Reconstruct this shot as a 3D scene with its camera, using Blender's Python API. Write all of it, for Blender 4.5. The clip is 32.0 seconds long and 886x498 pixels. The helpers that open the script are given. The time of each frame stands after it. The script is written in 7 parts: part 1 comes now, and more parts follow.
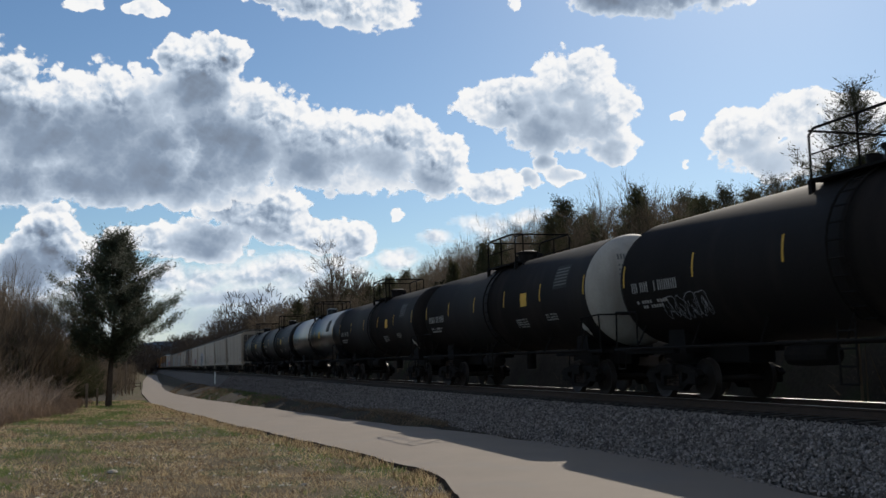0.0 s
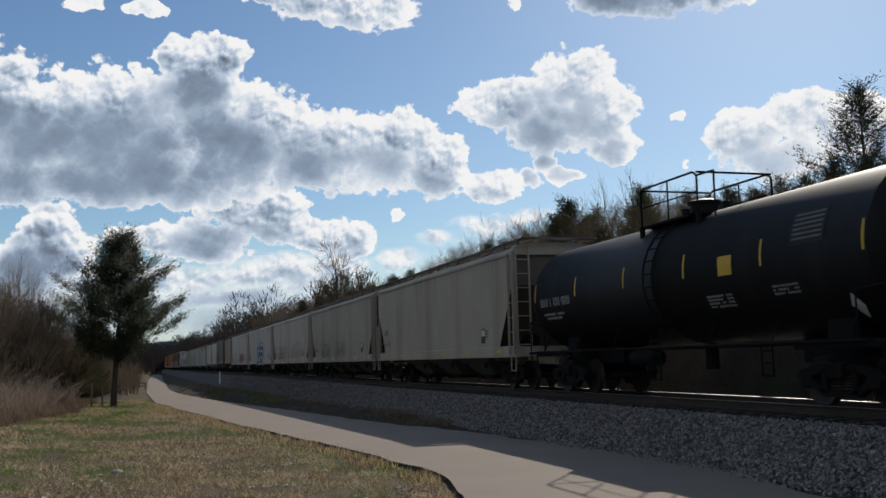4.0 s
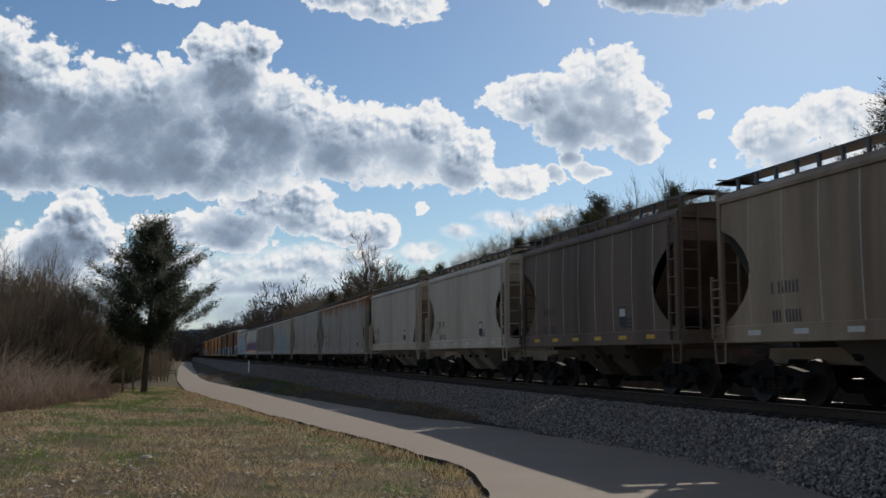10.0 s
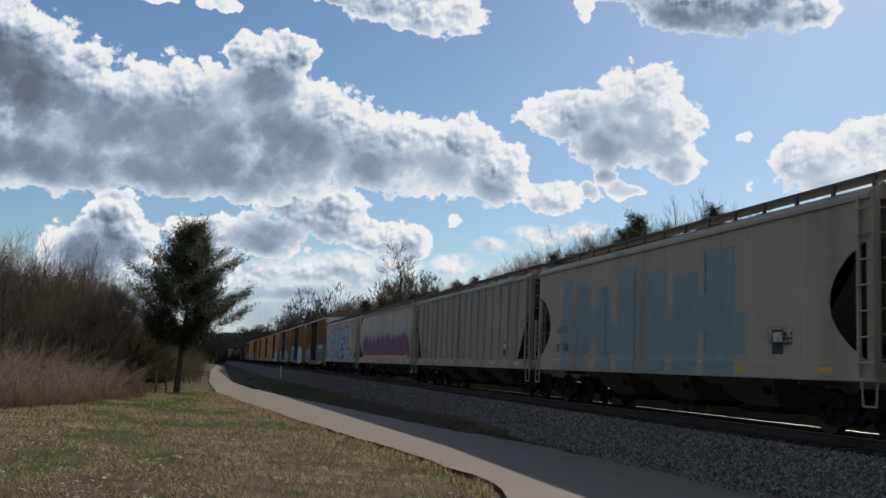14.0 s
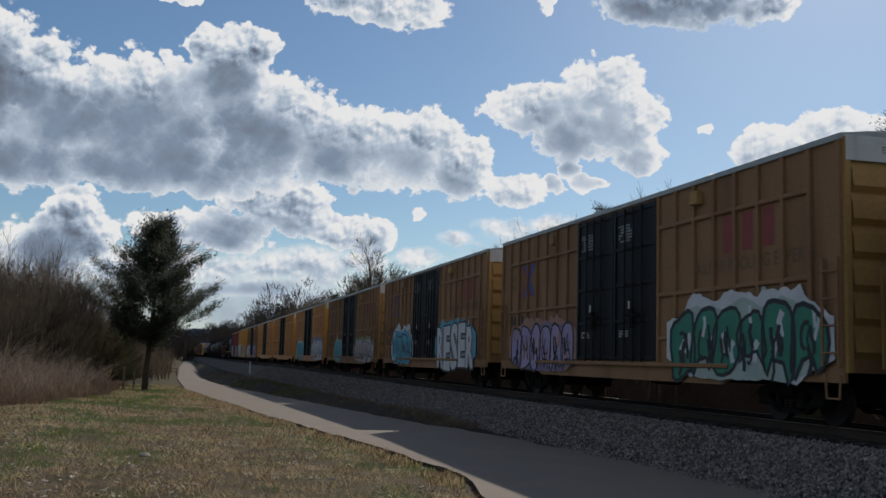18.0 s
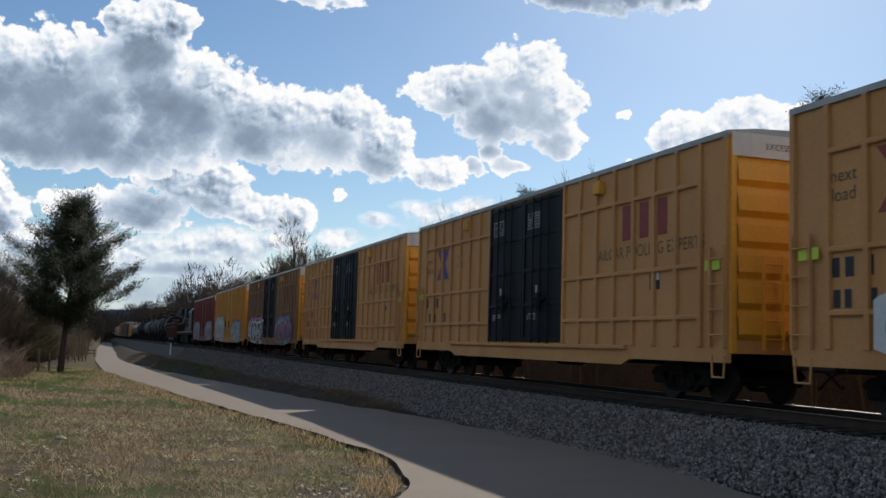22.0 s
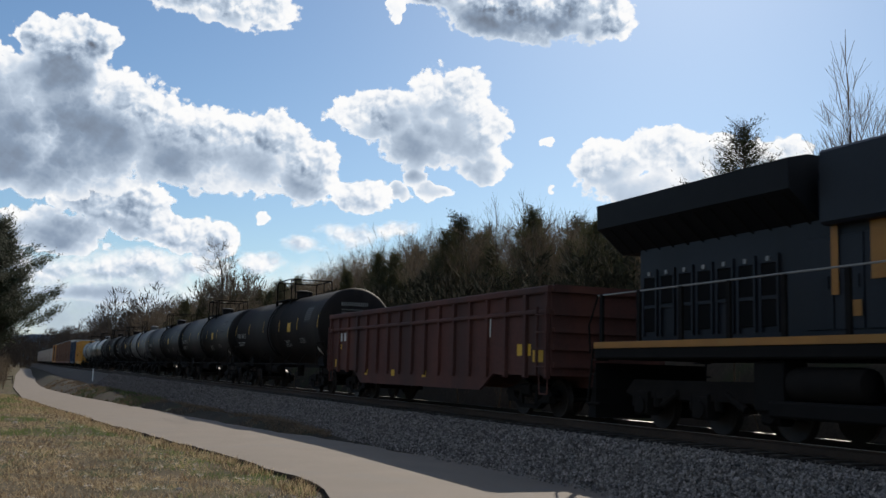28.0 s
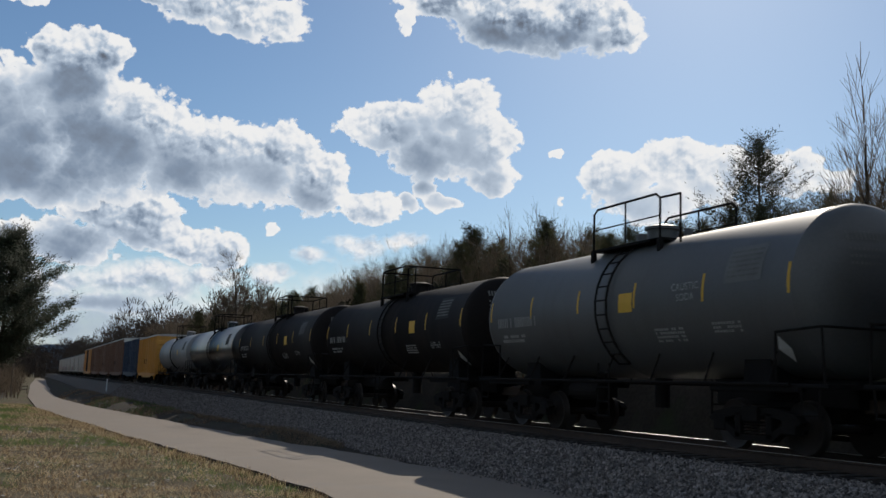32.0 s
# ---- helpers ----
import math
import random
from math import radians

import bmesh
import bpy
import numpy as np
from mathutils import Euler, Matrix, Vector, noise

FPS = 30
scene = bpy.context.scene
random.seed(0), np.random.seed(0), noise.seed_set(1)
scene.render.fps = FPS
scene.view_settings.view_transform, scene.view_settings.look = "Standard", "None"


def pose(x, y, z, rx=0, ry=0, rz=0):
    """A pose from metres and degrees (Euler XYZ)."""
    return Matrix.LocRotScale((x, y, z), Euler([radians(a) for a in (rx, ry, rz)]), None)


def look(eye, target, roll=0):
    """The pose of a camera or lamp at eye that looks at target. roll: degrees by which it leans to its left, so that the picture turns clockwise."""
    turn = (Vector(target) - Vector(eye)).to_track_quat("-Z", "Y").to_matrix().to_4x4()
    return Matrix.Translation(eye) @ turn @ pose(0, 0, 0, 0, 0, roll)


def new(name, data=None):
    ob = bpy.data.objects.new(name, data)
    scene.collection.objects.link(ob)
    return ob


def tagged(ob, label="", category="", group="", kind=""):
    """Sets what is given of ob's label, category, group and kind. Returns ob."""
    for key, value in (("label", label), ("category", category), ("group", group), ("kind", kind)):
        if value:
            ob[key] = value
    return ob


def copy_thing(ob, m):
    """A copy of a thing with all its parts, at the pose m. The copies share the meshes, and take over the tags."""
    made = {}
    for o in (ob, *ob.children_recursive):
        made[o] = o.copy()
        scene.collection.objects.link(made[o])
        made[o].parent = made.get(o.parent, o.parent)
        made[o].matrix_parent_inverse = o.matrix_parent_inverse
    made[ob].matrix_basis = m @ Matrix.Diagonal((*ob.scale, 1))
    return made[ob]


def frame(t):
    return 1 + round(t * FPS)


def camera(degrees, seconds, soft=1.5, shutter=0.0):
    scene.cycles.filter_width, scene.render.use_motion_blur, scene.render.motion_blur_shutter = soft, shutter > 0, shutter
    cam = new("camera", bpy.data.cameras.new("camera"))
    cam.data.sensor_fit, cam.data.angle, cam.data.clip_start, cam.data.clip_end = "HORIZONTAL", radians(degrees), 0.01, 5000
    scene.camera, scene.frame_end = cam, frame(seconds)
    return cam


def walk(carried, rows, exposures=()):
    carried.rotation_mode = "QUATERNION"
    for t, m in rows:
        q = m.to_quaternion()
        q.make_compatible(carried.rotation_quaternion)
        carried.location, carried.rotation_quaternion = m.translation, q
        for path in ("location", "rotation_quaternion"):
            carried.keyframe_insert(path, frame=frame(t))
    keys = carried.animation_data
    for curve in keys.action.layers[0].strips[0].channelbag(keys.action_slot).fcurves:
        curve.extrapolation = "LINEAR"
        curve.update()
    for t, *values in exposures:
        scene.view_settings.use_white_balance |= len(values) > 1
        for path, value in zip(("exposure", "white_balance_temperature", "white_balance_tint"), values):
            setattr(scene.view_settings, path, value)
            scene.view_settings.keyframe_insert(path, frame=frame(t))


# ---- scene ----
cam = camera(48.1, 32.0, 1.5, 0.07)
EYE = (0.0, 0.0, 1.95)
# seconds, tilt, lean, heading: a hand-panned tripod, fixed in place
TURNS = [
    (0.0, 96.37, 1.43, -17.18),
    (0.5, 96.44, 1.46, -17.17),
    (1.0, 96.44, 1.54, -17.14),
    (1.5, 96.42, 1.57, -17.10),
    (2.0, 96.41, 1.74, -17.04),
    (2.5, 96.36, 1.61, -17.04),
    (3.0, 96.36, 1.63, -16.99),
    (3.5, 96.37, 1.58, -16.96),
    (5.5, 96.32, 1.02, -16.85),
    (6.0, 96.33, 1.21, -16.78),
    (6.5, 96.26, 1.14, -16.78),
    (7.0, 96.26, 0.91, -16.75),
    (7.5, 96.25, 0.17, -16.72),
    (8.0, 96.24, 0.36, -16.58),
    (8.5, 96.24, -0.25, -16.33),
    (9.0, 96.23, 0.20, -15.87),
    (9.5, 96.13, -0.21, -15.62),
    (10.0, 96.05, 0.09, -15.32),
    (10.5, 95.95, 0.83, -15.04),
    (11.0, 95.76, 1.37, -14.87),
    (11.5, 95.66, 1.72, -14.70),
    (12.0, 95.51, 1.08, -14.66),
    (12.5, 95.41, 0.27, -14.66),
    (13.0, 95.40, -2.64, -13.87),
    (13.5, 96.49, -1.89, -13.48),
    (14.0, 96.74, -2.32, -13.52),
    (14.5, 96.92, -2.92, -13.49),
    (16.5, 96.83, -2.04, -12.35),
    (17.0, 96.67, -1.99, -12.94),
    (17.5, 96.48, -1.96, -13.84),
    (18.0, 96.43, -1.63, -15.24),
    (18.5, 96.50, -1.49, -15.86),
    (19.0, 96.83, -0.88, -17.22),
    (19.5, 96.96, -2.16, -18.53),
    (20.0, 96.86, -2.11, -19.46),
    (20.5, 96.66, -2.37, -20.09),
    (21.0, 96.14, -2.11, -20.11),
    (21.5, 95.75, -1.89, -19.89),
    (22.0, 95.50, -1.66, -19.59),
    (22.5, 95.33, -1.34, -19.31),
    (23.0, 95.23, -1.60, -19.18),
    (23.5, 95.21, -0.90, -19.01),
    (24.0, 95.20, -1.18, -18.99),
    (24.5, 95.33, -0.13, -19.14),
    (25.0, 95.37, 1.19, -21.26),
    (25.5, 95.67, -0.25, -22.35),
    (27.5, 96.80, -1.66, -23.64),
    (28.0, 97.04, -1.52, -23.60),
    (28.5, 97.16, -1.28, -23.60),
    (29.0, 97.28, -1.33, -23.41),
    (29.5, 97.34, -1.21, -23.22),
    (30.0, 97.46, -1.51, -23.14),
    (30.5, 97.53, -1.52, -23.10),
    (31.0, 97.58, -1.18, -22.98),
    (31.5, 97.60, -1.51, -22.91),
    (32.0, 97.69, -1.78, -22.86)
]
walk(cam, [(t, pose(*EYE, a, b, c)) for t, a, b, c in TURNS], [(t, e) for t, e in ((0.0, 0.22), (6.0, 0.12), (9.0, 0.1), (13.0, 0.12), (18.0, -0.02), (20.0, 0.06), (23.0, 0.37), (25.5, 0.39), (28.0, 0.29), (30.0, 0.13), (32.0, 0.09))])

# ---- sky and sun ----
SUN_TO = Vector((6.25, 8.0, 6.25)).normalized()
world = bpy.data.worlds.new("sky")
scene.world = world
world.use_nodes = True
wt = world.node_tree
sky_tex = wt.nodes.new("ShaderNodeTexSky")
sky_tex.sky_type, sky_tex.sun_disc = "NISHITA", False
sky_tex.sun_elevation = math.asin(SUN_TO.z)
sky_tex.sun_rotation = math.atan2(SUN_TO.x, SUN_TO.y)
sky_tex.air_density, sky_tex.dust_density, sky_tex.ozone_density = 1.0, 0.35, 2.4
tint = wt.nodes.new("ShaderNodeHueSaturation")
tint.inputs["Saturation"].default_value = 1.05
wt.links.new(sky_tex.outputs[0], tint.inputs["Color"])
cool = wt.nodes.new("ShaderNodeMix")
cool.data_type, cool.blend_type = "RGBA", "MULTIPLY"
cool.inputs[0].default_value = 1.0
cool.inputs[7].default_value = (0.85, 0.965, 1.045, 1)
wt.links.new(tint.outputs[0], cool.inputs[6])
wt.links.new(cool.outputs[2], wt.nodes["Background"].inputs[0])
wt.nodes["Background"].inputs[1].default_value = 0.069
sun = new("sun", bpy.data.lights.new("sun", "SUN"))
sun.data.energy, sun.data.angle, sun.data.color = 3.3, radians(0.5), (1.0, 0.91, 0.78)
sun.matrix_world = look(SUN_TO * 50, (0, 0, 0))

# ---- materials ----


def material(name, color, rough=0.7, metal=0.0, vary=0.25, scale=3.0, fine=40.0, bump=0.0, spots=None, spec=0.5, per_object=0.0, streak=None):
    """Base colour with broad and fine variation, bump and, where given, a second colour in patches (colour, scale, threshold) or vertical streaks."""
    m = bpy.data.materials.new(name)
    m.use_nodes = True
    nt = m.node_tree
    b = nt.nodes["Principled BSDF"]
    b.inputs["Roughness"].default_value = rough
    b.inputs["Metallic"].default_value = metal
    b.inputs["Specular IOR Level"].default_value = spec
    co = nt.nodes.new("ShaderNodeTexCoord")
    n1 = nt.nodes.new("ShaderNodeTexNoise")
    n1.inputs["Scale"].default_value, n1.inputs["Detail"].default_value = scale, 5
    n2 = nt.nodes.new("ShaderNodeTexNoise")
    n2.inputs["Scale"].default_value, n2.inputs["Detail"].default_value = fine, 3
    for n in (n1, n2):
        nt.links.new(co.outputs["Object"], n.inputs["Vector"])
    add = nt.nodes.new("ShaderNodeMath")
    add.operation = "ADD"
    nt.links.new(n1.outputs["Fac"], add.inputs[0])
    nt.links.new(n2.outputs["Fac"], add.inputs[1])
    rng = nt.nodes.new("ShaderNodeMapRange")
    rng.inputs[1].default_value, rng.inputs[2].default_value = 0.6, 1.4
    rng.inputs[3].default_value, rng.inputs[4].default_value = 1 - vary, 1 + vary
    nt.links.new(add.outputs[0], rng.inputs[0])
    last = rng.outputs[0]
    if per_object:
        info = nt.nodes.new("ShaderNodeObjectInfo")
        r2 = nt.nodes.new("ShaderNodeMapRange")
        r2.inputs[3].default_value, r2.inputs[4].default_value = 1 - per_object, 1 + per_object
        nt.links.new(info.outputs["Random"], r2.inputs[0])
        mul0 = nt.nodes.new("ShaderNodeMath")
        mul0.operation = "MULTIPLY"
        nt.links.new(last, mul0.inputs[0])
        nt.links.new(r2.outputs[0], mul0.inputs[1])
        last = mul0.outputs[0]
    base = nt.nodes.new("ShaderNodeMix")
    base.data_type = "RGBA"
    base.blend_type = "MULTIPLY"
    base.inputs[0].default_value = 1.0
    base.inputs[6].default_value = (*color, 1)
    nt.links.new(last, base.inputs[7])
    out = base.outputs[2]

    def layer(tint, sc, thr, soft, stretch, off):
        nonlocal out
        mp = nt.nodes.new("ShaderNodeMapping")
        mp.inputs["Scale"].default_value = stretch
        mp.inputs["Location"].default_value = (off, off * 2, 0)
        nt.links.new(co.outputs["Object"], mp.inputs["Vector"])
        n3 = nt.nodes.new("ShaderNodeTexNoise")
        n3.inputs["Scale"].default_value, n3.inputs["Detail"].default_value = sc, 6
        nt.links.new(mp.outputs[0], n3.inputs["Vector"])
        r3 = nt.nodes.new("ShaderNodeMapRange")
        r3.inputs[1].default_value, r3.inputs[2].default_value = thr, thr + soft
        nt.links.new(n3.outputs["Fac"], r3.inputs[0])
        mix = nt.nodes.new("ShaderNodeMix")
        mix.data_type = "RGBA"
        nt.links.new(r3.outputs[0], mix.inputs[0])
        nt.links.new(out, mix.inputs[6])
        mix.inputs[7].default_value = (*tint, 1)
        out = mix.outputs[2]

    if spots:
        layer(spots[0], spots[1], spots[2], 0.12, (1, 1, 1), 3.1)
    if streak:
        layer(streak[0], streak[1], streak[2], 0.25, (1, 1, 0.12), 7.7)
    nt.links.new(out, b.inputs["Base Color"])
    if bump:
        bp = nt.nodes.new("ShaderNodeBump")
        bp.inputs["Strength"].default_value, bp.inputs["Distance"].default_value = bump, 0.02
        nt.links.new(n2.outputs["Fac"], bp.inputs["Height"])
        nt.links.new(bp.outputs[0], b.inputs["Normal"])
    return m


M = {}


def mat(name, *a, **k):
    if name not in M:
        M[name] = material(name, *a, **k)
    return M[name]


def leafy(name, through_light, *a, **k):
    """Thin leaves, stems and blades that let some light through."""
    m = mat(name, *a, **k)
    nt = m.node_tree
    b = nt.nodes["Principled BSDF"]
    t = nt.nodes.new("ShaderNodeBsdfTranslucent")
    nt.links.new(b.inputs["Base Color"].links[0].from_socket, t.inputs["Color"])
    mix = nt.nodes.new("ShaderNodeMixShader")
    mix.inputs[0].default_value = through_light
    nt.links.new(b.outputs[0], mix.inputs[1])
    nt.links.new(t.outputs[0], mix.inputs[2])
    nt.links.new(mix.outputs[0], nt.nodes["Material Output"].inputs[0])
    return m


GRASS = mat("dry_grass", (0.085, 0.066, 0.04), 0.95, vary=0.7, scale=1.1, fine=26, bump=1.0, spots=((0.045, 0.062, 0.02), 0.45, 0.52), streak=((0.15, 0.125, 0.085), 2.2, 0.57), spec=0.1)
# leaf litter, its colour lowered for the shade beyond the track
SHADED_EARTH = mat("leaf_litter", (0.042, 0.034, 0.025), 0.95, vary=0.4, scale=0.6, fine=9, bump=0.6, spots=((0.04, 0.045, 0.022), 0.4, 0.55), spec=0.1)
ASPHALT = mat("path_surface", (0.188, 0.153, 0.122), 0.85, vary=0.13, scale=0.7, fine=60, bump=0.25, spots=((0.18, 0.152, 0.128), 0.6, 0.56), spec=0.3)
# broken asphalt, darkened to hold the shade along the slab's side
EDGE = mat("shaded_broken_edge", (0.045, 0.036, 0.028), 0.95, vary=0.4, scale=5, fine=30, bump=0.6, spec=0.1)
# oily fouling, with the shade under the train mixed into the colour
FOULED_SHADED = mat("fouled_shaded_ballast", (0.020, 0.016, 0.014), 0.95, vary=0.4, scale=4, fine=22, bump=0.8, spec=0.1)
BALLAST = mat("ballast_bed", (0.085, 0.07, 0.06), 0.9, vary=0.65, scale=4, fine=16, bump=1.0, spec=0.3)
STONE = mat("ballast_stone", (0.15, 0.131, 0.122), 0.85, vary=0.7, scale=9, fine=30, spec=0.3)


def per_island(m, low, high):
    """Each loose piece of a joined mesh takes a brightness of its own."""
    nt = m.node_tree
    b = nt.nodes["Principled BSDF"]
    geo = nt.nodes.new("ShaderNodeNewGeometry")
    rng_node = nt.nodes.new("ShaderNodeMapRange")
    rng_node.inputs[3].default_value, rng_node.inputs[4].default_value = low, high
    nt.links.new(geo.outputs["Random Per Island"], rng_node.inputs[0])
    mul = nt.nodes.new("ShaderNodeMix")
    mul.data_type, mul.blend_type = "RGBA", "MULTIPLY"
    mul.inputs[0].default_value = 1.0
    nt.links.new(b.inputs["Base Color"].links[0].from_socket, mul.inputs[6])
    nt.links.new(rng_node.outputs[0], mul.inputs[7])
    nt.links.new(mul.outputs[2], b.inputs["Base Color"])


per_island(STONE, 0.35, 1.75)
STEEL = mat("rail_steel", (0.55, 0.54, 0.52), 0.36, 1.0, vary=0.1)
RUSTY = mat("rusty_steel", (0.045, 0.028, 0.02), 0.8, 0.2, vary=0.35, scale=4)
TIE = mat("creosoted_timber", (0.035, 0.027, 0.022), 0.9, vary=0.4, scale=3, fine=30, bump=0.4, per_object=0.3)
GRIME = mat("grimy_black_steel", (0.011, 0.009, 0.008), 0.85, 0.0, vary=0.4, scale=3, spec=0.12)
DARK = mat("underframe_paint", (0.009, 0.0078, 0.0074), 0.8, 0.0, vary=0.35, scale=2, spec=0.12)
WHEEL = mat("wheel_steel", (0.028, 0.021, 0.018), 0.55, 0.3, vary=0.25, scale=5, spec=0.25)
WHITE = mat("white_marking", (0.50, 0.48, 0.45), 0.7, vary=0.12)
YELLOW = mat("yellow_marking", (0.58, 0.33, 0.03), 0.6, vary=0.12)
LIME = mat("lime_placard", (0.5, 0.62, 0.06), 0.6, vary=0.12)
BLACKP = mat("black_marking", (0.03, 0.03, 0.035), 0.7, vary=0.12)
BARK = mat("bark", (0.085, 0.062, 0.045), 0.95, vary=0.4, scale=4, fine=25, bump=0.6, spec=0.1, per_object=0.25)
TWIG = leafy("bare_twigs", 0.2, (0.13, 0.10, 0.072), 0.9, vary=0.3, spec=0.1, per_object=0.35)
THICKET = leafy("thicket_twigs", 0.35, (0.16, 0.118, 0.078), 0.9, vary=0.4, scale=0.3, spec=0.1)
FARWOOD = mat("far_twigs", (0.062, 0.048, 0.038), 0.95, vary=0.4, scale=0.1, fine=2, spec=0.05)
CEDAR = leafy("cedar_foliage", 0.16, (0.036, 0.044, 0.022), 0.8, vary=0.5, scale=1.5, fine=12, spec=0.25, per_object=0.3)
WOOD_CEDAR = leafy("wood_cedar_foliage", 0.3, (0.066, 0.066, 0.034), 0.85, vary=0.5, scale=1.5, fine=12, spec=0.15, per_object=0.35)
WEED = leafy("dead_weeds", 0.35, (0.235, 0.168, 0.122), 0.95, vary=0.7, scale=2.2, fine=9, spec=0.1)
STRAW = leafy("straw_blades", 0.35, (0.52, 0.40, 0.235), 0.7, vary=0.5, scale=0.7, fine=9, spec=0.3)
GREEN = leafy("green_blades", 0.4, (0.12, 0.165, 0.045), 0.7, vary=0.5, scale=0.7, fine=9, spec=0.3)
UMBER = leafy("brown_stems", 0.3, (0.16, 0.10, 0.06), 0.9, vary=0.5, scale=0.7, fine=9, spec=0.1)
BANKWEED = leafy("bank_weed_stems", 0.25, (0.17, 0.125, 0.085), 0.95, vary=0.6, scale=0.7, fine=9, spec=0.05)
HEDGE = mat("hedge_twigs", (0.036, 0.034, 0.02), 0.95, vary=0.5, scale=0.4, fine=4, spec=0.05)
CANE = leafy("grey_canes", 0.3, (0.30, 0.235, 0.185), 0.9, vary=0.5, scale=0.6, fine=6, spec=0.15)
LITTER = mat("pale_litter", (0.42, 0.38, 0.33), 0.7, vary=0.35, scale=5, fine=20, spec=0.3)

# ---- mesh building ----


class Shape:
    """Vertices and faces of one part."""

    def __init__(self):
        self.v, self.f = [], []

    def quad_strip(self, rings, close=True, cap=(True, True)):
        n = len(rings[0])
        o = len(self.v)
        for r in rings:
            self.v.extend(r)
        for i in range(len(rings) - 1):
            a, b = o + i * n, o + (i + 1) * n
            for j in range(n if close else n - 1):
                k = (j + 1) % n
                self.f.append((a + j, a + k, b + k, b + j))
        if close and cap[0]:
            self.f.append(tuple(o + j for j in reversed(range(n))))
        if close and cap[1]:
            self.f.append(tuple(o + (len(rings) - 1) * n + j for j in range(n)))
        return self

    def box(self, x0, x1, y0, y1, z0, z1, bevel=0.0):
        if bevel:
            b = min(bevel, abs(x1 - x0) / 3, abs(z1 - z0) / 3)
            prof = [(x0 + b, z0), (x1 - b, z0), (x1, z0 + b), (x1, z1 - b), (x1 - b, z1), (x0 + b, z1), (x0, z1 - b), (x0, z0 + b)]
        else:
            prof = [(x0, z0), (x1, z0), (x1, z1), (x0, z1)]
        return self.prism(prof, y0, y1)

    def prism(self, prof, y0, y1):
        """An outline in x and z drawn out along y."""
        return self.quad_strip([[(x, y0, z) for x, z in prof], [(x, y1, z) for x, z in prof]])

    def plate(self, outline, x0, x1):
        """An outline in y and z drawn out along x."""
        return self.quad_strip([[(x0, y, z) for y, z in outline], [(x1, y, z) for y, z in outline]])

    def tube(self, p, q, r, n=8, r2=None):
        p, q = Vector(p), Vector(q)
        d = (q - p).normalized()
        a = d.orthogonal().normalized()
        b = d.cross(a)
        r2 = r if r2 is None else r2
        ring = [(math.cos(2 * math.pi * i / n), math.sin(2 * math.pi * i / n)) for i in range(n)]
        return self.quad_strip([[tuple(p + (a * c + b * s) * r) for c, s in ring], [tuple(q + (a * c + b * s) * r2) for c, s in ring]])

    def bent(self, points, r, n=6):
        for p, q in zip(points, points[1:]):
            self.tube(p, q, r, n)
        return self

    def revolve(self, prof, n=24, axis="y", centre=(0, 0, 0)):
        """Radius and place along the axis, turned about it."""
        rings = []
        for r, h in prof:
            ring = []
            for i in range(n):
                c, s = math.cos(2 * math.pi * i / n) * r, math.sin(2 * math.pi * i / n) * r
                p = (c, h, s) if axis == "y" else (h, c, s) if axis == "x" else (c, s, h)
                ring.append(tuple(p[k] + centre[k] for k in range(3)))
            rings.append(ring)
        return self.quad_strip(rings)

    def mesh(self, name, m, smooth=False):
        me = bpy.data.meshes.new(name)
        me.from_pydata(self.v, [], self.f)
        me.materials.append(m)
        if smooth:
            me.polygons.foreach_set("use_smooth", [True] * len(me.polygons))
            me.set_sharp_from_angle(angle=radians(40))
        return me


def part(name, shape, m, parent, label="", smooth=False, at=None):
    me = shape if isinstance(shape, bpy.types.Mesh) else shape.mesh(name, m, smooth)
    ob = new(name, me)
    ob.parent = parent
    if at is not None:
        ob.location = at
    return tagged(ob, label)


def solid(name, shape, m, label, category, group="", kind="", smooth=False):
    return tagged(new(name, shape.mesh(name, m, smooth)), label, category, group, kind)


def thing(name, label, category, group="", at=(0, 0, 0)):
    ob = new(name)
    ob.empty_display_size = 0.2
    ob.location = at
    return tagged(ob, label, category, group)

# ---- ground, path, railway ----
RAIL_Z, TRACK_X = 0.92, 12.95


def fall(y):
    """The path drops slowly away from the track's level."""
    return -0.011 * min(max(y - 24, 0), 110)


def curve_through(points, y):
    for (y0, a), (y1, b) in zip(points, points[1:]):
        if y <= y1:
            k = min(max((y - y0) / (y1 - y0), 0), 1)
            k = k * k * (3 - 2 * k) * 0.5 + k * 0.5
            return a + (b - a) * k
    return points[-1][1]


LEFT_EDGE = [(-60, -4.0), (5, 1.5), (11, 3.4), (14, 4.5), (16.6, 5.0), (20, 4.75), (28, 4.0), (38, 3.2), (60, 1.9), (73, 1.1), (125, 0.9), (200, 1.6), (420, 5.0)]
RIGHT_EDGE = [(-60, 3.0), (5, 7.0), (11.4, 8.7), (14.5, 9.5), (18.5, 9.55), (23, 8.9), (36, 7.6), (49, 6.9), (62, 6.1), (83, 4.95), (112, 4.2), (160, 4.2), (200, 5.0), (420, 8.5)]


def left_x(y):
    return curve_through(LEFT_EDGE, y)


def right_x(y):
    return curve_through(RIGHT_EDGE, y)


def smooth_step(a, b, x):
    k = min(max((x - a) / (b - a), 0), 1)
    return k * k * (3 - 2 * k)


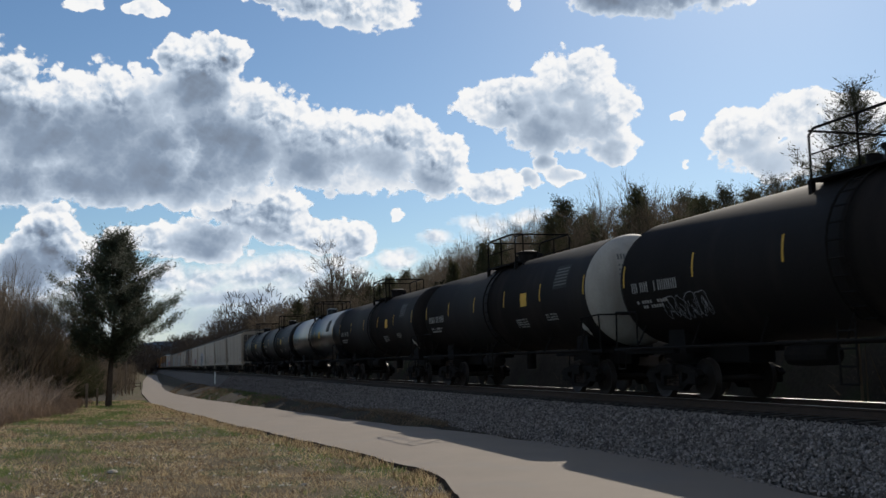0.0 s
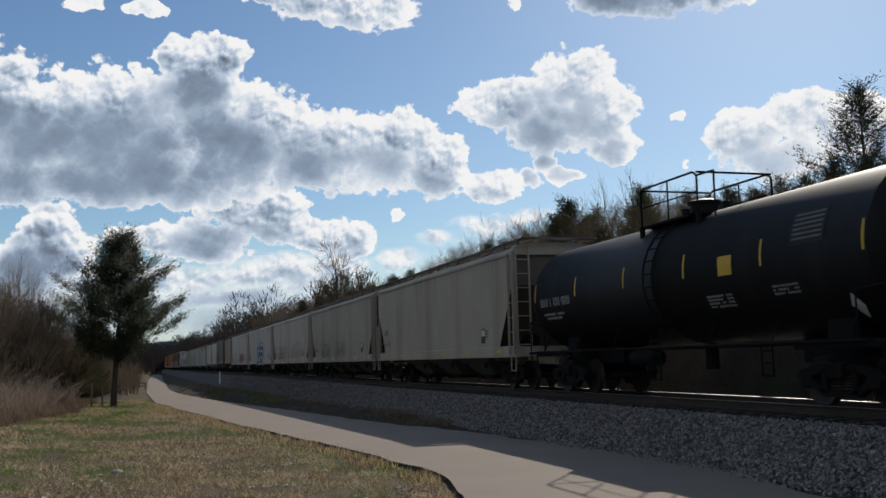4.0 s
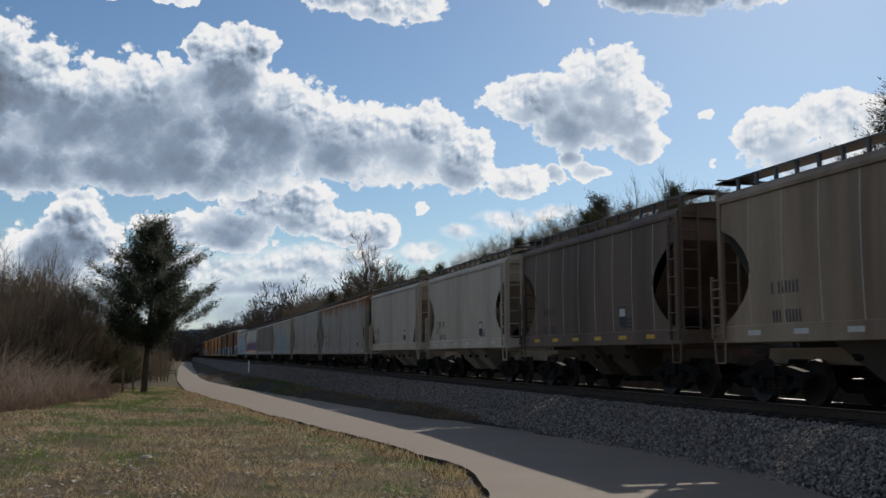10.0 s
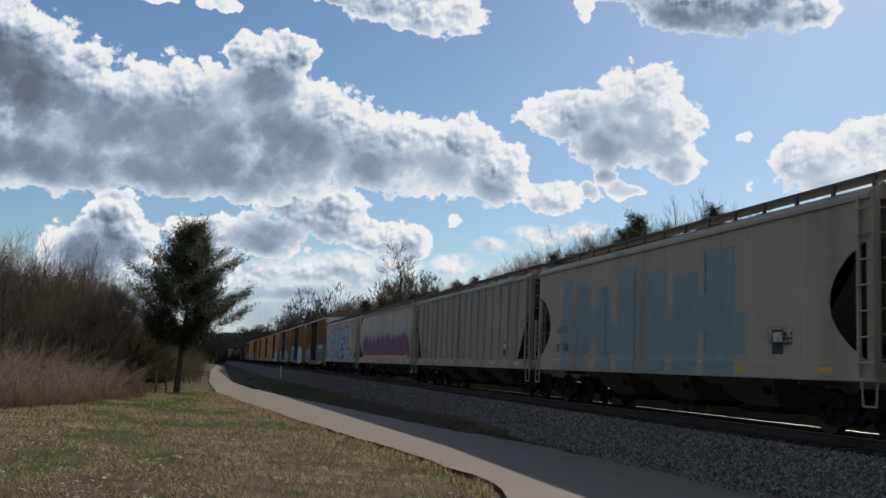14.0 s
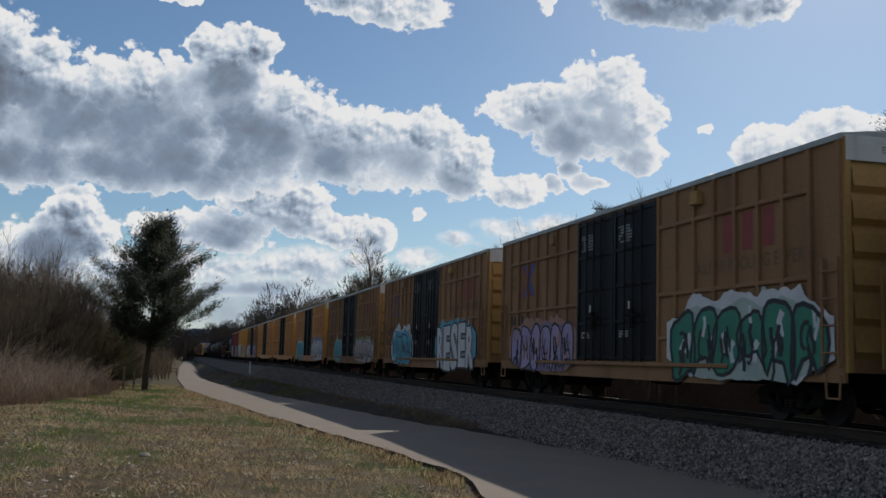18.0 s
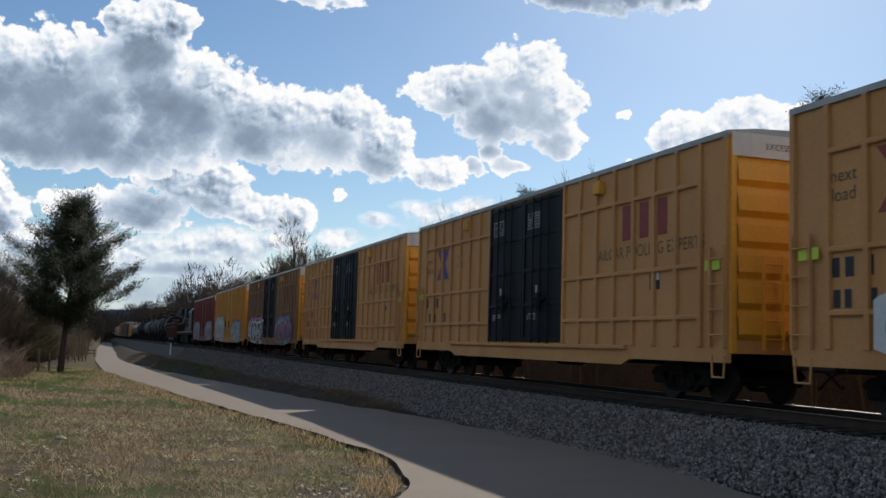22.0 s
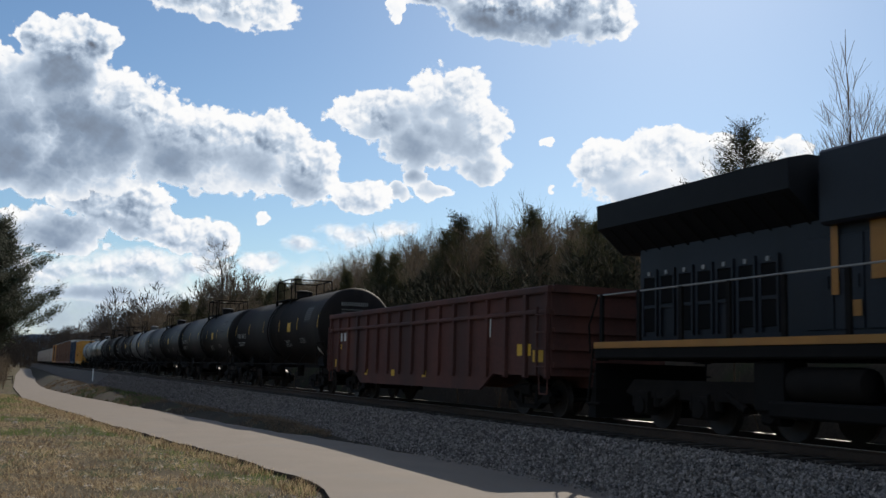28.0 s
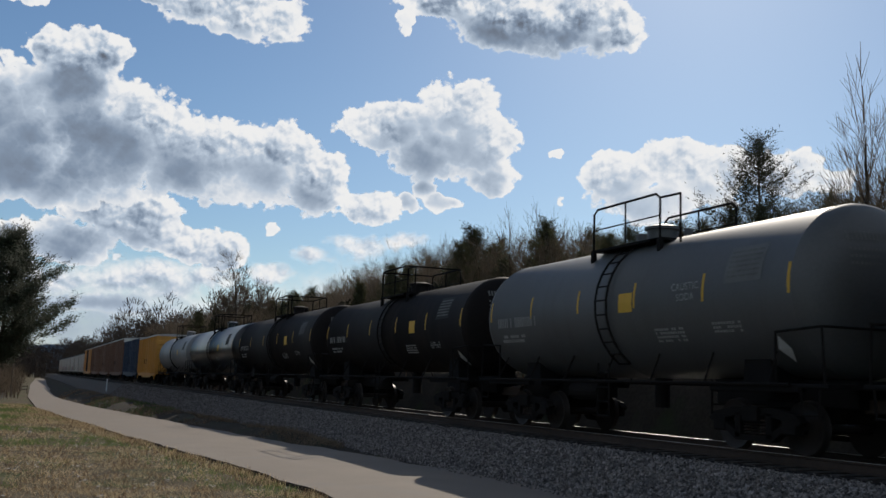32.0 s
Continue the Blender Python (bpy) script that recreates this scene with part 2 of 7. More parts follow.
def ground_z(x, y):
    base = fall(y)
    le, ri = left_x(y), right_x(y)
    lump = noise.noise((x * 0.35, y * 0.35, 0)) * 0.06 + noise.noise((x * 1.3, y * 1.3, 5)) * 0.03
    if x < le:
        up = -0.07 + 0.05 * smooth_step(0.0, 1.6, le - x) + 0.25 * smooth_step(1, 8, le - x) * smooth_step(70, 15, y)
        return base + up + lump * smooth_step(0.1, 1.5, le - x) + 0.02 * max(-x - 14, 0) * 0.5
    if x <= ri:
        return base - 0.10
    if x < 15.2:
        wide = max(9.4 - ri, 0.01)
        k = min(max((x - ri) / wide, 0), 1)
        mound = (0.16 + 0.2 * noise.noise((y * 0.13, 4, 2)) - 0.72 * base) * math.sin(k * math.pi) ** 1.3 * min(wide / 1.5, 1)
        return base - 0.06 + mound + lump * 0.8 * min(wide, 1) * (1 - k) - 0.5 * smooth_step(9.5, 10.2, x)
    # the steep step is an added bank, turned from the sun to stay dark
    rise = 2.6 * smooth_step(16.8, 18.9, x) + 2.7 * smooth_step(20, 75, x) + 9 * smooth_step(120, 500, x)
    return 0.3 - 0.3 * smooth_step(15.2, 17, x) + rise + lump * 2


def steps(*runs):
    out = []
    for a, b, n in runs:
        out += [a + (b - a) * i / n for i in range(n)]
    return out + [runs[-1][1]]


def sheet(xs, ys, zf):
    s = Shape()
    s.v = [(x, y, zf(x, y)) for y in ys for x in xs]
    n = len(xs)
    s.f = [(j * n + i, j * n + i + 1, (j + 1) * n + i + 1, (j + 1) * n + i) for j in range(len(ys) - 1) for i in range(n - 1)]
    return s


gx = steps((-2500, -200, 8), (-200, -30, 14), (-30, -6, 24), (-6, 11, 85), (11, 16.5, 11), (16.5, 21, 18), (21, 80, 18), (80, 400, 10), (400, 2500, 7))
gy = steps((-600, -60, 9), (-60, 0, 20), (0, 45, 180), (45, 100, 80), (100, 250, 40), (250, 700, 18), (700, 4200, 14))
ground = solid("ground", sheet(gx, gy, ground_z), GRASS, "rough dry grass with green patches beside the path", "ground", kind="structure", smooth=True)
ground.data.materials.append(SHADED_EARTH)
mids = np.array([p.center[:] for p in ground.data.polygons])
verge_from = np.array([right_x(q[1]) for q in mids])
wooded = (mids[:, 0] > verge_from) | ((mids[:, 0] < -5.5) & (mids[:, 1] > 36)) | ((mids[:, 0] < -1.5) & (mids[:, 1] > 84))
ground.data.polygons.foreach_set("material_index", wooded.astype(int).tolist())

# the paved path: a slab with crumbling edges
sl = Shape()
rings = []
for y in steps((-60, 8, 34), (8, 40, 160), (40, 130, 180), (130, 420, 60)):
    rag = 0.10
    a = left_x(y) + rag * noise.noise((y * 0.7, 2, 0)) + 0.03 * noise.noise((y * 2.2, 3, 0))
    b = right_x(y) + rag * 2.5 * noise.noise((y * 0.5, 9, 0)) + 0.06 * noise.noise((y * 4, 7, 0))
    z = fall(y)
    rings.append([(a - 0.03, y, z - 0.3), (b + 0.03, y, z - 0.3), (b, y, z), (b * 0.67 + a * 0.33, y, z + 0.015), (a * 0.67 + b * 0.33, y, z + 0.02), (a, y, z + 0.002)])
sl.quad_strip(rings)
path = solid("path", sl, ASPHALT, "worn pale asphalt greenway path beside the railway", "path", kind="structure")
path.data.materials.append(EDGE)
# the slab's sides take the dark colour with their shade in it
for p in path.data.polygons:
    if abs(p.normal.z) < 0.5:
        p.material_index = 1

# ballast bed with shoulders
bl = Shape()
rings = []
for y in steps((-600, -40, 8), (-40, 60, 130), (60, 400, 60), (400, 1500, 10)):
    z = fall(y)
    toe = max(right_x(y) - 0.15, 9.3 if y < 30 else 9.3 - 0.0 * y)
    toe = max(toe, 9.15) + 0.15 * noise.noise((y * 0.6, 1, 4))
    rings.append([(toe, y, z - 0.06), (toe + 0.55, y, 0.16 + z * 0.6), (10.95, y, 0.60), (11.35, y, 0.66), (11.75, y, 0.70), (14.5, y, 0.70), (15.0, y, 0.60), (16.6, y, -0.3), (16.6, y, -1.6), (toe, y, -1.6)])
bl.quad_strip(rings)
solid("ballast", bl, BALLAST, "grey crushed limestone ballast under the track", "ballast", kind="structure")
# strip of fouled ballast, coloured near black for the shade there too
part("track_bed", Shape().box(11.5, 14.4, -600, 1500, 0.55, 0.715), FOULED_SHADED, bpy.data.objects["ballast"], "fouled ballast between the sleepers, shade under the train in its colour")


def rail(x):
    s = Shape()
    prof = [(-0.075, 0), (0.075, 0), (0.075, 0.012), (0.012, 0.03), (0.010, 0.13), (0.034, 0.145), (0.036, 0.17), (0.026, 0.178), (-0.026, 0.178), (-0.036, 0.17), (-0.034, 0.145), (-0.010, 0.13), (-0.012, 0.03), (-0.075, 0.012)]
    s.quad_strip([[(x + a, y, RAIL_Z - 0.178 + b) for a, b in prof] for y in (-700, -50, 120, 1500)])
    return s


track = thing("railway_track", "steel rails spiked to dark timber sleepers on ballast", "track")
for side in (-0.7525, 0.7525):
    body = part("rail", rail(TRACK_X + side), RUSTY, track, "rail with a polished running surface")
    top = Shape().box(TRACK_X + side - 0.027, TRACK_X + side + 0.027, -700, 1500, RAIL_Z - 0.002, RAIL_Z + 0.003)
    part("running_surface", top, STEEL, body, "bright polished strip on the rail head")
tie = Shape().box(-1.3, 1.3, -0.115, 0.115, -0.36, -0.182, 0.012).mesh("sleeper", TIE)
for i in range(150):
    t_ob = part("sleeper", tie, TIE, track, at=(TRACK_X + random.uniform(-0.03, 0.03), -8 + i * 0.5, RAIL_Z))
rest = Shape()
for i in range(560):
    y = 67 + i * 0.5
    rest.box(TRACK_X - 1.3, TRACK_X + 1.3, y - 0.115, y + 0.115, RAIL_Z - 0.36, RAIL_Z - 0.182)
tagged(part("far_sleeper", rest, TIE, track), kind="stuff")

# loose stones on the near shoulder
rs = np.random.RandomState(4)
unit = [(1, 0, 0), (-1, 0, 0), (0, 1, 0), (0, -1, 0), (0, 0, 1), (0, 0, -1)]
tri = [(0, 2, 4), (2, 1, 4), (1, 3, 4), (3, 0, 4), (2, 0, 5), (1, 2, 5), (3, 1, 5), (0, 3, 5)]
st = Shape()


def shoulder_z(x, y):
    z = fall(y)
    toe = max(right_x(y) - 0.15, 9.15)
    pts = [(toe - 0.4, z), (toe, z - 0.02), (toe + 0.55, 0.16 + z * 0.6), (10.95, 0.60), (11.35, 0.66), (12.4, 0.70)]
    for (a, p), (b, q) in zip(pts, pts[1:]):
        if x <= b:
            return p + (q - p) * (x - a) / (b - a)
    return 0.70


for i in range(72000):
    far = i > 50000
    y = 52 + 70 * rs.rand() if far else 7 + 48 * rs.rand() ** 1.5
    toe = max(right_x(y) - 0.15, 9.15)
    x = toe - 0.25 + (11.6 - toe + 0.25) * rs.rand() ** 0.9
    if x < toe + 0.05 and rs.rand() < 0.7:
        continue
    r = rs.uniform(0.035, 0.07) if far else rs.uniform(0.022, 0.05)
    z = shoulder_z(x, y) + r * 0.35
    q = Euler(rs.uniform(0, 6.3, 3)).to_matrix()
    o = len(st.v)
    for u in unit:
        p = q @ Vector((u[0] * rs.uniform(0.7, 1.3), u[1] * rs.uniform(0.6, 1.1), u[2] * rs.uniform(0.5, 0.9)))
        st.v.append((x + p.x * r, y + p.y * r, z + p.z * r))
    st.f.extend(tuple(o + k for k in t3) for t3 in tri)
solid("ballast_stones", st, STONE, "loose pale grey crushed stones on the ballast shoulder", "stones", kind="stuff")

# ---- rolling stock: x across (the path's side is -x), y along the track, z up from the rail ----
WHEEL_R = 0.457


def make_wheelset():
    s = Shape()
    for k in (-1, 1):
        w = 0.70 * k
        prof = [(0.09, w - 0.09 * k), (0.11, w + 0.08 * k), (0.30, w + 0.02 * k), (0.40, w + 0.06 * k), (WHEEL_R - 0.01, w + 0.075 * k), (WHEEL_R, w + 0.06 * k), (WHEEL_R, w - 0.02 * k), (WHEEL_R + 0.025, w - 0.05 * k), (0.40, w - 0.06 * k), (0.28, w - 0.03 * k)]
        s.revolve(prof, 28, "x")
    s.tube((-1.02, 0, 0), (1.02, 0, 0), 0.085, 10)
    for k in (-1, 1):
        for a in range(3):
            t = a * 2.094
            s.tube((1.0 * k, math.cos(t) * 0.05, math.sin(t) * 0.05), (1.05 * k, math.cos(t) * 0.05, math.sin(t) * 0.05), 0.018, 6)
    return s.mesh("wheelset", WHEEL, True)


def make_side_frame(half, sign, h=0.0):
    """A cast frame: arched top, drooping tension bar, two triangular windows and a box over each axle."""
    s = Shape()
    x0, x1 = sorted((sign * 0.95, sign * 1.12))
    zt = 0.66 + h
    top = [(-half - 0.30, 0.56), (-half - 0.15, zt + 0.02), (-0.5, zt + 0.12), (0.5, zt + 0.12), (half + 0.15, zt + 0.02), (half + 0.30, 0.56), (half + 0.2, 0.5), (0.42, zt - 0.02), (-0.42, zt - 0.02), (-half - 0.2, 0.5)]
    s.plate(top, x0, x1)
    s.plate([(-half - 0.05, 0.5), (-0.45, 0.2), (0.45, 0.2), (half + 0.05, 0.5), (half + 0.05, 0.62), (0.35, 0.3), (-0.35, 0.3), (-half - 0.05, 0.62)], x0, x1)
    for k in (-1, 1):
        s.box(x0, x1, k * 0.40 - 0.07, k * 0.40 + 0.07, 0.25, zt + 0.02)
        s.box(x0 - 0.01, x1 + 0.01, k * half - 0.16, k * half + 0.16, 0.34, 0.66, 0.03)
    return s


WHEELSET = make_wheelset()
SIDE = {k: make_side_frame(0.89, k).mesh("side_frame", GRIME) for k in (-1, 1)}
SPRINGS = Shape()
for sx in (-1, 1):
    for yy in (-0.2, 0.0, 0.2):
        for zz in range(5):
            SPRINGS.revolve([(0.055, 0.31 + zz * 0.055), (0.085, 0.33 + zz * 0.055), (0.055, 0.35 + zz * 0.055)], 8, "z", (sx * 1.035, yy, 0))
SPRINGS = SPRINGS.mesh("spring_group", RUSTY)
BOLSTER = Shape().box(-1.2, 1.2, -0.2, 0.2, 0.5, 0.8, 0.05).box(-0.5, 0.5, -0.35, 0.35, 0.75, 0.92, 0.04).mesh("bogie", GRIME)


def bogie(car, y):
    b = part("bogie", BOLSTER, GRIME, car, "cast steel two-axle bogie", at=(0, y, 0))
    for k in (-1, 1):
        part("side_frame", SIDE[k], GRIME, b)
    part("spring_group", SPRINGS, RUSTY, b)
    for k in (-0.89, 0.89):
        part("wheelset", WHEELSET, WHEEL, b, at=(0, k, WHEEL_R))
    return b


COUPLER = Shape().box(-0.11, 0.11, -0.1, 0.55, 0.74, 0.98, 0.03).box(-0.2, 0.16, 0.5, 0.88, 0.70, 1.02, 0.06).mesh("coupler", RUSTY)
HOSE = Shape().bent([(-0.35, 0.1, 0.8), (-0.38, 0.45, 0.62), (-0.33, 0.75, 0.42), (-0.25, 0.9, 0.45)], 0.025).mesh("air_hose", DARK)


def couplers(car, half):
    for k in (-1, 1):
        for name, me, m in (("coupler", COUPLER, RUSTY), ("air_hose", HOSE, DARK)):
            ob = part(name, me, m, car, at=(0, k * (half - 0.85), 0))
            ob.rotation_euler = (0, 0, 0 if k > 0 else math.pi)


def ladder(car, x, y0, y1, z0, z1, m, rungs=5, name="ladder", r=0.018):
    s = Shape()
    for y in (y0, y1):
        s.box(x - 0.03, x + 0.03, y - 0.03, y + 0.03, z0, z1)
    for i in range(rungs):
        z = z0 + (z1 - z0) * (i + 0.5) / rungs
        s.bent([(x, y0, z), (x - 0.03, y0 + 0.02, z), (x - 0.03, y1 - 0.02, z), (x, y1, z)], r)
    return part(name, s, m, car)


def stirrup(car, x, y, m, z=1.0, w=0.42):
    s = Shape().bent([(x, y - w / 2, z), (x, y - w / 2 + 0.03, z - 0.42), (x, y + w / 2 - 0.03, z - 0.42), (x, y + w / 2, z)], 0.02)
    part("stirrup_step", s, m, car)


# letters, bars and sprayed shapes lie a few millimetres proud of a side
FACE = {}


def text_mesh(words, m, size=1.0, squeeze=1.0):
    key = (words, m.name, size, squeeze)
    if key not in FACE:
        cu = bpy.data.curves.new("lettering", "FONT")
        cu.body, cu.size, cu.align_x, cu.align_y, cu.space_character = words, size, "CENTER", "CENTER", 1.05
        ob = bpy.data.objects.new("lettering", cu)
        scene.collection.objects.link(ob)
        bpy.context.view_layer.update()
        me = bpy.data.meshes.new_from_object(ob.evaluated_get(bpy.context.evaluated_depsgraph_get()))
        bpy.data.objects.remove(ob)
        me.transform(Matrix.Diagonal((squeeze, 1, 1, 1)))
        me.materials.clear()
        me.materials.append(m)
        FACE[key] = me
    return FACE[key]


ON_SIDE = Euler((math.pi / 2, 0, -math.pi / 2)).to_matrix().to_4x4()
ON_END = Euler((math.pi / 2, 0, 0)).to_matrix().to_4x4()


def lettering(car, words, x, y, z, size, m, squeeze=1.0, end=False, name="lettering"):
    ob = part(name, text_mesh(words, m, size, squeeze), m, car)
    ob.matrix_basis = Matrix.Translation((x, y, z)) @ (ON_END if end else ON_SIDE)
    return ob


def side_quad(s, xf, y0, y1, z0, z1, lift=0.006):
    """A thin patch on a side, following its bulge; the far end of the car is +y."""
    n = max(1, int(abs(z1 - z0) / 0.14)) if xf(z0) != xf(z1) or xf((z0 + z1) / 2) != xf(z0) else 1
    for i in range(n):
        a, b = z0 + (z1 - z0) * i / n, z0 + (z1 - z0) * (i + 1) / n
        o = len(s.v)
        for y, z in ((y0, a), (y1, a), (y1, b), (y0, b)):
            s.v.append((-xf(z) - lift, y, z))
        s.f.append((o + 3, o + 2, o + 1, o))


def bars(car, xf, y, z, lines, m, name="stencil", lift=0.006, seed=0):
    """Marks that cannot be read: rows of short bars. lines: height, number of strokes, stroke width, gap."""
    s = Shape()
    r = random.Random(seed + int(y * 100) + int(z * 10))
    for h, n, w, gap in lines:
        yy = y
        for i in range(n):
            if r.random() < 0.86:
                side_quad(s, xf, yy - w, yy, z - h, z, lift)
            yy -= w + gap
        z -= h * 1.6
    return part(name, s, m, car)


def plate_mark(car, xf, y, z, w, h, m, name="placard", lift=0.006, label=""):
    s = Shape()
    side_quad(s, xf, y - w / 2, y + w / 2, z - h / 2, z + h / 2, lift)
    return part(name, s, m, car, label)


def bubble_form(r):
    """A rounded blob and an inner curl in a unit box: sprayed forms that spell nothing."""
    lobe, turn, arch = r.choice((2, 3, 3, 4)), r.uniform(0, 6.3), r.random() < 0.55
    pinch = r.choice((0.6, 0.75, 1.0, 1.35))
    loop = []
    for i in range(18):
        a = i * math.pi / 9
        k = 1 + 0.13 * math.sin(lobe * a + turn)
        c, q = math.cos(a), math.sin(a)
        x = 0.5 + 0.6 * k * math.copysign(abs(c) ** pinch, c)
        z = 0.5 + 0.5 * k * math.copysign(abs(q) ** pinch, q)
        if arch and z < 0.2 and abs(x - 0.5) < 0.3:
            z += 0.28
        loop.append((x, z))
    cx, cz, w, h = r.uniform(0.4, 0.6), r.uniform(0.35, 0.6), r.uniform(0.1, 0.2), r.uniform(0.12, 0.26)
    a0 = r.uniform(0, 6.3)
    curl = [(cx + w * math.cos(a0 + i * 0.7), cz + h * math.sin(a0 + i * 0.7)) for i in range(6)]
    return loop, curl


GLYPH = {}


def glyph(ch, fat):
    """Outline of one letter of the built-in font, thickened by fat."""
    if (ch, fat) not in GLYPH:
        cu = bpy.data.curves.new("lettering", "FONT")
        cu.body, cu.size, cu.offset, cu.resolution_u = ch, 1.0, fat, 4
        ob = bpy.data.objects.new("lettering", cu)
        scene.collection.objects.link(ob)
        bpy.context.view_layer.update()
        me = bpy.data.meshes.new_from_object(ob.evaluated_get(bpy.context.evaluated_depsgraph_get()))
        bpy.data.objects.remove(ob)
        GLYPH[ch, fat] = [(v.co.x, v.co.y) for v in me.vertices], [tuple(q.vertices) for q in me.polygons]
        bpy.data.meshes.remove(me)
    return GLYPH[ch, fat]


def ragged(xf, y0, y1, z0, z1, r, lift, high=0.2, low=0.12, n=44):
    """A patch with a smoothly uneven top and bottom."""
    s = Shape()
    u = r.uniform(0, 50)
    m = 6
    cols = []
    for i in range(n + 1):
        y = y0 + (y1 - y0) * i / n
        end = min(1.0, 3.0 * min(i, n - i) / n + 0.45)
        top = z1 + high * (noise.noise((y * 1.3 + u, 0, 0)) + 0.6 * noise.noise((y * 4.1 + u, 3, 0)))
        bot = z0 + low * (0.5 + noise.noise((y * 1.7 + u, 9, 0)))
        mid = bot + (top - bot) * 0.4
        top, bot = mid + (top - mid) * end, mid + (bot - mid) * end
        cols.append([(-xf(bot + (top - bot) * q / m) - lift, y, bot + (top - bot) * q / m) for q in range(m + 1)])
    s.quad_strip(cols, close=False)
    return s


def spray(car, xf, y0, y1, z0, z1, fill, line, seed, letters=5, back=None, thick=0.2, label="", slant=0.0, outline_only=False, halo=None, words=""):
    """Graffiti: fat bubble forms, or readable letters where words are given, over a ragged coloured cloud."""
    r = random.Random(seed)

    def stroke(s, pts, w, lift, closed=False):
        n = len(pts)
        rows = []
        for k, (a, b) in enumerate(pts):
            p, q = (pts[(k - 1) % n], pts[(k + 1) % n]) if closed else (pts[max(k - 1, 0)], pts[min(k + 1, n - 1)])
            ln = math.hypot(q[0] - p[0], q[1] - p[1]) or 1
            uy, uz = (q[0] - p[0]) / ln * w, (q[1] - p[1]) / ln * w
            rows.append([(-xf(z) - lift, y, z) for y, z in ((a + uz, max(b - uy, z0 - 0.12)), (a - uz, max(b + uy, z0 - 0.12)))])
        s.quad_strip(rows + rows[:1] if closed else rows, close=False)

    head = None
    if halo is not None:
        head = part("graffiti_halo", ragged(xf, y0 - 0.3, y1 + 0.3, z0 - 0.02, z1 + 0.2, r, 0.003, 0.3, 0.2), halo, car, label)
    if back is not None:
        ob = part("graffiti_cloud", ragged(xf, y0, y1, z0, z1, r, 0.006), back, head or car, "" if head else label)
        head = head or ob
    if words:
        letters = len(words)
    w = (y1 - y0) / letters
    for i in range(letters):
        ya = y1 - w * i  # letters run towards -y, as read from the path
        hi = z1 - r.uniform(0, 0.12) * (z1 - z0)
        lo = z0 + r.uniform(0.0, 0.1) * (z1 - z0)
        lean = slant + r.uniform(-0.1, 0.1)
        step = 0.0012 * (i % 3)
        rim, face = Shape(), Shape()
        if words:
            xs, zs = [q[0] for q in glyph(words[i], 0.0)[0]], [q[1] for q in glyph(words[i], 0.0)[0]]
            gx0, gw, gz0, gh = min(xs), max(xs) - min(xs), min(zs), max(zs) - min(zs)
            for sh, fat, lift in ((rim, thick * 0.5, 0.009), (face, thick * 0.5 - 0.035, 0.0145)):
                pts, faces = glyph(words[i], round(fat, 3))
                for gx_, gz_ in pts:
                    u, v = (gx_ - gx0) / gw, (gz_ - gz0) / gh
                    y = ya - w * (0.14 + 0.74 * u + lean * (v - 0.5) + 0.05 * noise.noise((u * 2, v * 2, seed + i)))
                    z = lo + (hi - lo) * (v + 0.07 * noise.noise((u * 2.3, v * 2, seed + i + 9)))
                    sh.v.append((-xf(z) - lift - step, y, z))
                sh.f = list(faces)
        else:
            th = thick * min(w, (z1 - z0)) * r.uniform(0.85, 1.15)
            loop, curl = bubble_form(r)
            place = lambda px, pz: (ya - w * (0.02 + 0.98 * (px + lean * (pz - 0.5))), lo + (hi - lo) * pz)
            q = [place(*c) for c in loop]
            stroke(rim, q, th * 0.2, 0.0150 + step, True)
            stroke(rim, [place(*c) for c in curl], th * 0.18, 0.0158 + step)
            for k in range(3):
                a0, b0 = r.uniform(0.15, 0.85), r.uniform(0.0, 0.45)
                bar = [place(a0 + 0.08 * math.sin(q2 * 1.3 + k), b0 + 0.13 * q2) for q2 in range(4)]
                stroke(rim, bar, th * r.uniform(0.12, 0.3), 0.0166 + step + 0.0006 * k)
            if not outline_only:
                cy, cz = place(0.5, 0.5)
                face.v = [(-xf(b) - 0.009 - step, a, b) for a, b in q] + [(-xf(cz) - 0.009 - step, cy, cz)]
                face.f = [((k + 1) % 18, k, 18) for k in range(18)]
        ob = part("graffiti_letter", rim, line, car, label if head is None else "")
        head = head or ob
        if face.f:
            part("graffiti_fill", face, fill, ob)
        if face.f and not words and (halo or back):
            mark = Shape()
            for k in range(2):
                py, pz = r.uniform(0.2, 0.8), r.uniform(0.15, 0.75)
                stroke(mark, [place(py, pz), place(py + r.uniform(-0.15, 0.15), pz + 0.2), place(py + r.uniform(-0.2, 0.2), pz + 0.32)], w * r.uniform(0.04, 0.11), 0.0122 + step + 0.0004 * k)
            part("graffiti_accent", mark, halo or back, ob)
    return head


def both_sides(car, name, shape, m, across):
    """The piece on the path's side and its like on the other."""
    me = shape.mesh(name, m)
    part(name, me, m, car)
    part(name, me, m, car, at=(across, 0, 0))


def flat(x):
    return lambda z: x


def reflectors(car, xf, half, z, m=YELLOW, n=5, w=0.09, h=0.5, span=0.9):
    for i in range(n):
        y = -half * span + 2 * half * span * i / (n - 1)
        plate_mark(car, xf, y, z, w, h, m, "reflector")


# ---- tank cars ----


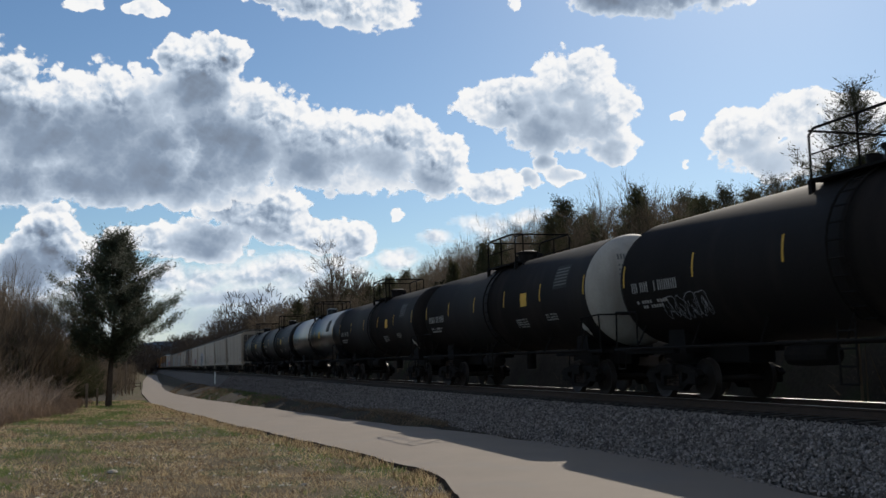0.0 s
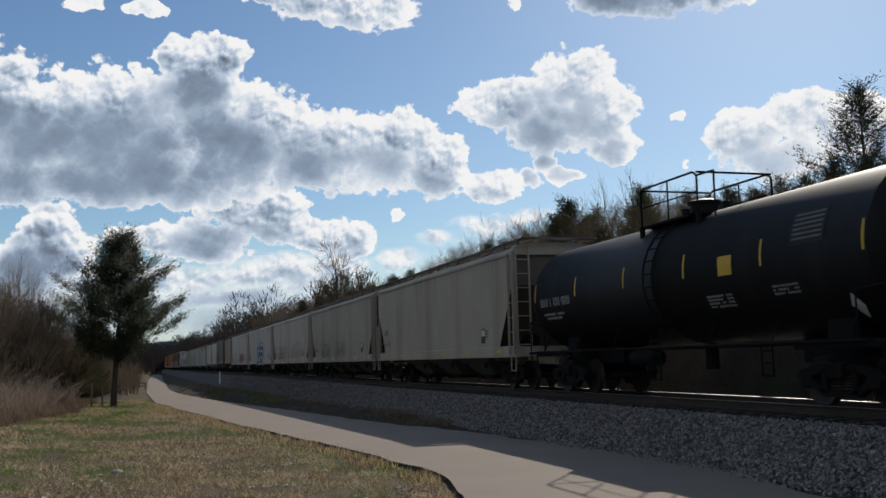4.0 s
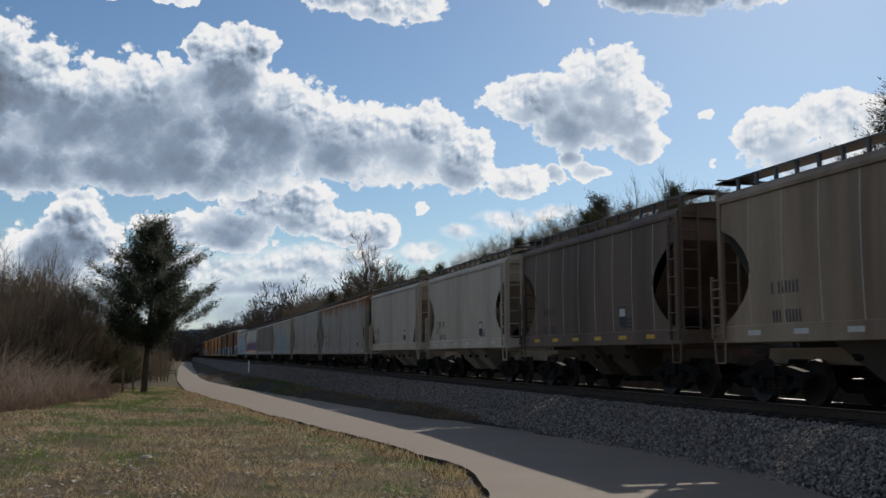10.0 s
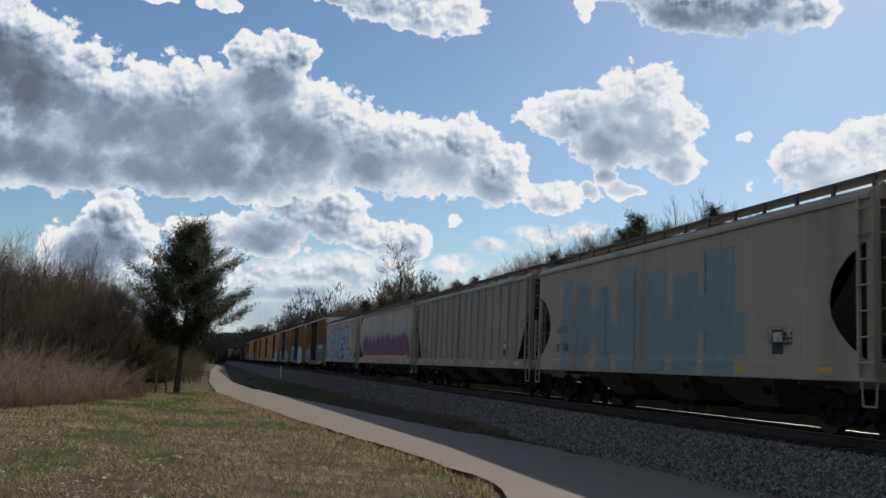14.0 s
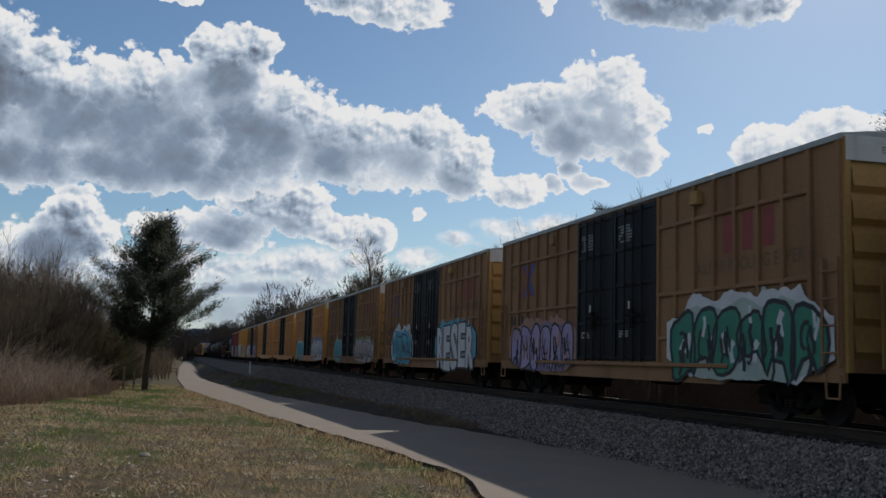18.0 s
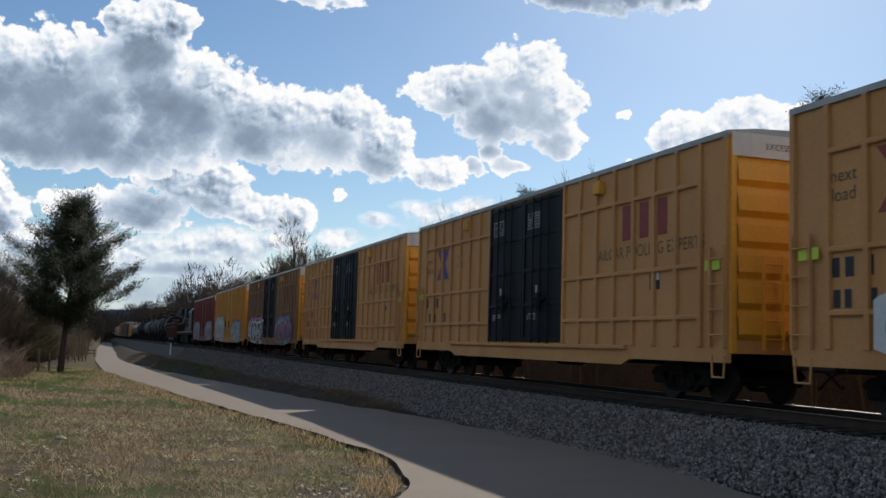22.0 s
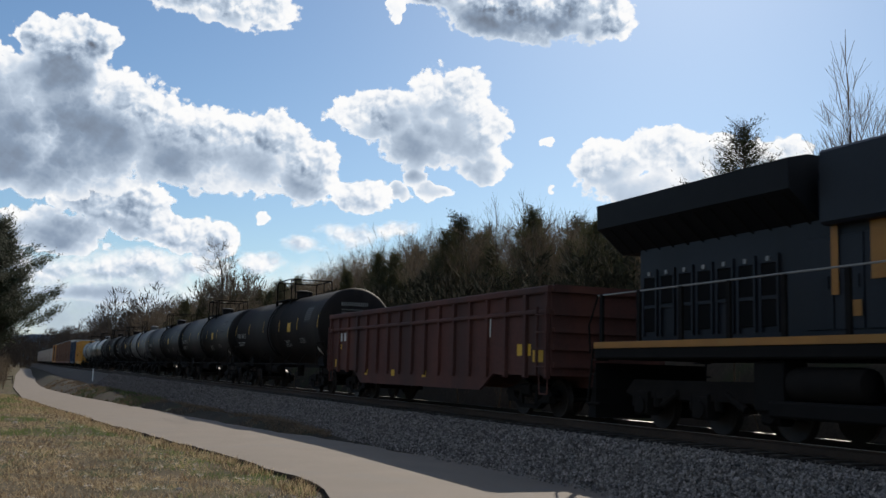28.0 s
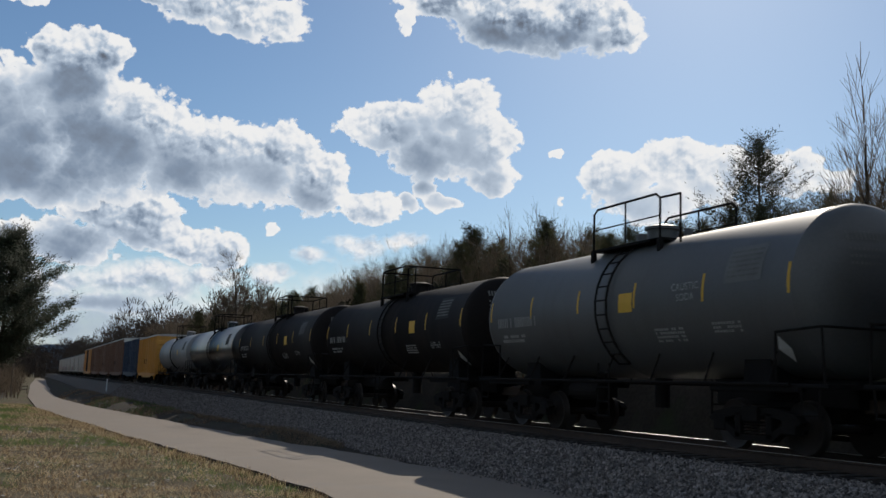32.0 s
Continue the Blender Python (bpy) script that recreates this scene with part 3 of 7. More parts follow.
def tank_car(label, shell_mat, length, radius=1.52, zc=2.78, head_mat=None, seed=0, platform="box", marks=None, placard=YELLOW, placard_at=-0.42, group="tank cars of the train", tag=None):
    """length over couplers."""
    car = thing("tank_car", label, "tank car", group)
    marks = marks or mat("tank_stencil", (0.30, 0.29, 0.275), 0.8, vary=0.3, spec=0.15)
    half = length / 2
    L = half - 1.05  # seam of the heads
    xf = lambda z: math.sqrt(max(radius ** 2 - (z - zc) ** 2, 0.01)) + 0.002
    s = Shape()
    s.revolve([(radius, -L), (radius + 0.008, -L + 0.02), (radius, -L + 0.04), (radius, -0.05), (radius + 0.012, -0.03), (radius + 0.012, 0.03), (radius, 0.05), (radius, L - 0.04), (radius + 0.008, L - 0.02), (radius, L)], 56, "y", (0, 0, zc))
    s.f = [f for f in s.f if len(f) == 4]
    part("shell", s, shell_mat, car, smooth=True)
    for k in (-1, 1):
        h = Shape()
        prof = [(radius * math.cos(a * math.pi / 18), k * (L + 0.62 * math.sin(a * math.pi / 18))) for a in range(0, 9)] + [(0.02, k * (L + 0.62))]
        h.revolve(prof, 56, "y", (0, 0, zc))
        part("head", h, head_mat if (head_mat and k < 0) else shell_mat, car, smooth=True)
    # saddles and stub sill, running boards on the ends, side rail
    for k in (-1, 1):
        part("stub_sill", Shape().box(-0.33, 0.33, *sorted((k * half - k * 0.85, k * (L - 3.4))), 0.80, 1.28, 0.03), DARK, car)
        part("saddle", Shape().plate([(k * (L - 1.9), 1.05), (k * (L - 1.1), 1.05), (k * (L - 1.2), 1.9), (k * (L - 1.8), 1.9)], -0.95, 0.95), DARK, car)
        part("end_platform", Shape().box(-1.45, 1.45, *sorted((k * (L + 0.05), k * (L + 0.7))), 1.12, 1.20, 0.02), DARK, car)
        both_sides(car, "side_sill", Shape().box(-1.45, -1.30, *sorted((k * (L - 2.2), k * (L + 0.05))), 1.05, 1.2, 0.02), DARK, 2.75)
    rail_s = Shape()
    rail_s.bent([(0, -L + 0.1, 1.18), (0, L - 0.1, 1.18)], 0.03, 6)
    for i in range(7):
        y = -L + 0.6 + (2 * L - 1.2) * i / 6
        rail_s.tube((0, y, 1.18), (0.42, y + 0.25, zc - radius * 0.68), 0.022, 5)
    rail_s = rail_s.mesh("side_rail", GRIME)
    for k in (-1, 1):
        ob = part("side_rail", rail_s, GRIME, car, at=(1.5 * k, 0, 0))
        ob.rotation_euler = (0, 0, 0 if k < 0 else math.pi)
    for k in (-1, 1):
        hr = Shape()
        for x in (-1.42, 1.42):
            hr.bent([(x, k * (L - 0.5), 1.18), (x, k * (L - 0.5), 2.05), (x, k * (L + 0.55), 2.1), (x, k * (L + 0.6), 1.18)], 0.022)
        hr.bent([(-1.42, k * (L + 0.58), 2.1), (1.42, k * (L + 0.58), 2.1)], 0.022)
        part("end_handrail", hr, GRIME, car)
    # manway, platform with railings, ladders
    top = zc + radius
    pf = Shape()
    pf.revolve([(0.34, top - 0.15), (0.34, top + 0.28), (0.40, top + 0.28), (0.40, top + 0.34), (0.2, top + 0.40), (0.02, top + 0.41)], 20, "z")
    pf.tube((0.0, 0.75, top - 0.1), (0.0, 0.75, top + 0.28), 0.16, 12)
    pf.tube((0.1, -0.8, top - 0.1), (0.1, -0.8, top + 0.22), 0.1, 10)
    part("manway", pf, shell_mat, car, smooth=True)
    dk = Shape()
    for x in (-1.0, 0.62):
        dk.box(x, x + 0.38, -1.35, 1.35, top - 0.16, top - 0.11)
    dk.box(-1.0, 1.0, -1.35, -0.95, top - 0.16, top - 0.11)
    for x in (-0.98, 0.98):
        for y in (-1.3, 1.3):
            dk.box(x - 0.05, x + 0.05, y - 0.05, y + 0.05, top - 0.62, top - 0.12)
    deck = part("platform", dk, DARK, car)
    hr = Shape()
    for x in (-0.98, 0.98):
        pts = [(x, -1.3, top - 0.12), (x, -1.3, top + 0.72), (x, -1.15, top + 0.82), (x, 1.15, top + 0.82), (x, 1.3, top + 0.72), (x, 1.3, top - 0.12)]
        hr.bent(pts, 0.026)
        hr.bent([(x, 0, top - 0.12), (x, 0, top + 0.82)], 0.02)
        hr.bent([(x, -1.3, top + 0.35), (x, 1.3, top + 0.35)], 0.015)
    hr.bent([(-0.98, -1.3, top + 0.72), (-0.98, -2.0, top + 0.70), (-0.98, -2.0, top - 0.3)], 0.024)
    if platform == "box":
        hr.bent([(-0.98, 1.3, top + 0.8), (0.98, 1.3, top + 0.8)], 0.024)
        hr.bent([(-0.98, -1.3, top + 0.8), (0.98, -1.3, top + 0.8)], 0.024)
    part("platform_railing", hr, GRIME, deck)
    for k in (-1, 1):
        ld = Shape()
        arc = [(k * (xf(zc + radius * math.sin(a)) + 0.10), zc + radius * math.sin(a)) for a in [(-0.95 + 2.05 * i / 10) for i in range(11)]]
        for y in (-0.22, 0.22):
            ld.bent([(x, y, z) for x, z in arc], 0.025)
        for x, z in arc:
            ld.tube((x, -0.22, z), (x, 0.22, z), 0.018, 5)
        ld.bent([(k * 1.5, -0.22, arc[0][1]), (k * 1.5, -0.22, 0.45), (k * 1.5, 0.22, 0.45), (k * 1.5, 0.22, arc[0][1])], 0.022)
        for z in (0.75, 1.05, 1.35):
            ld.tube((k * 1.5, -0.22, z), (k * 1.5, 0.22, z), 0.018, 5)
        part("ladder", ld, GRIME, car)
    for k in (-1, 1):
        bogie(car, k * (L - 1.45))
        stirrup(car, -1.44, k * (L + 0.3), GRIME, 1.12)
    couplers(car, half)
    # brake reservoir, outlet valve, markings on the path's side
    un = Shape()
    un.revolve([(0.02, -1.2), (0.2, -1.15), (0.22, -0.4), (0.2, 0.1), (0.02, 0.15)], 14, "y", (-0.6, 2.6, 0.95))
    part("brake_reservoir", un, GRIME, car)
    part("bottom_outlet", Shape().tube((0, 0, zc - radius), (0, 0, 0.65), 0.16, 12), GRIME, car)
    reflectors(car, xf, L, zc + 0.15, YELLOW, 6, 0.065, 0.52, 0.985)
    bars(car, xf, L - 0.5, zc - 0.05, [(0.24, 8, 0.045, 0.055)], marks, "owner_mark", seed=seed)
    bars(car, xf, L - 1.45, zc - 0.05, [(0.24, 12, 0.045, 0.05)], marks, "number_mark", seed=seed)
    bars(car, xf, L - 0.6, zc - 0.48, [(0.07, 12, 0.09, 0.03), (0.07, 10, 0.09, 0.03)], marks, "stencil", seed=seed)
    if placard:
        plate_mark(car, xf, L * placard_at, zc + 0.02, 0.5, 0.4, placard, "placard", label="yellow placard")
    s2 = Shape()
    for i in range(6):
        side_quad(s2, xf, -L * 0.78 - 0.42, -L * 0.78 + 0.42, zc + 0.26 + i * 0.09, zc + 0.26 + i * 0.09 + 0.04)
    tp = plate_mark(car, xf, -L * 0.78, zc + 0.5, 0.98, 0.66, mat("pale_test_panel", (0.12, 0.118, 0.112), 0.7, vary=0.2) if shell_mat is TANK_GREY else mat("test_panel_paint", (0.03, 0.029, 0.028), 0.7, vary=0.2, spec=0.15), "test_panel", 0.004, "dull grey test panel")
    part("panel_line", s2, mat("faded_stencil"), tp)
    bars(car, xf, -L * 0.3, zc - 0.55, [(0.045, 12, 0.05, 0.03)] * 4, marks, seed=seed + 1)
    bars(car, xf, -L * 0.62, zc - 0.5, [(0.045, 10, 0.05, 0.03)] * 3, marks, seed=seed + 2)
    s3 = Shape()
    d0 = -L * 0.9
    o = len(s3.v)
    for y, z in ((d0 - 0.16, zc - 1.0), (d0, zc - 1.22), (d0 + 0.16, zc - 1.0), (d0, zc - 0.78)):
        s3.v.append((-xf(z) - 0.03, y, z))
    s3.f.append((o, o + 1, o + 2, o + 3))
    part("hazard_diamond", s3, WHITE, car, "white diamond hazard placard")
    # marks on the near head
    e = Shape()
    for row, (zz, n, w, h) in enumerate(((zc + 0.78, 14, 0.05, 0.15), (zc + 0.6, 11, 0.05, 0.05), (zc + 0.48, 11, 0.05, 0.05), (zc + 0.36, 9, 0.05, 0.05))):
        for i in range(n):
            x = -0.75 + i * (w + 0.03)
            o = len(e.v)
            for xx, z in ((x, zz), (x + w, zz), (x + w, zz + h), (x, zz + h)):
                rr = min(math.hypot(xx, z - zc) / radius, 0.99)
                e.v.append((xx, -L - 0.62 * math.sqrt(1 - rr * rr) - 0.012, z))
            e.f.append((o, o + 1, o + 2, o + 3))
    part("head_stencil", e, mat("faded_stencil"), car)
    if tag:
        tag(car, xf, L, zc)
    return car


mat("faded_stencil", (0.13, 0.127, 0.12), 0.8, vary=0.3, spec=0.15)
TANK_BLACK = mat("tank_black_paint", (0.0072, 0.006, 0.0058), 0.55, vary=0.3, scale=0.8, fine=20, spec=0.13, streak=((0.018, 0.0145, 0.0125), 1.3, 0.56))
TANK_DULL = mat("tank_dull_black", (0.0115, 0.0092, 0.0085), 0.7, vary=0.3, scale=0.8, fine=20, spec=0.09, streak=((0.025, 0.019, 0.016), 1.1, 0.52))
TANK_GLOSS = mat("tank_gloss_black", (0.009, 0.009, 0.0105), 0.3, vary=0.15, scale=1, fine=20, spec=0.45)
TANK_GREY = mat("tank_grey_paint", (0.075, 0.073, 0.071), 0.55, vary=0.15, scale=0.8, fine=20, streak=((0.06, 0.056, 0.05), 1.2, 0.55))
TANK_SILVER = mat("tank_silver_paint", (0.17, 0.165, 0.16), 0.5, 0.0, vary=0.15, scale=0.8, streak=((0.10, 0.09, 0.08), 1.2, 0.55))
HEAD_WHITE = mat("tank_head_white", (0.55, 0.53, 0.50), 0.6, vary=0.15, scale=1.5, streak=((0.3, 0.27, 0.24), 1.5, 0.55))

# ---- covered hoppers ----


def hopper_car(label, paint, length, height=4.42, end_gap=0.55, sill=1.05, bays=3, cut=(1.3, 1.95), curved=False, ribs=0, bulge=0.0, roof_mat=None, seed=0, marks=BLACKP, walk_high=0.38, tag=None, band=True, group="covered hoppers of the train"):
    car = thing("covered_hopper", label, "hopper car", group)
    half = length / 2
    B = half - end_gap  # body end at the top
    w = 1.6

    def xf(z):
        k = min(max((z - sill) / (height - sill), 0), 1)
        return w - bulge * (2 * k - 1) ** 2 * 1.0

    cw, ch = cut
    z_top_cut = sill + 0.35 + ch

    def inset(z):
        """How far the side sheet stops short of the body's end at this height."""
        if z >= z_top_cut:
            return 0.0
        k = 1 - max(z - sill - 0.35, 0) / ch
        return cw * (math.sin(k * math.pi) ** 0.8 * 0.95 + 0.0 if curved and k < 1 else k) if not curved else cw * math.sin(min(k * 1.02, 1) * math.pi) ** 0.7 * 0.9

    roof_r = 0.38
    zs = [sill + 0.34] + [sill + 0.35 + ch * i / 8 for i in range(1, 9)] + [height - 0.02]
    zs = sorted(set(round(z, 3) for z in zs))
    sides = Shape()
    for k in (-1, 1):
        grid = []
        for z in zs:
            e = B - inset(z)
            grid.append([(k * xf(z), y, z) for y in (-e, -e * 0.5, 0, e * 0.5, e)])
        o = len(sides.v)
        for row in grid:
            sides.v.extend(row)
        for i in range(len(grid) - 1):
            for j in range(4):
                a = o + i * 5 + j
                f = (a, a + 1, a + 6, a + 5)
                sides.f.append(f if k > 0 else f[::-1])
    part("body_side", sides, paint, car, smooth=bulge > 0)
    # slope sheets behind the open ends, end bulkhead above
    for k in (-1, 1):
        sl2 = Shape()
        pts = [(-w + 0.05, k * (B - 0.06), height), (w - 0.05, k * (B - 0.06), height), (w - 0.05, k * (B - 0.06), z_top_cut), (-w + 0.05, k * (B - 0.06), z_top_cut)]
        run = ch * 1.02 + 0.15
        inner = [(-w + 0.05, k * (B - run), sill), (w - 0.05, k * (B - run), sill)]
        o = len(sl2.v)
        sl2.v.extend(pts + inner)
        sl2.f.extend([(o, o + 1, o + 2, o + 3), (o + 3, o + 2, o + 5, o + 4)])
        sl2.box(-w + 0.15, w - 0.15, k * (B - run) - 0.03, k * (B - run) + 0.03, sill - 0.1, sill + 0.6)
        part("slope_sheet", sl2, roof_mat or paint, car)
    # roof: rounded to the eaves
    prof = [(-xf(height) - 0.05, height - 0.10), (-xf(height) - 0.05, height - 0.02), (-1.5, height + 0.10), (-1.2, height + 0.22), (-0.55, height + 0.30), (0.55, height + 0.30), (1.2, height + 0.22), (1.5, height + 0.10), (xf(height) + 0.05, height - 0.02), (xf(height) + 0.05, height - 0.10)]
    part("roof", Shape().prism(prof, -B - 0.04, B + 0.04), paint, car)
    hat = Shape().box(-0.42, 0.42, -0.6, 0.6, height + 0.28, height + 0.40, 0.04).mesh("roof_hatch", roof_mat or paint)
    n = int(length / 2)
    for i in range(n):
        part("roof_hatch", hat, paint, car, at=(0, -B + 1.2 + (2 * B - 2.4) * i / (n - 1), 0))
    wk = Shape()
    zw = height + walk_high
    for x in (-1.28, 0.78):
        wk.box(x, x + 0.5, -half + 0.35, half - 0.35, zw + 0.02, zw + 0.06)
        for i in range(15):
            y = -B + 0.3 + (2 * B - 0.6) * i / 14
            wk.box(x + 0.0, x + 0.06, y - 0.04, y + 0.04, height + 0.1, zw + 0.04)
    for k in (-1, 1):
        wk.box(-1.28, 1.28, *sorted((k * (B + 0.02), k * (B + 0.35))), zw + 0.02, zw + 0.06)
    part("running_board", wk, mat("running_board_steel", (0.10, 0.10, 0.10), 0.6, 0.3, vary=0.3), car)
    # side sill, ribs and end posts
    for k in (-1, 1):
        x0, x1 = sorted((k * (w - 0.12), k * (w + 0.02)))
        part("side_sill", Shape().box(x0, x1, -B - 0.25, B + 0.25, sill, sill + 0.36, 0.02), paint, car)
    for k in (-1, 1):
        for x in (-1, 1):
            x0, x1 = sorted((x * (w - 0.1), x * (w + 0.0)))
            part("corner_post", Shape().box(x0, x1, k * (B - 0.02) - 0.06, k * (B - 0.02) + 0.06, sill + 0.3, height - 0.02), paint, car)
        part("end_sill", Shape().box(-w, w, k * (B + 0.15) - 0.08, k * (B + 0.15) + 0.08, sill + 0.02, sill + 0.34), paint, car)
        part("draft_sill", Shape().box(-0.3, 0.3, *sorted((k * (B - 3.2), k * (B + 0.2))), 0.80, 1.15, 0.03), paint, car)
    if ribs:
        for i in range(ribs):
            y = -B + 0.35 + (2 * B - 0.7) * i / (ribs - 1)
            zl = sill + 0.36
            for z in [zs[q] for q in range(len(zs))]:
                if inset(z) > B - abs(y):
                    zl = z + 0.22
            both_sides(car, "rib", Shape().box(-w - 0.07, -w + 0.01, y - 0.05, y + 0.05, zl, height - 0.1, 0.02), paint, 2 * w + 0.06)
    else:
        for i in range(1, 9):
            y = -B + 2 * B * i / 9
            seam = Shape()
            for k in (-1,):
                for z0, z1 in zip(zs, zs[1:]):
                    if inset(z0) < B - abs(y):
                        seam.quad_strip([[(k * (xf(z0) + 0.006), y - 0.015, z0), (k * (xf(z0) + 0.006), y + 0.015, z0)], [(k * (xf(z1) + 0.006), y - 0.015, z1), (k * (xf(z1) + 0.006), y + 0.015, z1)]], close=False)
            part("weld_seam", seam, mat("weld_seam", (0.40, 0.365, 0.32), 0.7, vary=0.2), car)
    # hopper bays with outlet gates
    room = 2 * (B - 3.3)
    for i in range(bays):
        yc = -room / 2 + room * (i + 0.5) / bays
        hw = room / bays / 2
        b = Shape()
        b.quad_strip([[(-1.45, yc - hw * 0.96, sill + 0.1), (1.45, yc - hw * 0.96, sill + 0.1), (1.45, yc + hw * 0.96, sill + 0.1), (-1.45, yc + hw * 0.96, sill + 0.1)], [(-0.55, yc - hw * 0.35, 0.42), (0.55, yc - hw * 0.35, 0.42), (0.55, yc + hw * 0.35, 0.42), (-0.55, yc + hw * 0.35, 0.42)]])
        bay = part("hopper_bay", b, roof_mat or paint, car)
        g = Shape().box(-0.75, 0.75, yc - hw * 0.38, yc + hw * 0.38, 0.30, 0.44, 0.03)
        g.tube((-0.95, yc, 0.36), (-0.75, yc, 0.36), 0.06, 8)
        part("outlet_gate", g, GRIME, bay)
        rg = Shape().revolve([(0.02, -0.02), (0.13, -0.01), (0.16, 0.02), (0.16, 0.05)], 14, "x")
        rg = rg.mesh("vibrator_bracket", GRIME)
        for q in (-0.55, 0.55):
            part("vibrator_bracket", rg, GRIME, bay, at=(-1.12, yc + hw * q, sill - 0.2))
    for k in (-1, 1):
        bogie(car, k * (half - 2.05))
        for sx in (-1,):
            ladder(car, -w - 0.06, k * (B - 0.22), k * (B + 0.2), sill + 0.1, height - 0.05 if k < 0 else height * 0.62, paint, 7)
            stirrup(car, -w - 0.02, k * (B + 0.0), paint, sill)
        el = Shape()
        for x in (-1.5, -1.05):
            el.box(x - 0.025, x + 0.025, k * (B + 0.12) - 0.025, k * (B + 0.12) + 0.025, sill, height + 0.2)
        for i in range(8):
            z = sill + 0.4 + i * 0.45
            el.tube((-1.5, k * (B + 0.12), z), (-1.05, k * (B + 0.12), z), 0.018, 5)
        part("end_ladder", el, paint, car)
    br = Shape()
    br.revolve([(0.02, -1.0), (0.2, -0.95), (0.2, 0.0), (0.02, 0.05)], 12, "y", (-0.5, -B + 1.9, sill + 0.55))
    br.revolve([(0.28, 0.0), (0.30, 0.03), (0.28, 0.06), (0.2, 0.03)], 18, "y", (0.6, -B - 0.15, sill + 1.2))
    part("brake_gear", br, GRIME, car)
    couplers(car, half)
    yl = B - 1.2 if not curved else B - 1.9
    bars(car, xf, yl, height * 0.56, [(0.24, 8, 0.05, 0.065)], marks, "owner_mark", seed=seed)
    bars(car, xf, yl, height * 0.56 - 0.55, [(0.24, 10, 0.05, 0.055)], marks, "number_mark", seed=seed)
    bars(car, xf, yl, height * 0.56 - 1.1, [(0.06, 7, 0.07, 0.03), (0.06, 8, 0.07, 0.03)], marks, seed=seed)
    bars(car, xf, -B + 3.0, height * 0.45, [(0.06, 6, 0.08, 0.03)] * 3, marks, seed=seed + 3)
    pm = plate_mark(car, xf, -B + 2.9, sill + 0.75, 0.42, 0.5, BLACKP, "service_stencil", lift=0.006)
    plate_mark(car, xf, -B + 2.9, sill + 0.85, 0.34, 0.2, WHITE, "service_stencil_panel", lift=0.009)
    if band:
        for i in range(6):
            plate_mark(car, flat(w + 0.02), -B + 1.3 + (2 * B - 2.6) * i / 5, sill + 0.2, 0.45, 0.1, YELLOW if seed % 2 else WHITE, "reflector", lift=0.004)
    if tag:
        tag(car, lambda z: xf(z) if z > sill + 0.36 else w + 0.024, B, sill, height)
    return car


def cream(name, c, dirt, thr=0.52, rust=None):
    return mat(name, c, 0.65, vary=0.14, scale=0.6, fine=14, streak=(dirt, 0.9, thr), spots=(rust, 0.35, 0.60) if rust else None, spec=0.3)


HOP_GREY = cream("hopper_pale_grey", (0.36, 0.292, 0.225), (0.25, 0.195, 0.145))
HOP_WHITE = cream("hopper_off_white", (0.45, 0.375, 0.30), (0.32, 0.26, 0.20))
HOP_COOL = cream("hopper_cool_grey", (0.33, 0.275, 0.225), (0.23, 0.185, 0.15))
HOP_TAN = cream("hopper_tan", (0.31, 0.225, 0.155), (0.17, 0.115, 0.078), 0.46)
HOP_BROWN = cream("hopper_brown", (0.135, 0.09, 0.065), (0.07, 0.047, 0.035), 0.48)
HOP_RUST = cream("hopper_rust_streaked", (0.33, 0.28, 0.235), (0.22, 0.18, 0.145), 0.5, None)
RUST_TOP = (0.26, 0.10, 0.032, 1)


def rust_from_roof(m, top, depth):
    """Rust that has run down from the roof edge in uneven tongues."""
    nt = m.node_tree
    b = nt.nodes["Principled BSDF"]
    co = nt.nodes.new("ShaderNodeTexCoord")
    sep = nt.nodes.new("ShaderNodeSeparateXYZ")
    nt.links.new(co.outputs["Object"], sep.inputs[0])
    mp = nt.nodes.new("ShaderNodeMapping")
    mp.inputs["Scale"].default_value = (0.3, 1.0, 0.22)
    nt.links.new(co.outputs["Object"], mp.inputs[0])
    ns = nt.nodes.new("ShaderNodeTexNoise")
    ns.inputs["Scale"].default_value, ns.inputs["Detail"].default_value = 0.9, 6
    nt.links.new(mp.outputs[0], ns.inputs["Vector"])
    hi = nt.nodes.new("ShaderNodeMapRange")
    hi.inputs[1].default_value, hi.inputs[2].default_value = top - depth, top
    hi.inputs[3].default_value, hi.inputs[4].default_value = -0.32, 0.24
    nt.links.new(sep.outputs[2], hi.inputs[0])
    add = nt.nodes.new("ShaderNodeMath")
    add.operation = "ADD"
    nt.links.new(ns.outputs["Fac"], add.inputs[0])
    nt.links.new(hi.outputs[0], add.inputs[1])
    mk = nt.nodes.new("ShaderNodeMapRange")
    mk.inputs[1].default_value, mk.inputs[2].default_value = 0.50, 0.66
    mk.inputs[4].default_value = 0.9
    nt.links.new(add.outputs[0], mk.inputs[0])
    mix = nt.nodes.new("ShaderNodeMix")
    mix.data_type = "RGBA"
    nt.links.new(mk.outputs[0], mix.inputs[0])
    nt.links.new(b.inputs["Base Color"].links[0].from_socket, mix.inputs[6])
    mix.inputs[7].default_value = RUST_TOP
    nt.links.new(mix.outputs[2], b.inputs["Base Color"])


rust_from_roof(HOP_RUST, 4.5, 1.6)
# bays, slope sheets and hatches take a darker brown than the sides
HOP_BOTTOM = mat("hopper_bay_brown", (0.10, 0.078, 0.06), 0.85, vary=0.3, scale=1.0)

# ---- box cars ----


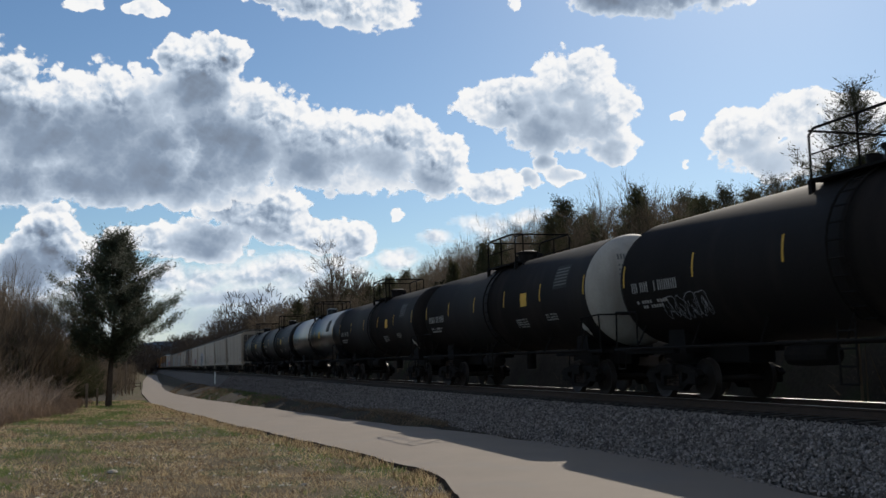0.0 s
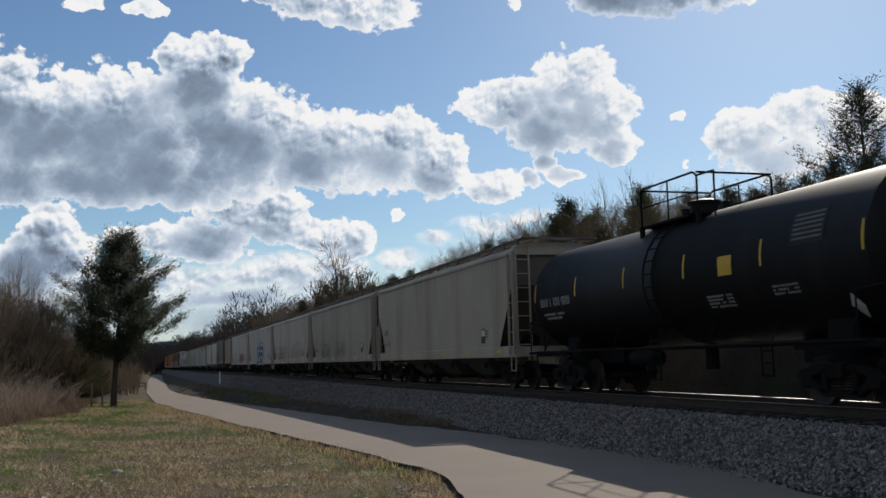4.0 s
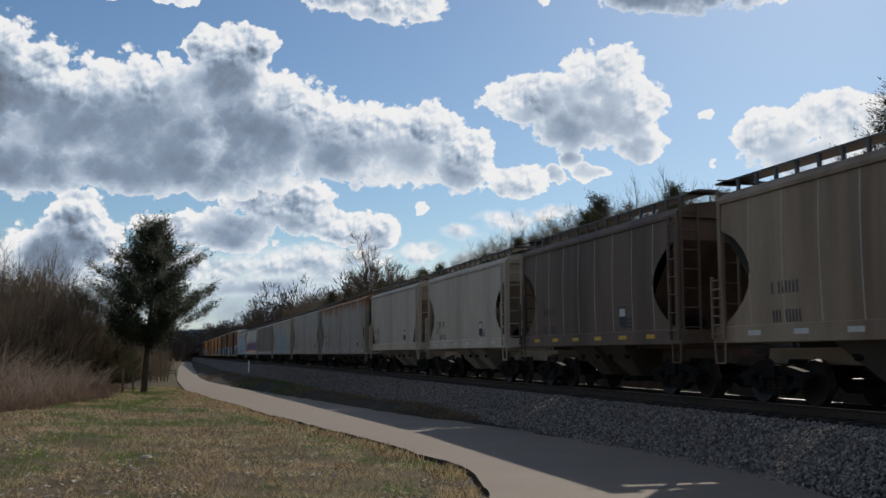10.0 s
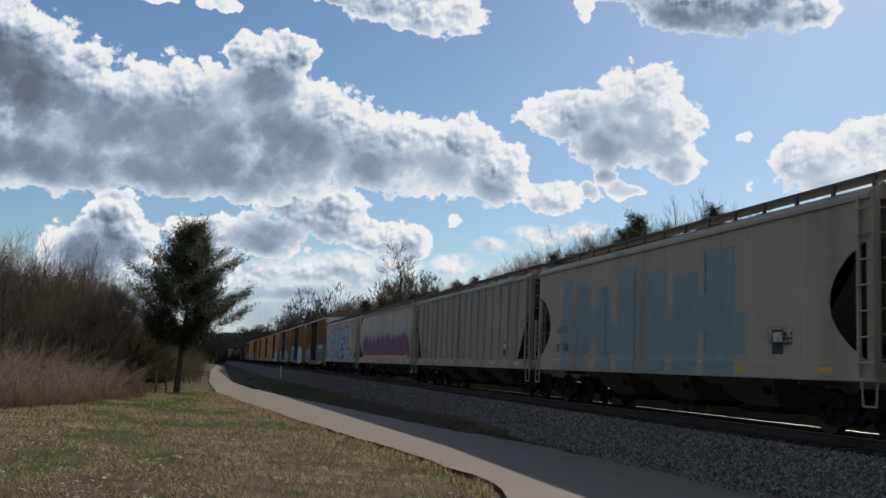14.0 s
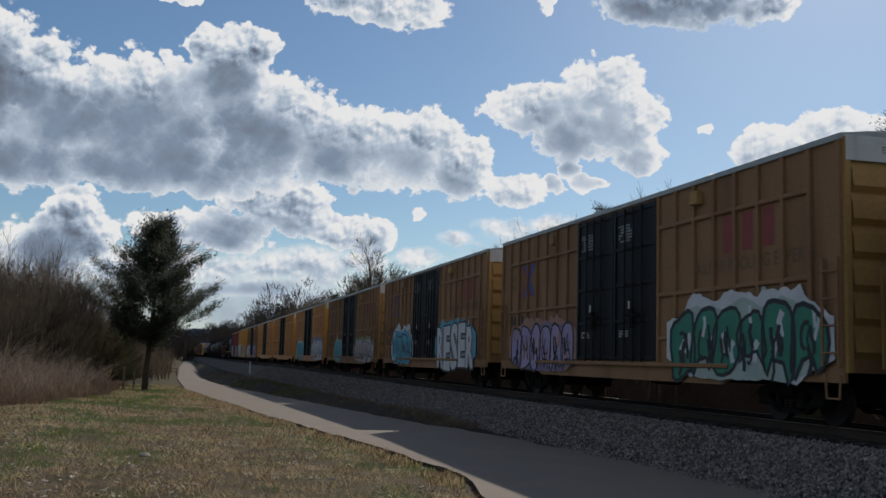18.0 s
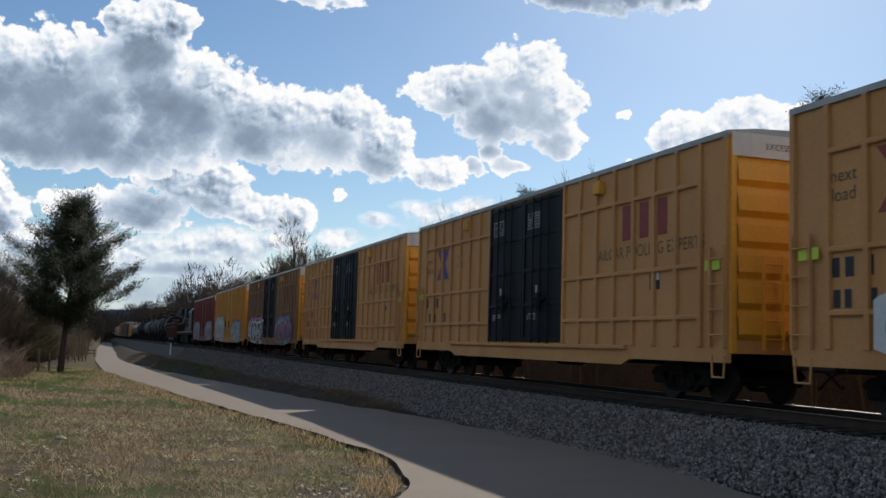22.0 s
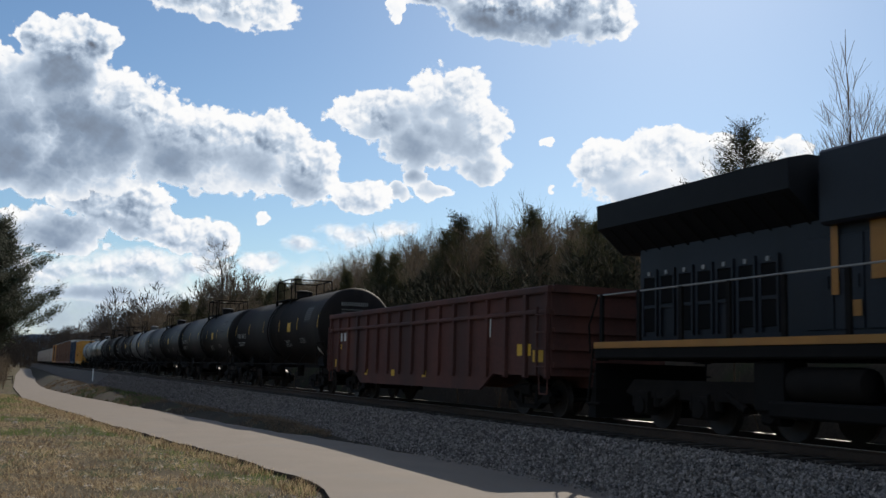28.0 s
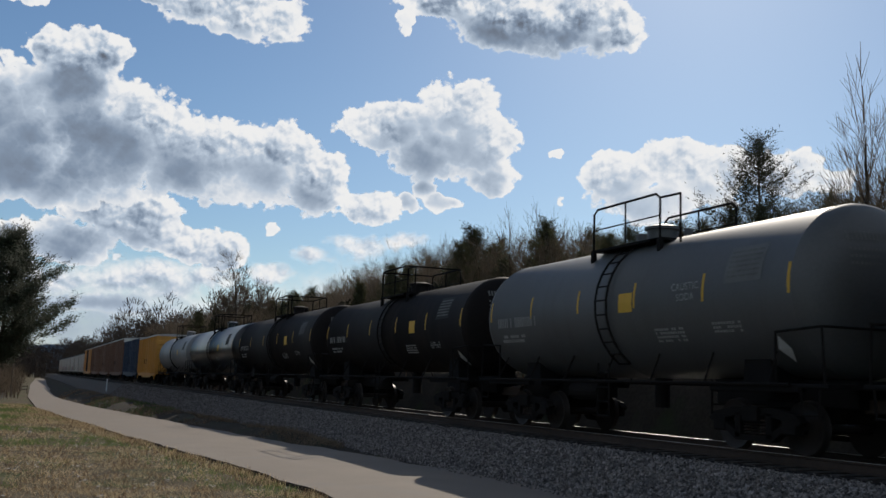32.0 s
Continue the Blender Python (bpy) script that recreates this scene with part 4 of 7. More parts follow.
def box_car(label, paint, length=20.7, height=5.33, kind="plug", door=True, end_paint=None, seed=0, group="box cars of the train", tag=None, doors=None, cap=True, rows=(1.72, 2.76, 4.4)):
    car = thing("box_car", label, "box car", group)
    half = length / 2
    B = half - 0.92
    w, sill = 1.56, 1.02
    d0, d1 = doors if doors else (-2.5, 2.5)
    xf = flat(w + 0.045)
    end_paint = end_paint or paint
    body = Shape().box(-w, w, -B, B, sill, height - 0.03)
    part("body", body, paint, car)
    prof = [(-w - 0.06, height - 0.14), (-w - 0.06, height - 0.03), (-1.0, height + 0.05), (0, height + 0.10), (1.0, height + 0.05), (w + 0.06, height - 0.03), (w + 0.06, height - 0.14)]
    part("roof", Shape().prism(prof, -B - 0.03, B + 0.03), mat("galvanised_roof", (0.35, 0.34, 0.32), 0.5, 0.4, vary=0.25), car)
    # deep sill between the bogies, stepped up over them
    for k in (-1, 1):
        sk = Shape()
        x0, x1 = sorted((k * (w - 0.05), k * (w + 0.03)))
        sk.plate([(-B, 0.84), (-B + 3.6, 0.84), (-B + 4.0, 0.70), (B - 4.0, 0.70), (B - 3.6, 0.84), (B, 0.84), (B, 1.12), (-B, 1.12)], x0, x1)
        part("side_sill", sk, paint, car)
    fl = Shape().box(-0.35, 0.35, -half + 0.85, half - 0.85, 0.72, 1.02, 0.03)
    for i in range(9):
        y = -B + 2 + (2 * B - 4) * i / 8
        fl.box(-w + 0.1, w - 0.1, y - 0.06, y + 0.06, 0.84, 1.02)
    fl.revolve([(0.02, -0.7), (0.22, -0.65), (0.22, 0.5), (0.02, 0.55)], 12, "y", (-0.9, -1.5, 0.82))
    part("underframe", fl, DARK, car)
    if kind == "plug":
        ys = [-B + 0.05] + [-B + 0.9 + (d0 + B - 0.9) * i / 7 for i in range(8)] + [d1 + (B - 0.9 - d1) * i / 7 for i in range(8)] + [B - 0.05]
    else:
        n = 11
        ys = [-B + (d0 + B) * i / n for i in range(n + 1)] + [d1 + (B - d1) * i / 8 for i in range(9)]
    for y in ys:
        both_sides(car, "side_post", Shape().box(-w - 0.075, -w + 0.01, y - 0.055, y + 0.055, sill + 0.1, height - 0.14, 0.02), paint, 2 * w + 0.065)
    if kind == "plug":
        for z in rows:
            for a, b in ((-B + 0.9, d0), (d1, B - 0.9)):
                both_sides(car, "side_rail", Shape().box(-w - 0.07, -w + 0.01, a, b, z - 0.05, z + 0.05, 0.02), paint, 2 * w + 0.06)
    # end: horizontal corrugations, pale panel on top
    for k in (-1, 1):
        e = Shape()
        n, h = 6, (height - 0.75 - sill) / 6
        rows_e = []
        for i in range(n):
            z0 = sill + 0.25 + h * i
            for dz, out, inset in ((0.0, 0.004, 0.13), (0.2, 0.09, 0.16), (0.75, 0.05, 0.16), (0.95, 0.004, 0.13)):
                rows_e.append([(-w + inset, k * (B + out), z0 + h * dz), (w - inset, k * (B + out), z0 + h * dz)])
        e.quad_strip(rows_e, close=False)
        for x in (-1, 1):
            x0, x1 = sorted((x * w, x * (w - 0.12)))
            part("corner_post", Shape().box(x0, x1, *sorted((k * (B - 0.02), k * (B + 0.08))), sill, height - 0.1), end_paint, car)
        part("end_wall", e, end_paint, car)
        if cap:
            part("end_panel", Shape().box(-w + 0.02, w - 0.02, *sorted((k * (B + 0.0), k * (B + 0.085))), height - 0.52, height - 0.06, 0.01), HEAD_WHITE, car, "pale warning panel across the car's end")
    if cap:
        lettering(car, "EXCESS HEIGHT CAR", 0.05, -B - 0.092, height - 0.30, 0.17, BLACKP, 1.0, True)
    # doors
    if door:
        dm = door if not isinstance(door, bool) else mat("door_black", (0.0085, 0.008, 0.009), 0.55, vary=0.3, scale=1.2, spec=0.22)
        mid = (d0 + d1) / 2
        for a, b in ((d0 + 0.06, mid - 0.02), (mid + 0.02, d1 - 0.06)):
            p = Shape()
            p.box(-w - 0.05, -w + 0.03, a, b, sill + 0.16, height - 0.2)
            d_ob = part("door", p, dm, car, "black plug door with locking rods" if dm.name.startswith("door") else "painted plug door with locking rods")
            for y in (a + 0.06, b - 0.06):
                part("door_stile", Shape().box(-w - 0.09, -w - 0.045, y - 0.06, y + 0.06, sill + 0.16, height - 0.2, 0.012), dm, d_ob)
            for q in range(5):
                z = sill + 0.22 + (height - 0.42 - sill - 0.1) * q / 4
                part("door_rib", Shape().box(-w - 0.082, -w - 0.045, a + 0.12, b - 0.12, z - 0.05, z + 0.05, 0.012), dm, d_ob)
            for f in (0.3, 0.5, 0.7):
                y = a + (b - a) * f
                part("locking_rod", Shape().tube((-w - 0.115, y, sill + 0.12), (-w - 0.115, y, height - 0.22), 0.028, 8), dm, d_ob)
            hw = Shape()
            hw.box(-w - 0.15, -w - 0.09, a + (b - a) * 0.36, a + (b - a) * 0.64, 2.3, 2.36)
            hw.box(-w - 0.16, -w - 0.1, a + (b - a) * 0.47, a + (b - a) * 0.53, 2.0, 2.5)
            part("door_lever", hw, GRIME, d_ob)
            if dm.name.startswith("door"):
                bars(d_ob, flat(w + 0.05), b - 0.25, 4.72, [(0.05, 8, 0.08, 0.035)] * 6, mat("door_stencil", (0.3, 0.31, 0.32), 0.6), "door_stencil", 0.006, seed)
                bars(d_ob, flat(w + 0.05), b - 0.3, 1.95, [(0.04, 6, 0.06, 0.035)] * 3, WHITE, "door_stencil", 0.006, seed)
                plate_mark(d_ob, flat(w + 0.1), a + (b - a) * 0.6, 2.6, 0.1, 0.2, WHITE, "door_tag", 0.004)
        rl = Shape().box(-w - 0.12, -w + 0.0, d0 - 3.2, d1 + 3.2, sill + 0.02, sill + 0.12, 0.015)
        part("door_track", rl, paint, car)
    for k in (-1, 1):
        part("latch_box", Shape().box(-w - 0.17, -w - 0.02, k * (d1 + 1.9) - 0.16, k * (d1 + 1.9) + 0.16, height - 0.62, height - 0.32, 0.02), end_paint, car)
        ladder(car, -w - 0.08, k * (B - 0.5), k * (B - 0.06), sill + 0.1, sill + 2.05, paint, 4)
        stirrup(car, -w - 0.05, k * (B - 0.28), paint, 0.98)
        bogie(car, k * (half - 3.2))
    # brake wheel, housing and crossover platform on the near end
    bw = Shape()
    bw.revolve([(0.26, -B - 0.36), (0.29, -B - 0.34), (0.26, -B - 0.32), (0.23, -B - 0.34)], 20, "y", (0.72, 0, 2.55))
    for a in range(5):
        t = a * 1.2566
        bw.tube((0.72, -B - 0.34, 2.55), (0.72 + math.cos(t) * 0.26, -B - 0.34, 2.55 + math.sin(t) * 0.26), 0.016, 5)
    bw.box(0.5, 0.94, -B - 0.3, -B - 0.05, 2.2, 2.85, 0.05)
    part("brake_wheel", bw, GRIME, car, "black hand brake wheel")
    el = Shape()
    part("end_platform", Shape().box(-0.3, 0.9, -B - 0.55, -B - 0.08, 1.42, 1.47), end_paint, car)
    for x in (-0.9, -0.45):
        el.box(x - 0.025, x + 0.025, -B - 0.2, -B - 0.15, 1.1, 2.9)
    for i in range(5):
        el.tube((-0.9, -B - 0.18, 1.3 + i * 0.36), (-0.45, -B - 0.18, 1.3 + i * 0.36), 0.018, 5)
    part("end_ladder", el, end_paint, car)
    couplers(car, half)
    if tag:
        tag(car, xf, B)
    return car


def tbox_marks(car, B, seed, faded=False, lime=True, letters=True):
    """Fleet lettering of the yellow pool cars: slogan, fleet mark as plain shapes, stencils."""
    xf = flat(1.56)
    red = mat("fleet_red", (0.25, 0.05, 0.045), 0.7, vary=0.25)
    blue = mat("fleet_blue", (0.04, 0.10, 0.34), 0.7, vary=0.25)
    ink = mat("faded_black_ink", (0.13, 0.09, 0.05), 0.8, vary=0.2)
    s = Shape()
    z0, z1 = 3.5, 4.3
    for y in (-5.4, -6.15, -6.9):
        side_quad(s, xf, y - 0.38, y, z0, z1, 0.008)
    part("fleet_mark", s, red, car, "dark red fleet mark")
    if letters:
        lettering(car, "RAILCAR POOLING EXPERTS", -1.568, -6.35, 3.22, 0.38, ink, 0.9)
    s2, s3 = Shape(), Shape()
    for sh, off in ((s2, 0.0), (s3, -0.2)):
        for a, b in ((7.35, 6.55), (6.55, 7.35)):
            o = len(sh.v)
            for y, z in ((a - 0.12 + off, 3.25), (a + 0.12 + off, 3.25), (b + 0.12 + off, 4.3), (b - 0.12 + off, 4.3)):
                sh.v.append((-1.566 - (0.003 if off else 0) - (0.0015 if a > b else 0), y, z))
            sh.f.append((o, o + 1, o + 2, o + 3))
    part("cross_mark", s2, red, car)
    part("cross_mark", s3, blue, car)
    lettering(car, "next\nload", -1.568, 8.2, 3.8, 0.32, ink, 1.0)
    lettering(car, "any\nroad", -1.568, 5.2, 3.8, 0.32, ink, 1.0)
    bars(car, xf, 8.5, 2.62, [(0.32, 2, 0.2, 0.12), ], BLACKP, "owner_mark", 0.008, seed)
    bars(car, xf, 7.75, 2.62, [(0.32, 2, 0.2, 0.12)], BLACKP, "owner_mark", 0.008, seed)
    for q in (8.45, 7.65, 6.85):
        bars(car, xf, q, 2.1, [(0.3, 2, 0.16, 0.09)], BLACKP, "number_mark", 0.008, seed)
    plate_mark(car, xf, -6.8, 2.55, 0.42, 0.42, BLACKP, "service_stencil", 0.008)
    plate_mark(car, xf, -6.85, 2.62, 0.28, 0.16, WHITE, "service_stencil_panel", 0.011)
    if lime:
        plate_mark(car, flat(1.615), -B + 0.45, 2.72, 0.5, 0.2, LIME, "warning_plate", 0.012, "lime green warning plate")
        plate_mark(car, flat(1.615), B - 0.45, 2.72, 0.5, 0.2, LIME, "warning_plate", 0.012, "lime green warning plate")


BOX_YELLOW = mat("boxcar_yellow", (0.52, 0.262, 0.098), 0.6, vary=0.14, scale=0.7, fine=14, streak=((0.45, 0.205, 0.07), 0.8, 0.52), spec=0.3)
BOX_TAN = mat("boxcar_faded_yellow", (0.27, 0.145, 0.072), 0.7, vary=0.16, scale=0.7, fine=14, streak=((0.185, 0.092, 0.046), 0.8, 0.5), spec=0.25)
BOX_END = mat("boxcar_end_yellow", (0.66, 0.31, 0.03), 0.55, vary=0.12, scale=0.7, fine=14, streak=((0.42, 0.22, 0.04), 0.8, 0.55))
BOX_END_DIRTY = mat("boxcar_end_brown", (0.36, 0.2, 0.06), 0.7, vary=0.2, scale=0.7, fine=14, streak=((0.2, 0.11, 0.05), 0.8, 0.5))
BOX_GOLD = mat("boxcar_gold", (0.56, 0.265, 0.04), 0.6, vary=0.14, scale=0.7, streak=((0.40, 0.18, 0.03), 0.8, 0.54))
BOX_RED = mat("boxcar_red", (0.20, 0.035, 0.03), 0.65, vary=0.2, scale=0.7, streak=((0.12, 0.035, 0.03), 0.8, 0.52))

# ---- gondola and locomotive ----


def gondola(label, length=18.5):
    car = thing("gondola_car", label, "gondola")
    paint = mat("gondola_red", (0.075, 0.022, 0.015), 0.8, vary=0.3, scale=0.9, fine=12, streak=((0.045, 0.018, 0.014), 0.9, 0.46), spots=((0.10, 0.03, 0.018), 0.7, 0.56))
    half = length / 2
    B, w, top = half - 0.75, 1.55, 3.06
    both_sides(car, "side_wall", Shape().box(-w, -w + 0.08, -B, B, 1.0, top - 0.1), paint, 2 * w - 0.08)
    for k in (-1, 1):
        part("end_wall", Shape().box(-w + 0.08, w - 0.08, *sorted((k * B, k * (B - 0.08))), 1.0, top), paint, car)
    for k in (-1, 1):
        for z in (1.25, 1.65, 2.05, 2.45):
            part("end_rib", Shape().box(-w + 0.02, w - 0.02, *sorted((k * B, k * (B + 0.09))), z - 0.06, z + 0.06, 0.02), paint, car)
    part("floor", Shape().box(-w + 0.08, w - 0.08, -B + 0.08, B - 0.08, 1.0, 1.1), paint, car)
    for k in (-1, 1):
        rim = Shape().box(*sorted((k * (w - 0.06), k * (w + 0.10))), -B, B, top - 0.16, top + 0.02, 0.03)
        rim.box(*sorted((k * w, k * (w + 0.09))), -B, B, 2.42, 2.54, 0.03)
        part("top_chord", rim, paint, car)
        part("end_chord", Shape().box(-w, w, *sorted((k * (B - 0.05), k * (B + 0.1))), top - 0.14, top + 0.03, 0.03), paint, car)
    for i in range(17):
        y = -B + 0.12 + (2 * B - 0.24) * i / 16
        both_sides(car, "side_post", Shape().box(-w - 0.09, -w + 0.01, y - 0.07, y + 0.07, 0.92, top - 0.12, 0.03), paint, 2 * w + 0.08)
    sk = Shape()
    for k in (-1, 1):
        sk.plate([(-B + 2.9, 1.02), (-B + 3.7, 0.58), (B - 3.7, 0.58), (B - 2.9, 1.02)], *sorted((k * (w - 0.04), k * (w + 0.02))))
    sk.box(-0.35, 0.35, -half + 0.75, half - 0.75, 0.72, 1.02, 0.03)
    part("side_sill", sk, paint, car)
    for k in (-1, 1):
        bogie(car, k * (half - 2.6))
        ladder(car, -w - 0.1, k * (B - 0.5), k * (B - 0.05), 1.0, 2.6, paint, 4)
        stirrup(car, -w - 0.04, k * (B - 0.28), paint, 1.0)
    couplers(car, half)
    xf = flat(w + 0.1)
    plate_mark(car, flat(w), B - 1.9, 2.2, 0.5, 0.3, WHITE, "owner_mark_panel", 0.008)
    plate_mark(car, flat(w), B - 1.2, 2.2, 0.5, 0.3, WHITE, "owner_mark_panel", 0.008)
    bars(car, flat(w), B - 1.0, 1.95, [(0.2, 3, 0.1, 0.06)], YELLOW, "number_mark", 0.008)
    plate_mark(car, flat(w), -B + 3.3, 2.2, 0.4, 0.5, WHITE, "service_stencil", 0.008)
    plate_mark(car, flat(w), -B + 3.35, 2.3, 0.3, 0.2, BLACKP, "service_stencil_panel", 0.011)
    plate_mark(car, flat(w), B - 0.9, 1.25, 0.45, 0.28, YELLOW, "reflector", 0.008)
    plate_mark(car, flat(w), -B + 1.3, 1.6, 0.7, 0.28, YELLOW, "reflector", 0.008)
    plate_mark(car, flat(w), -B + 0.6, 1.45, 0.5, 0.28, YELLOW, "reflector", 0.008)
    for i in range(3):
        plate_mark(car, flat(w), B - 4.3 - 2.6 * i, 0.95, 0.3, 0.2, YELLOW, "reflector", 0.03)
    return car


def three_axle_bogie(car, y):
    b = part("bogie", Shape().box(-1.1, 1.1, -1.9, 1.9, 0.62, 0.9, 0.06), DARK, car, "grimy three-axle locomotive bogie", at=(0, y, 0))
    for k in (-1, 1):
        s = Shape()
        s.plate([(-2.5, 0.72), (-2.2, 0.98), (2.2, 0.98), (2.5, 0.72), (2.2, 0.62), (-2.2, 0.62)], *sorted((k * 0.98, k * 1.2)))
        for a in (-1.85, 0, 1.85):
            s.box(*sorted((k * 0.98, k * 1.28)), a - 0.22, a + 0.22, 0.28, 0.75, 0.05)
            s.revolve([(0.02, k * 1.33), (0.16, k * 1.32), (0.17, k * 1.2)], 14, "x", (0, a, 0.47))
            for d in (-0.36, 0.36):
                s.tube((k * 1.12, a + d, 0.45), (k * 1.12, a + d, 0.78), 0.09, 10)
        s.tube((k * 1.22, -1.2, 0.5), (k * 1.22, -0.7, 0.75), 0.07, 8)
        s.tube((k * 1.22, 1.2, 0.5), (k * 1.22, 0.7, 0.75), 0.07, 8)
        part("side_frame", s, GRIME, b)
    for a in (-1.85, 0, 1.85):
        part("wheelset", WHEELSET, WHEEL, b, at=(0, a, WHEEL_R))


def locomotive(label, length=23.1):
    car = thing("diesel_locomotive", label, "locomotive")
    blue = mat("loco_dark_blue", (0.0115, 0.0135, 0.0195), 0.5, spec=0.3, vary=0.2, scale=0.8, fine=16, streak=((0.006, 0.0065, 0.008), 0.9, 0.5))
    gold = mat("loco_yellow", (0.30, 0.13, 0.02), 0.55, vary=0.2, scale=1.5, streak=((0.25, 0.14, 0.03), 1, 0.55))
    grill = mat("loco_grille", (0.005, 0.005, 0.0055), 0.8, vary=0.2, spec=0.1)
    glass = mat("cab_glass", (0.02, 0.025, 0.03), 0.05, vary=0.0, spec=0.8)
    half = length / 2
    fr = Shape().box(-1.55, 1.55, -half + 1.1, half - 1.1, 1.38, 1.62, 0.03)
    part("underframe", fr, DARK, car)
    for k in (-1, 1):
        part("sill_stripe", Shape().box(*sorted((k * 1.55, k * 1.575)), -half + 1.1, half - 1.1, 1.60, 1.73, 0.005), gold, car, "yellow sill stripe")
    part("walkway", Shape().box(-1.54, 1.54, -half + 1.1, half - 1.1, 1.66, 1.72), DARK, car)
    # long hood in door panels
    hood = Shape().box(-0.98, 0.98, -5.3, 9.6, 1.72, 4.30, 0.0)
    hood.prism([(-0.98, 4.30), (0.98, 4.30), (0.6, 4.50), (-0.6, 4.50)], -5.3, 4.2)
    part("long_hood", hood, blue, car)
    for i in range(16):
        y = -5.0 + i * 0.62
        for k in (-1, 1):
            d = part("hood_door", Shape().box(*sorted((k * 0.98, k * 1.005)), y, y + 0.57, 1.85, 3.35, 0.01), blue, car)
            part("door_latch", Shape().box(*sorted((k * 1.0, k * 1.03)), y + 0.08, y + 0.12, 2.5, 2.7), blue, d)
    for y in (-4.7, -3.3, -2.3, -0.6):
        for k in (-1, 1):
            g = Shape()
            g.box(*sorted((k * 0.98, k * 1.01)), y, y + (1.1 if y == -0.6 else 0.75), 3.55, 4.25, 0.01)
            for q in range(6):
                g.box(*sorted((k * 1.0, k * 1.02)), y, y + (1.1 if y == -0.6 else 0.75), 3.58 + q * 0.11, 3.61 + q * 0.11)
            part("intake_grille", g, grill, car)
    part("hood_box", Shape().box(-1.25, 1.25, 2.1, 4.3, 3.5, 4.72, 0.05), blue, car)
    # radiator: flared wings with sloping underside, louvres below
    wing = Shape().quad_strip([[(-1.6, y, 4.12), (-0.95, y, 3.62), (0.95, y, 3.62), (1.6, y, 4.12), (1.62, y, 4.62), (1.2, y, 4.72), (-1.2, y, 4.72), (-1.62, y, 4.62)] for y in (4.6, 10.3)])
    part("radiator_wing", wing, mat("loco_roof_dark", (0.007, 0.0073, 0.009), 0.6, vary=0.3, spec=0.2), car, "flared dark radiator housing")
    rg = Shape()
    for k in (-1, 1):
        for i in range(12):
            y = 4.75 + i * 0.46
            rg.quad_strip([[(k * 1.56, y, 4.07), (k * 1.56, y + 0.06, 4.07)], [(k * 0.98, y, 3.60), (k * 0.98, y + 0.06, 3.60)]], close=False)
    part("radiator_fin", rg, GRIME, car)
    # tall doors below the radiator: a raised frame round a dark mesh, latches on top
    for i in range(7):
        y = 5.5 + i * 0.58
        low = 1.95 + (0.55 if i in (2, 5) else 0.0)
        both_sides(car, "louvre", Shape().box(-1.012, -0.98, y + 0.05, y + 0.43, low, 3.05, 0.01), grill, 1.992)
        fr2 = Shape().box(-1.03, -0.98, y, y + 0.05, 1.85, 3.2).box(-1.03, -0.98, y + 0.43, y + 0.48, 1.85, 3.2).box(-1.03, -0.98, y + 0.05, y + 0.43, 3.05, 3.2).box(-1.025, -0.98, y + 0.05, y + 0.43, 2.42, 2.48)
        fr_ob = part("louvre_frame", fr2, blue, car)
        part("latch", Shape().box(-1.05, -1.03, y + 0.2, y + 0.28, 3.08, 3.16), mat("handrail_paint", (0.24, 0.23, 0.22), 0.5), fr_ob)
    vt = Shape()
    for y in (-5.0, -3.2, -1.4):
        for k in (-1, 1):
            for q in range(6):
                vt.box(*sorted((k * 1.0, k * 1.03)), y, y + 1.1, 2.05 + q * 0.09, 2.09 + q * 0.09)
    part("vent_slot", vt, DARK, car)
    cab = Shape().prism([(-1.55, 1.72), (1.55, 1.72), (1.55, 4.1), (1.2, 4.55), (-1.2, 4.55), (-1.55, 4.1)], -8.9, -5.3)
    part("cab", cab, blue, car)
    for y in (-8.1, -6.6):
        part("cab_window", Shape().box(-1.575, -1.54, y, y + 1.0, 3.25, 3.9, 0.01), glass, car, "dark cab side window")
        part("window_frame", Shape().box(-1.585, -1.545, y - 0.07, y, 3.18, 3.97).box(-1.585, -1.545, y + 1.0, y + 1.07, 3.18, 3.97).box(-1.585, -1.545, y, y + 1.0, 3.9, 3.97).box(-1.585, -1.545, y, y + 1.0, 3.18, 3.25), WHITE, car)
    part("mirror", Shape().box(-1.72, -1.6, -5.75, -5.7, 3.3, 3.75, 0.01), GRIME, car)
    part("nose", Shape().prism([(-0.95, 1.72), (0.95, 1.72), (0.95, 3.0), (0.7, 3.25), (-0.7, 3.25), (-0.95, 3.0)], -10.5, -8.9), blue, car)
    # fleet emblem as plain shapes in its colours
    em = Shape()
    xf = flat(1.005)
    for y0, y1, z0, z1 in ((4.15, 4.3, 2.4, 3.9), (3.75, 4.15, 3.75, 3.9), (-0.0, 0.15, 2.4, 3.9), (0.15, 0.55, 3.75, 3.9)):
        side_quad(em, xf, y0, y1, z0, z1, 0.03)
    for i, y in enumerate((3.5, 2.25, 1.0)):
        side_quad(em, xf, y - 0.9, y, 2.6, 3.5, 0.03)
    for y in (3.9, 0.8, 0.4):
        side_quad(em, xf, y - 0.2, y, 2.05, 2.3, 0.03)
    part("fleet_emblem", em, gold, car, "worn yellow fleet emblem")
    bars(car, flat(1.555), -5.6, 3.0, [(0.5, 4, 0.32, 0.12)], gold, "number_mark", 0.012)
    s = Shape()
    for a, b, c, d in ((-5.5, -6.3, 2.35, 2.2), (-6.3, -6.5, 2.45, 2.25), (-6.5, -7.3, 2.4, 2.25)):
        side_quad(s, flat(1.555), b, a, d, c, 0.012)
    part("lightning_mark", s, gold, car)
    # handrails along the walkway, step up towards the cab
    hr = Shape()
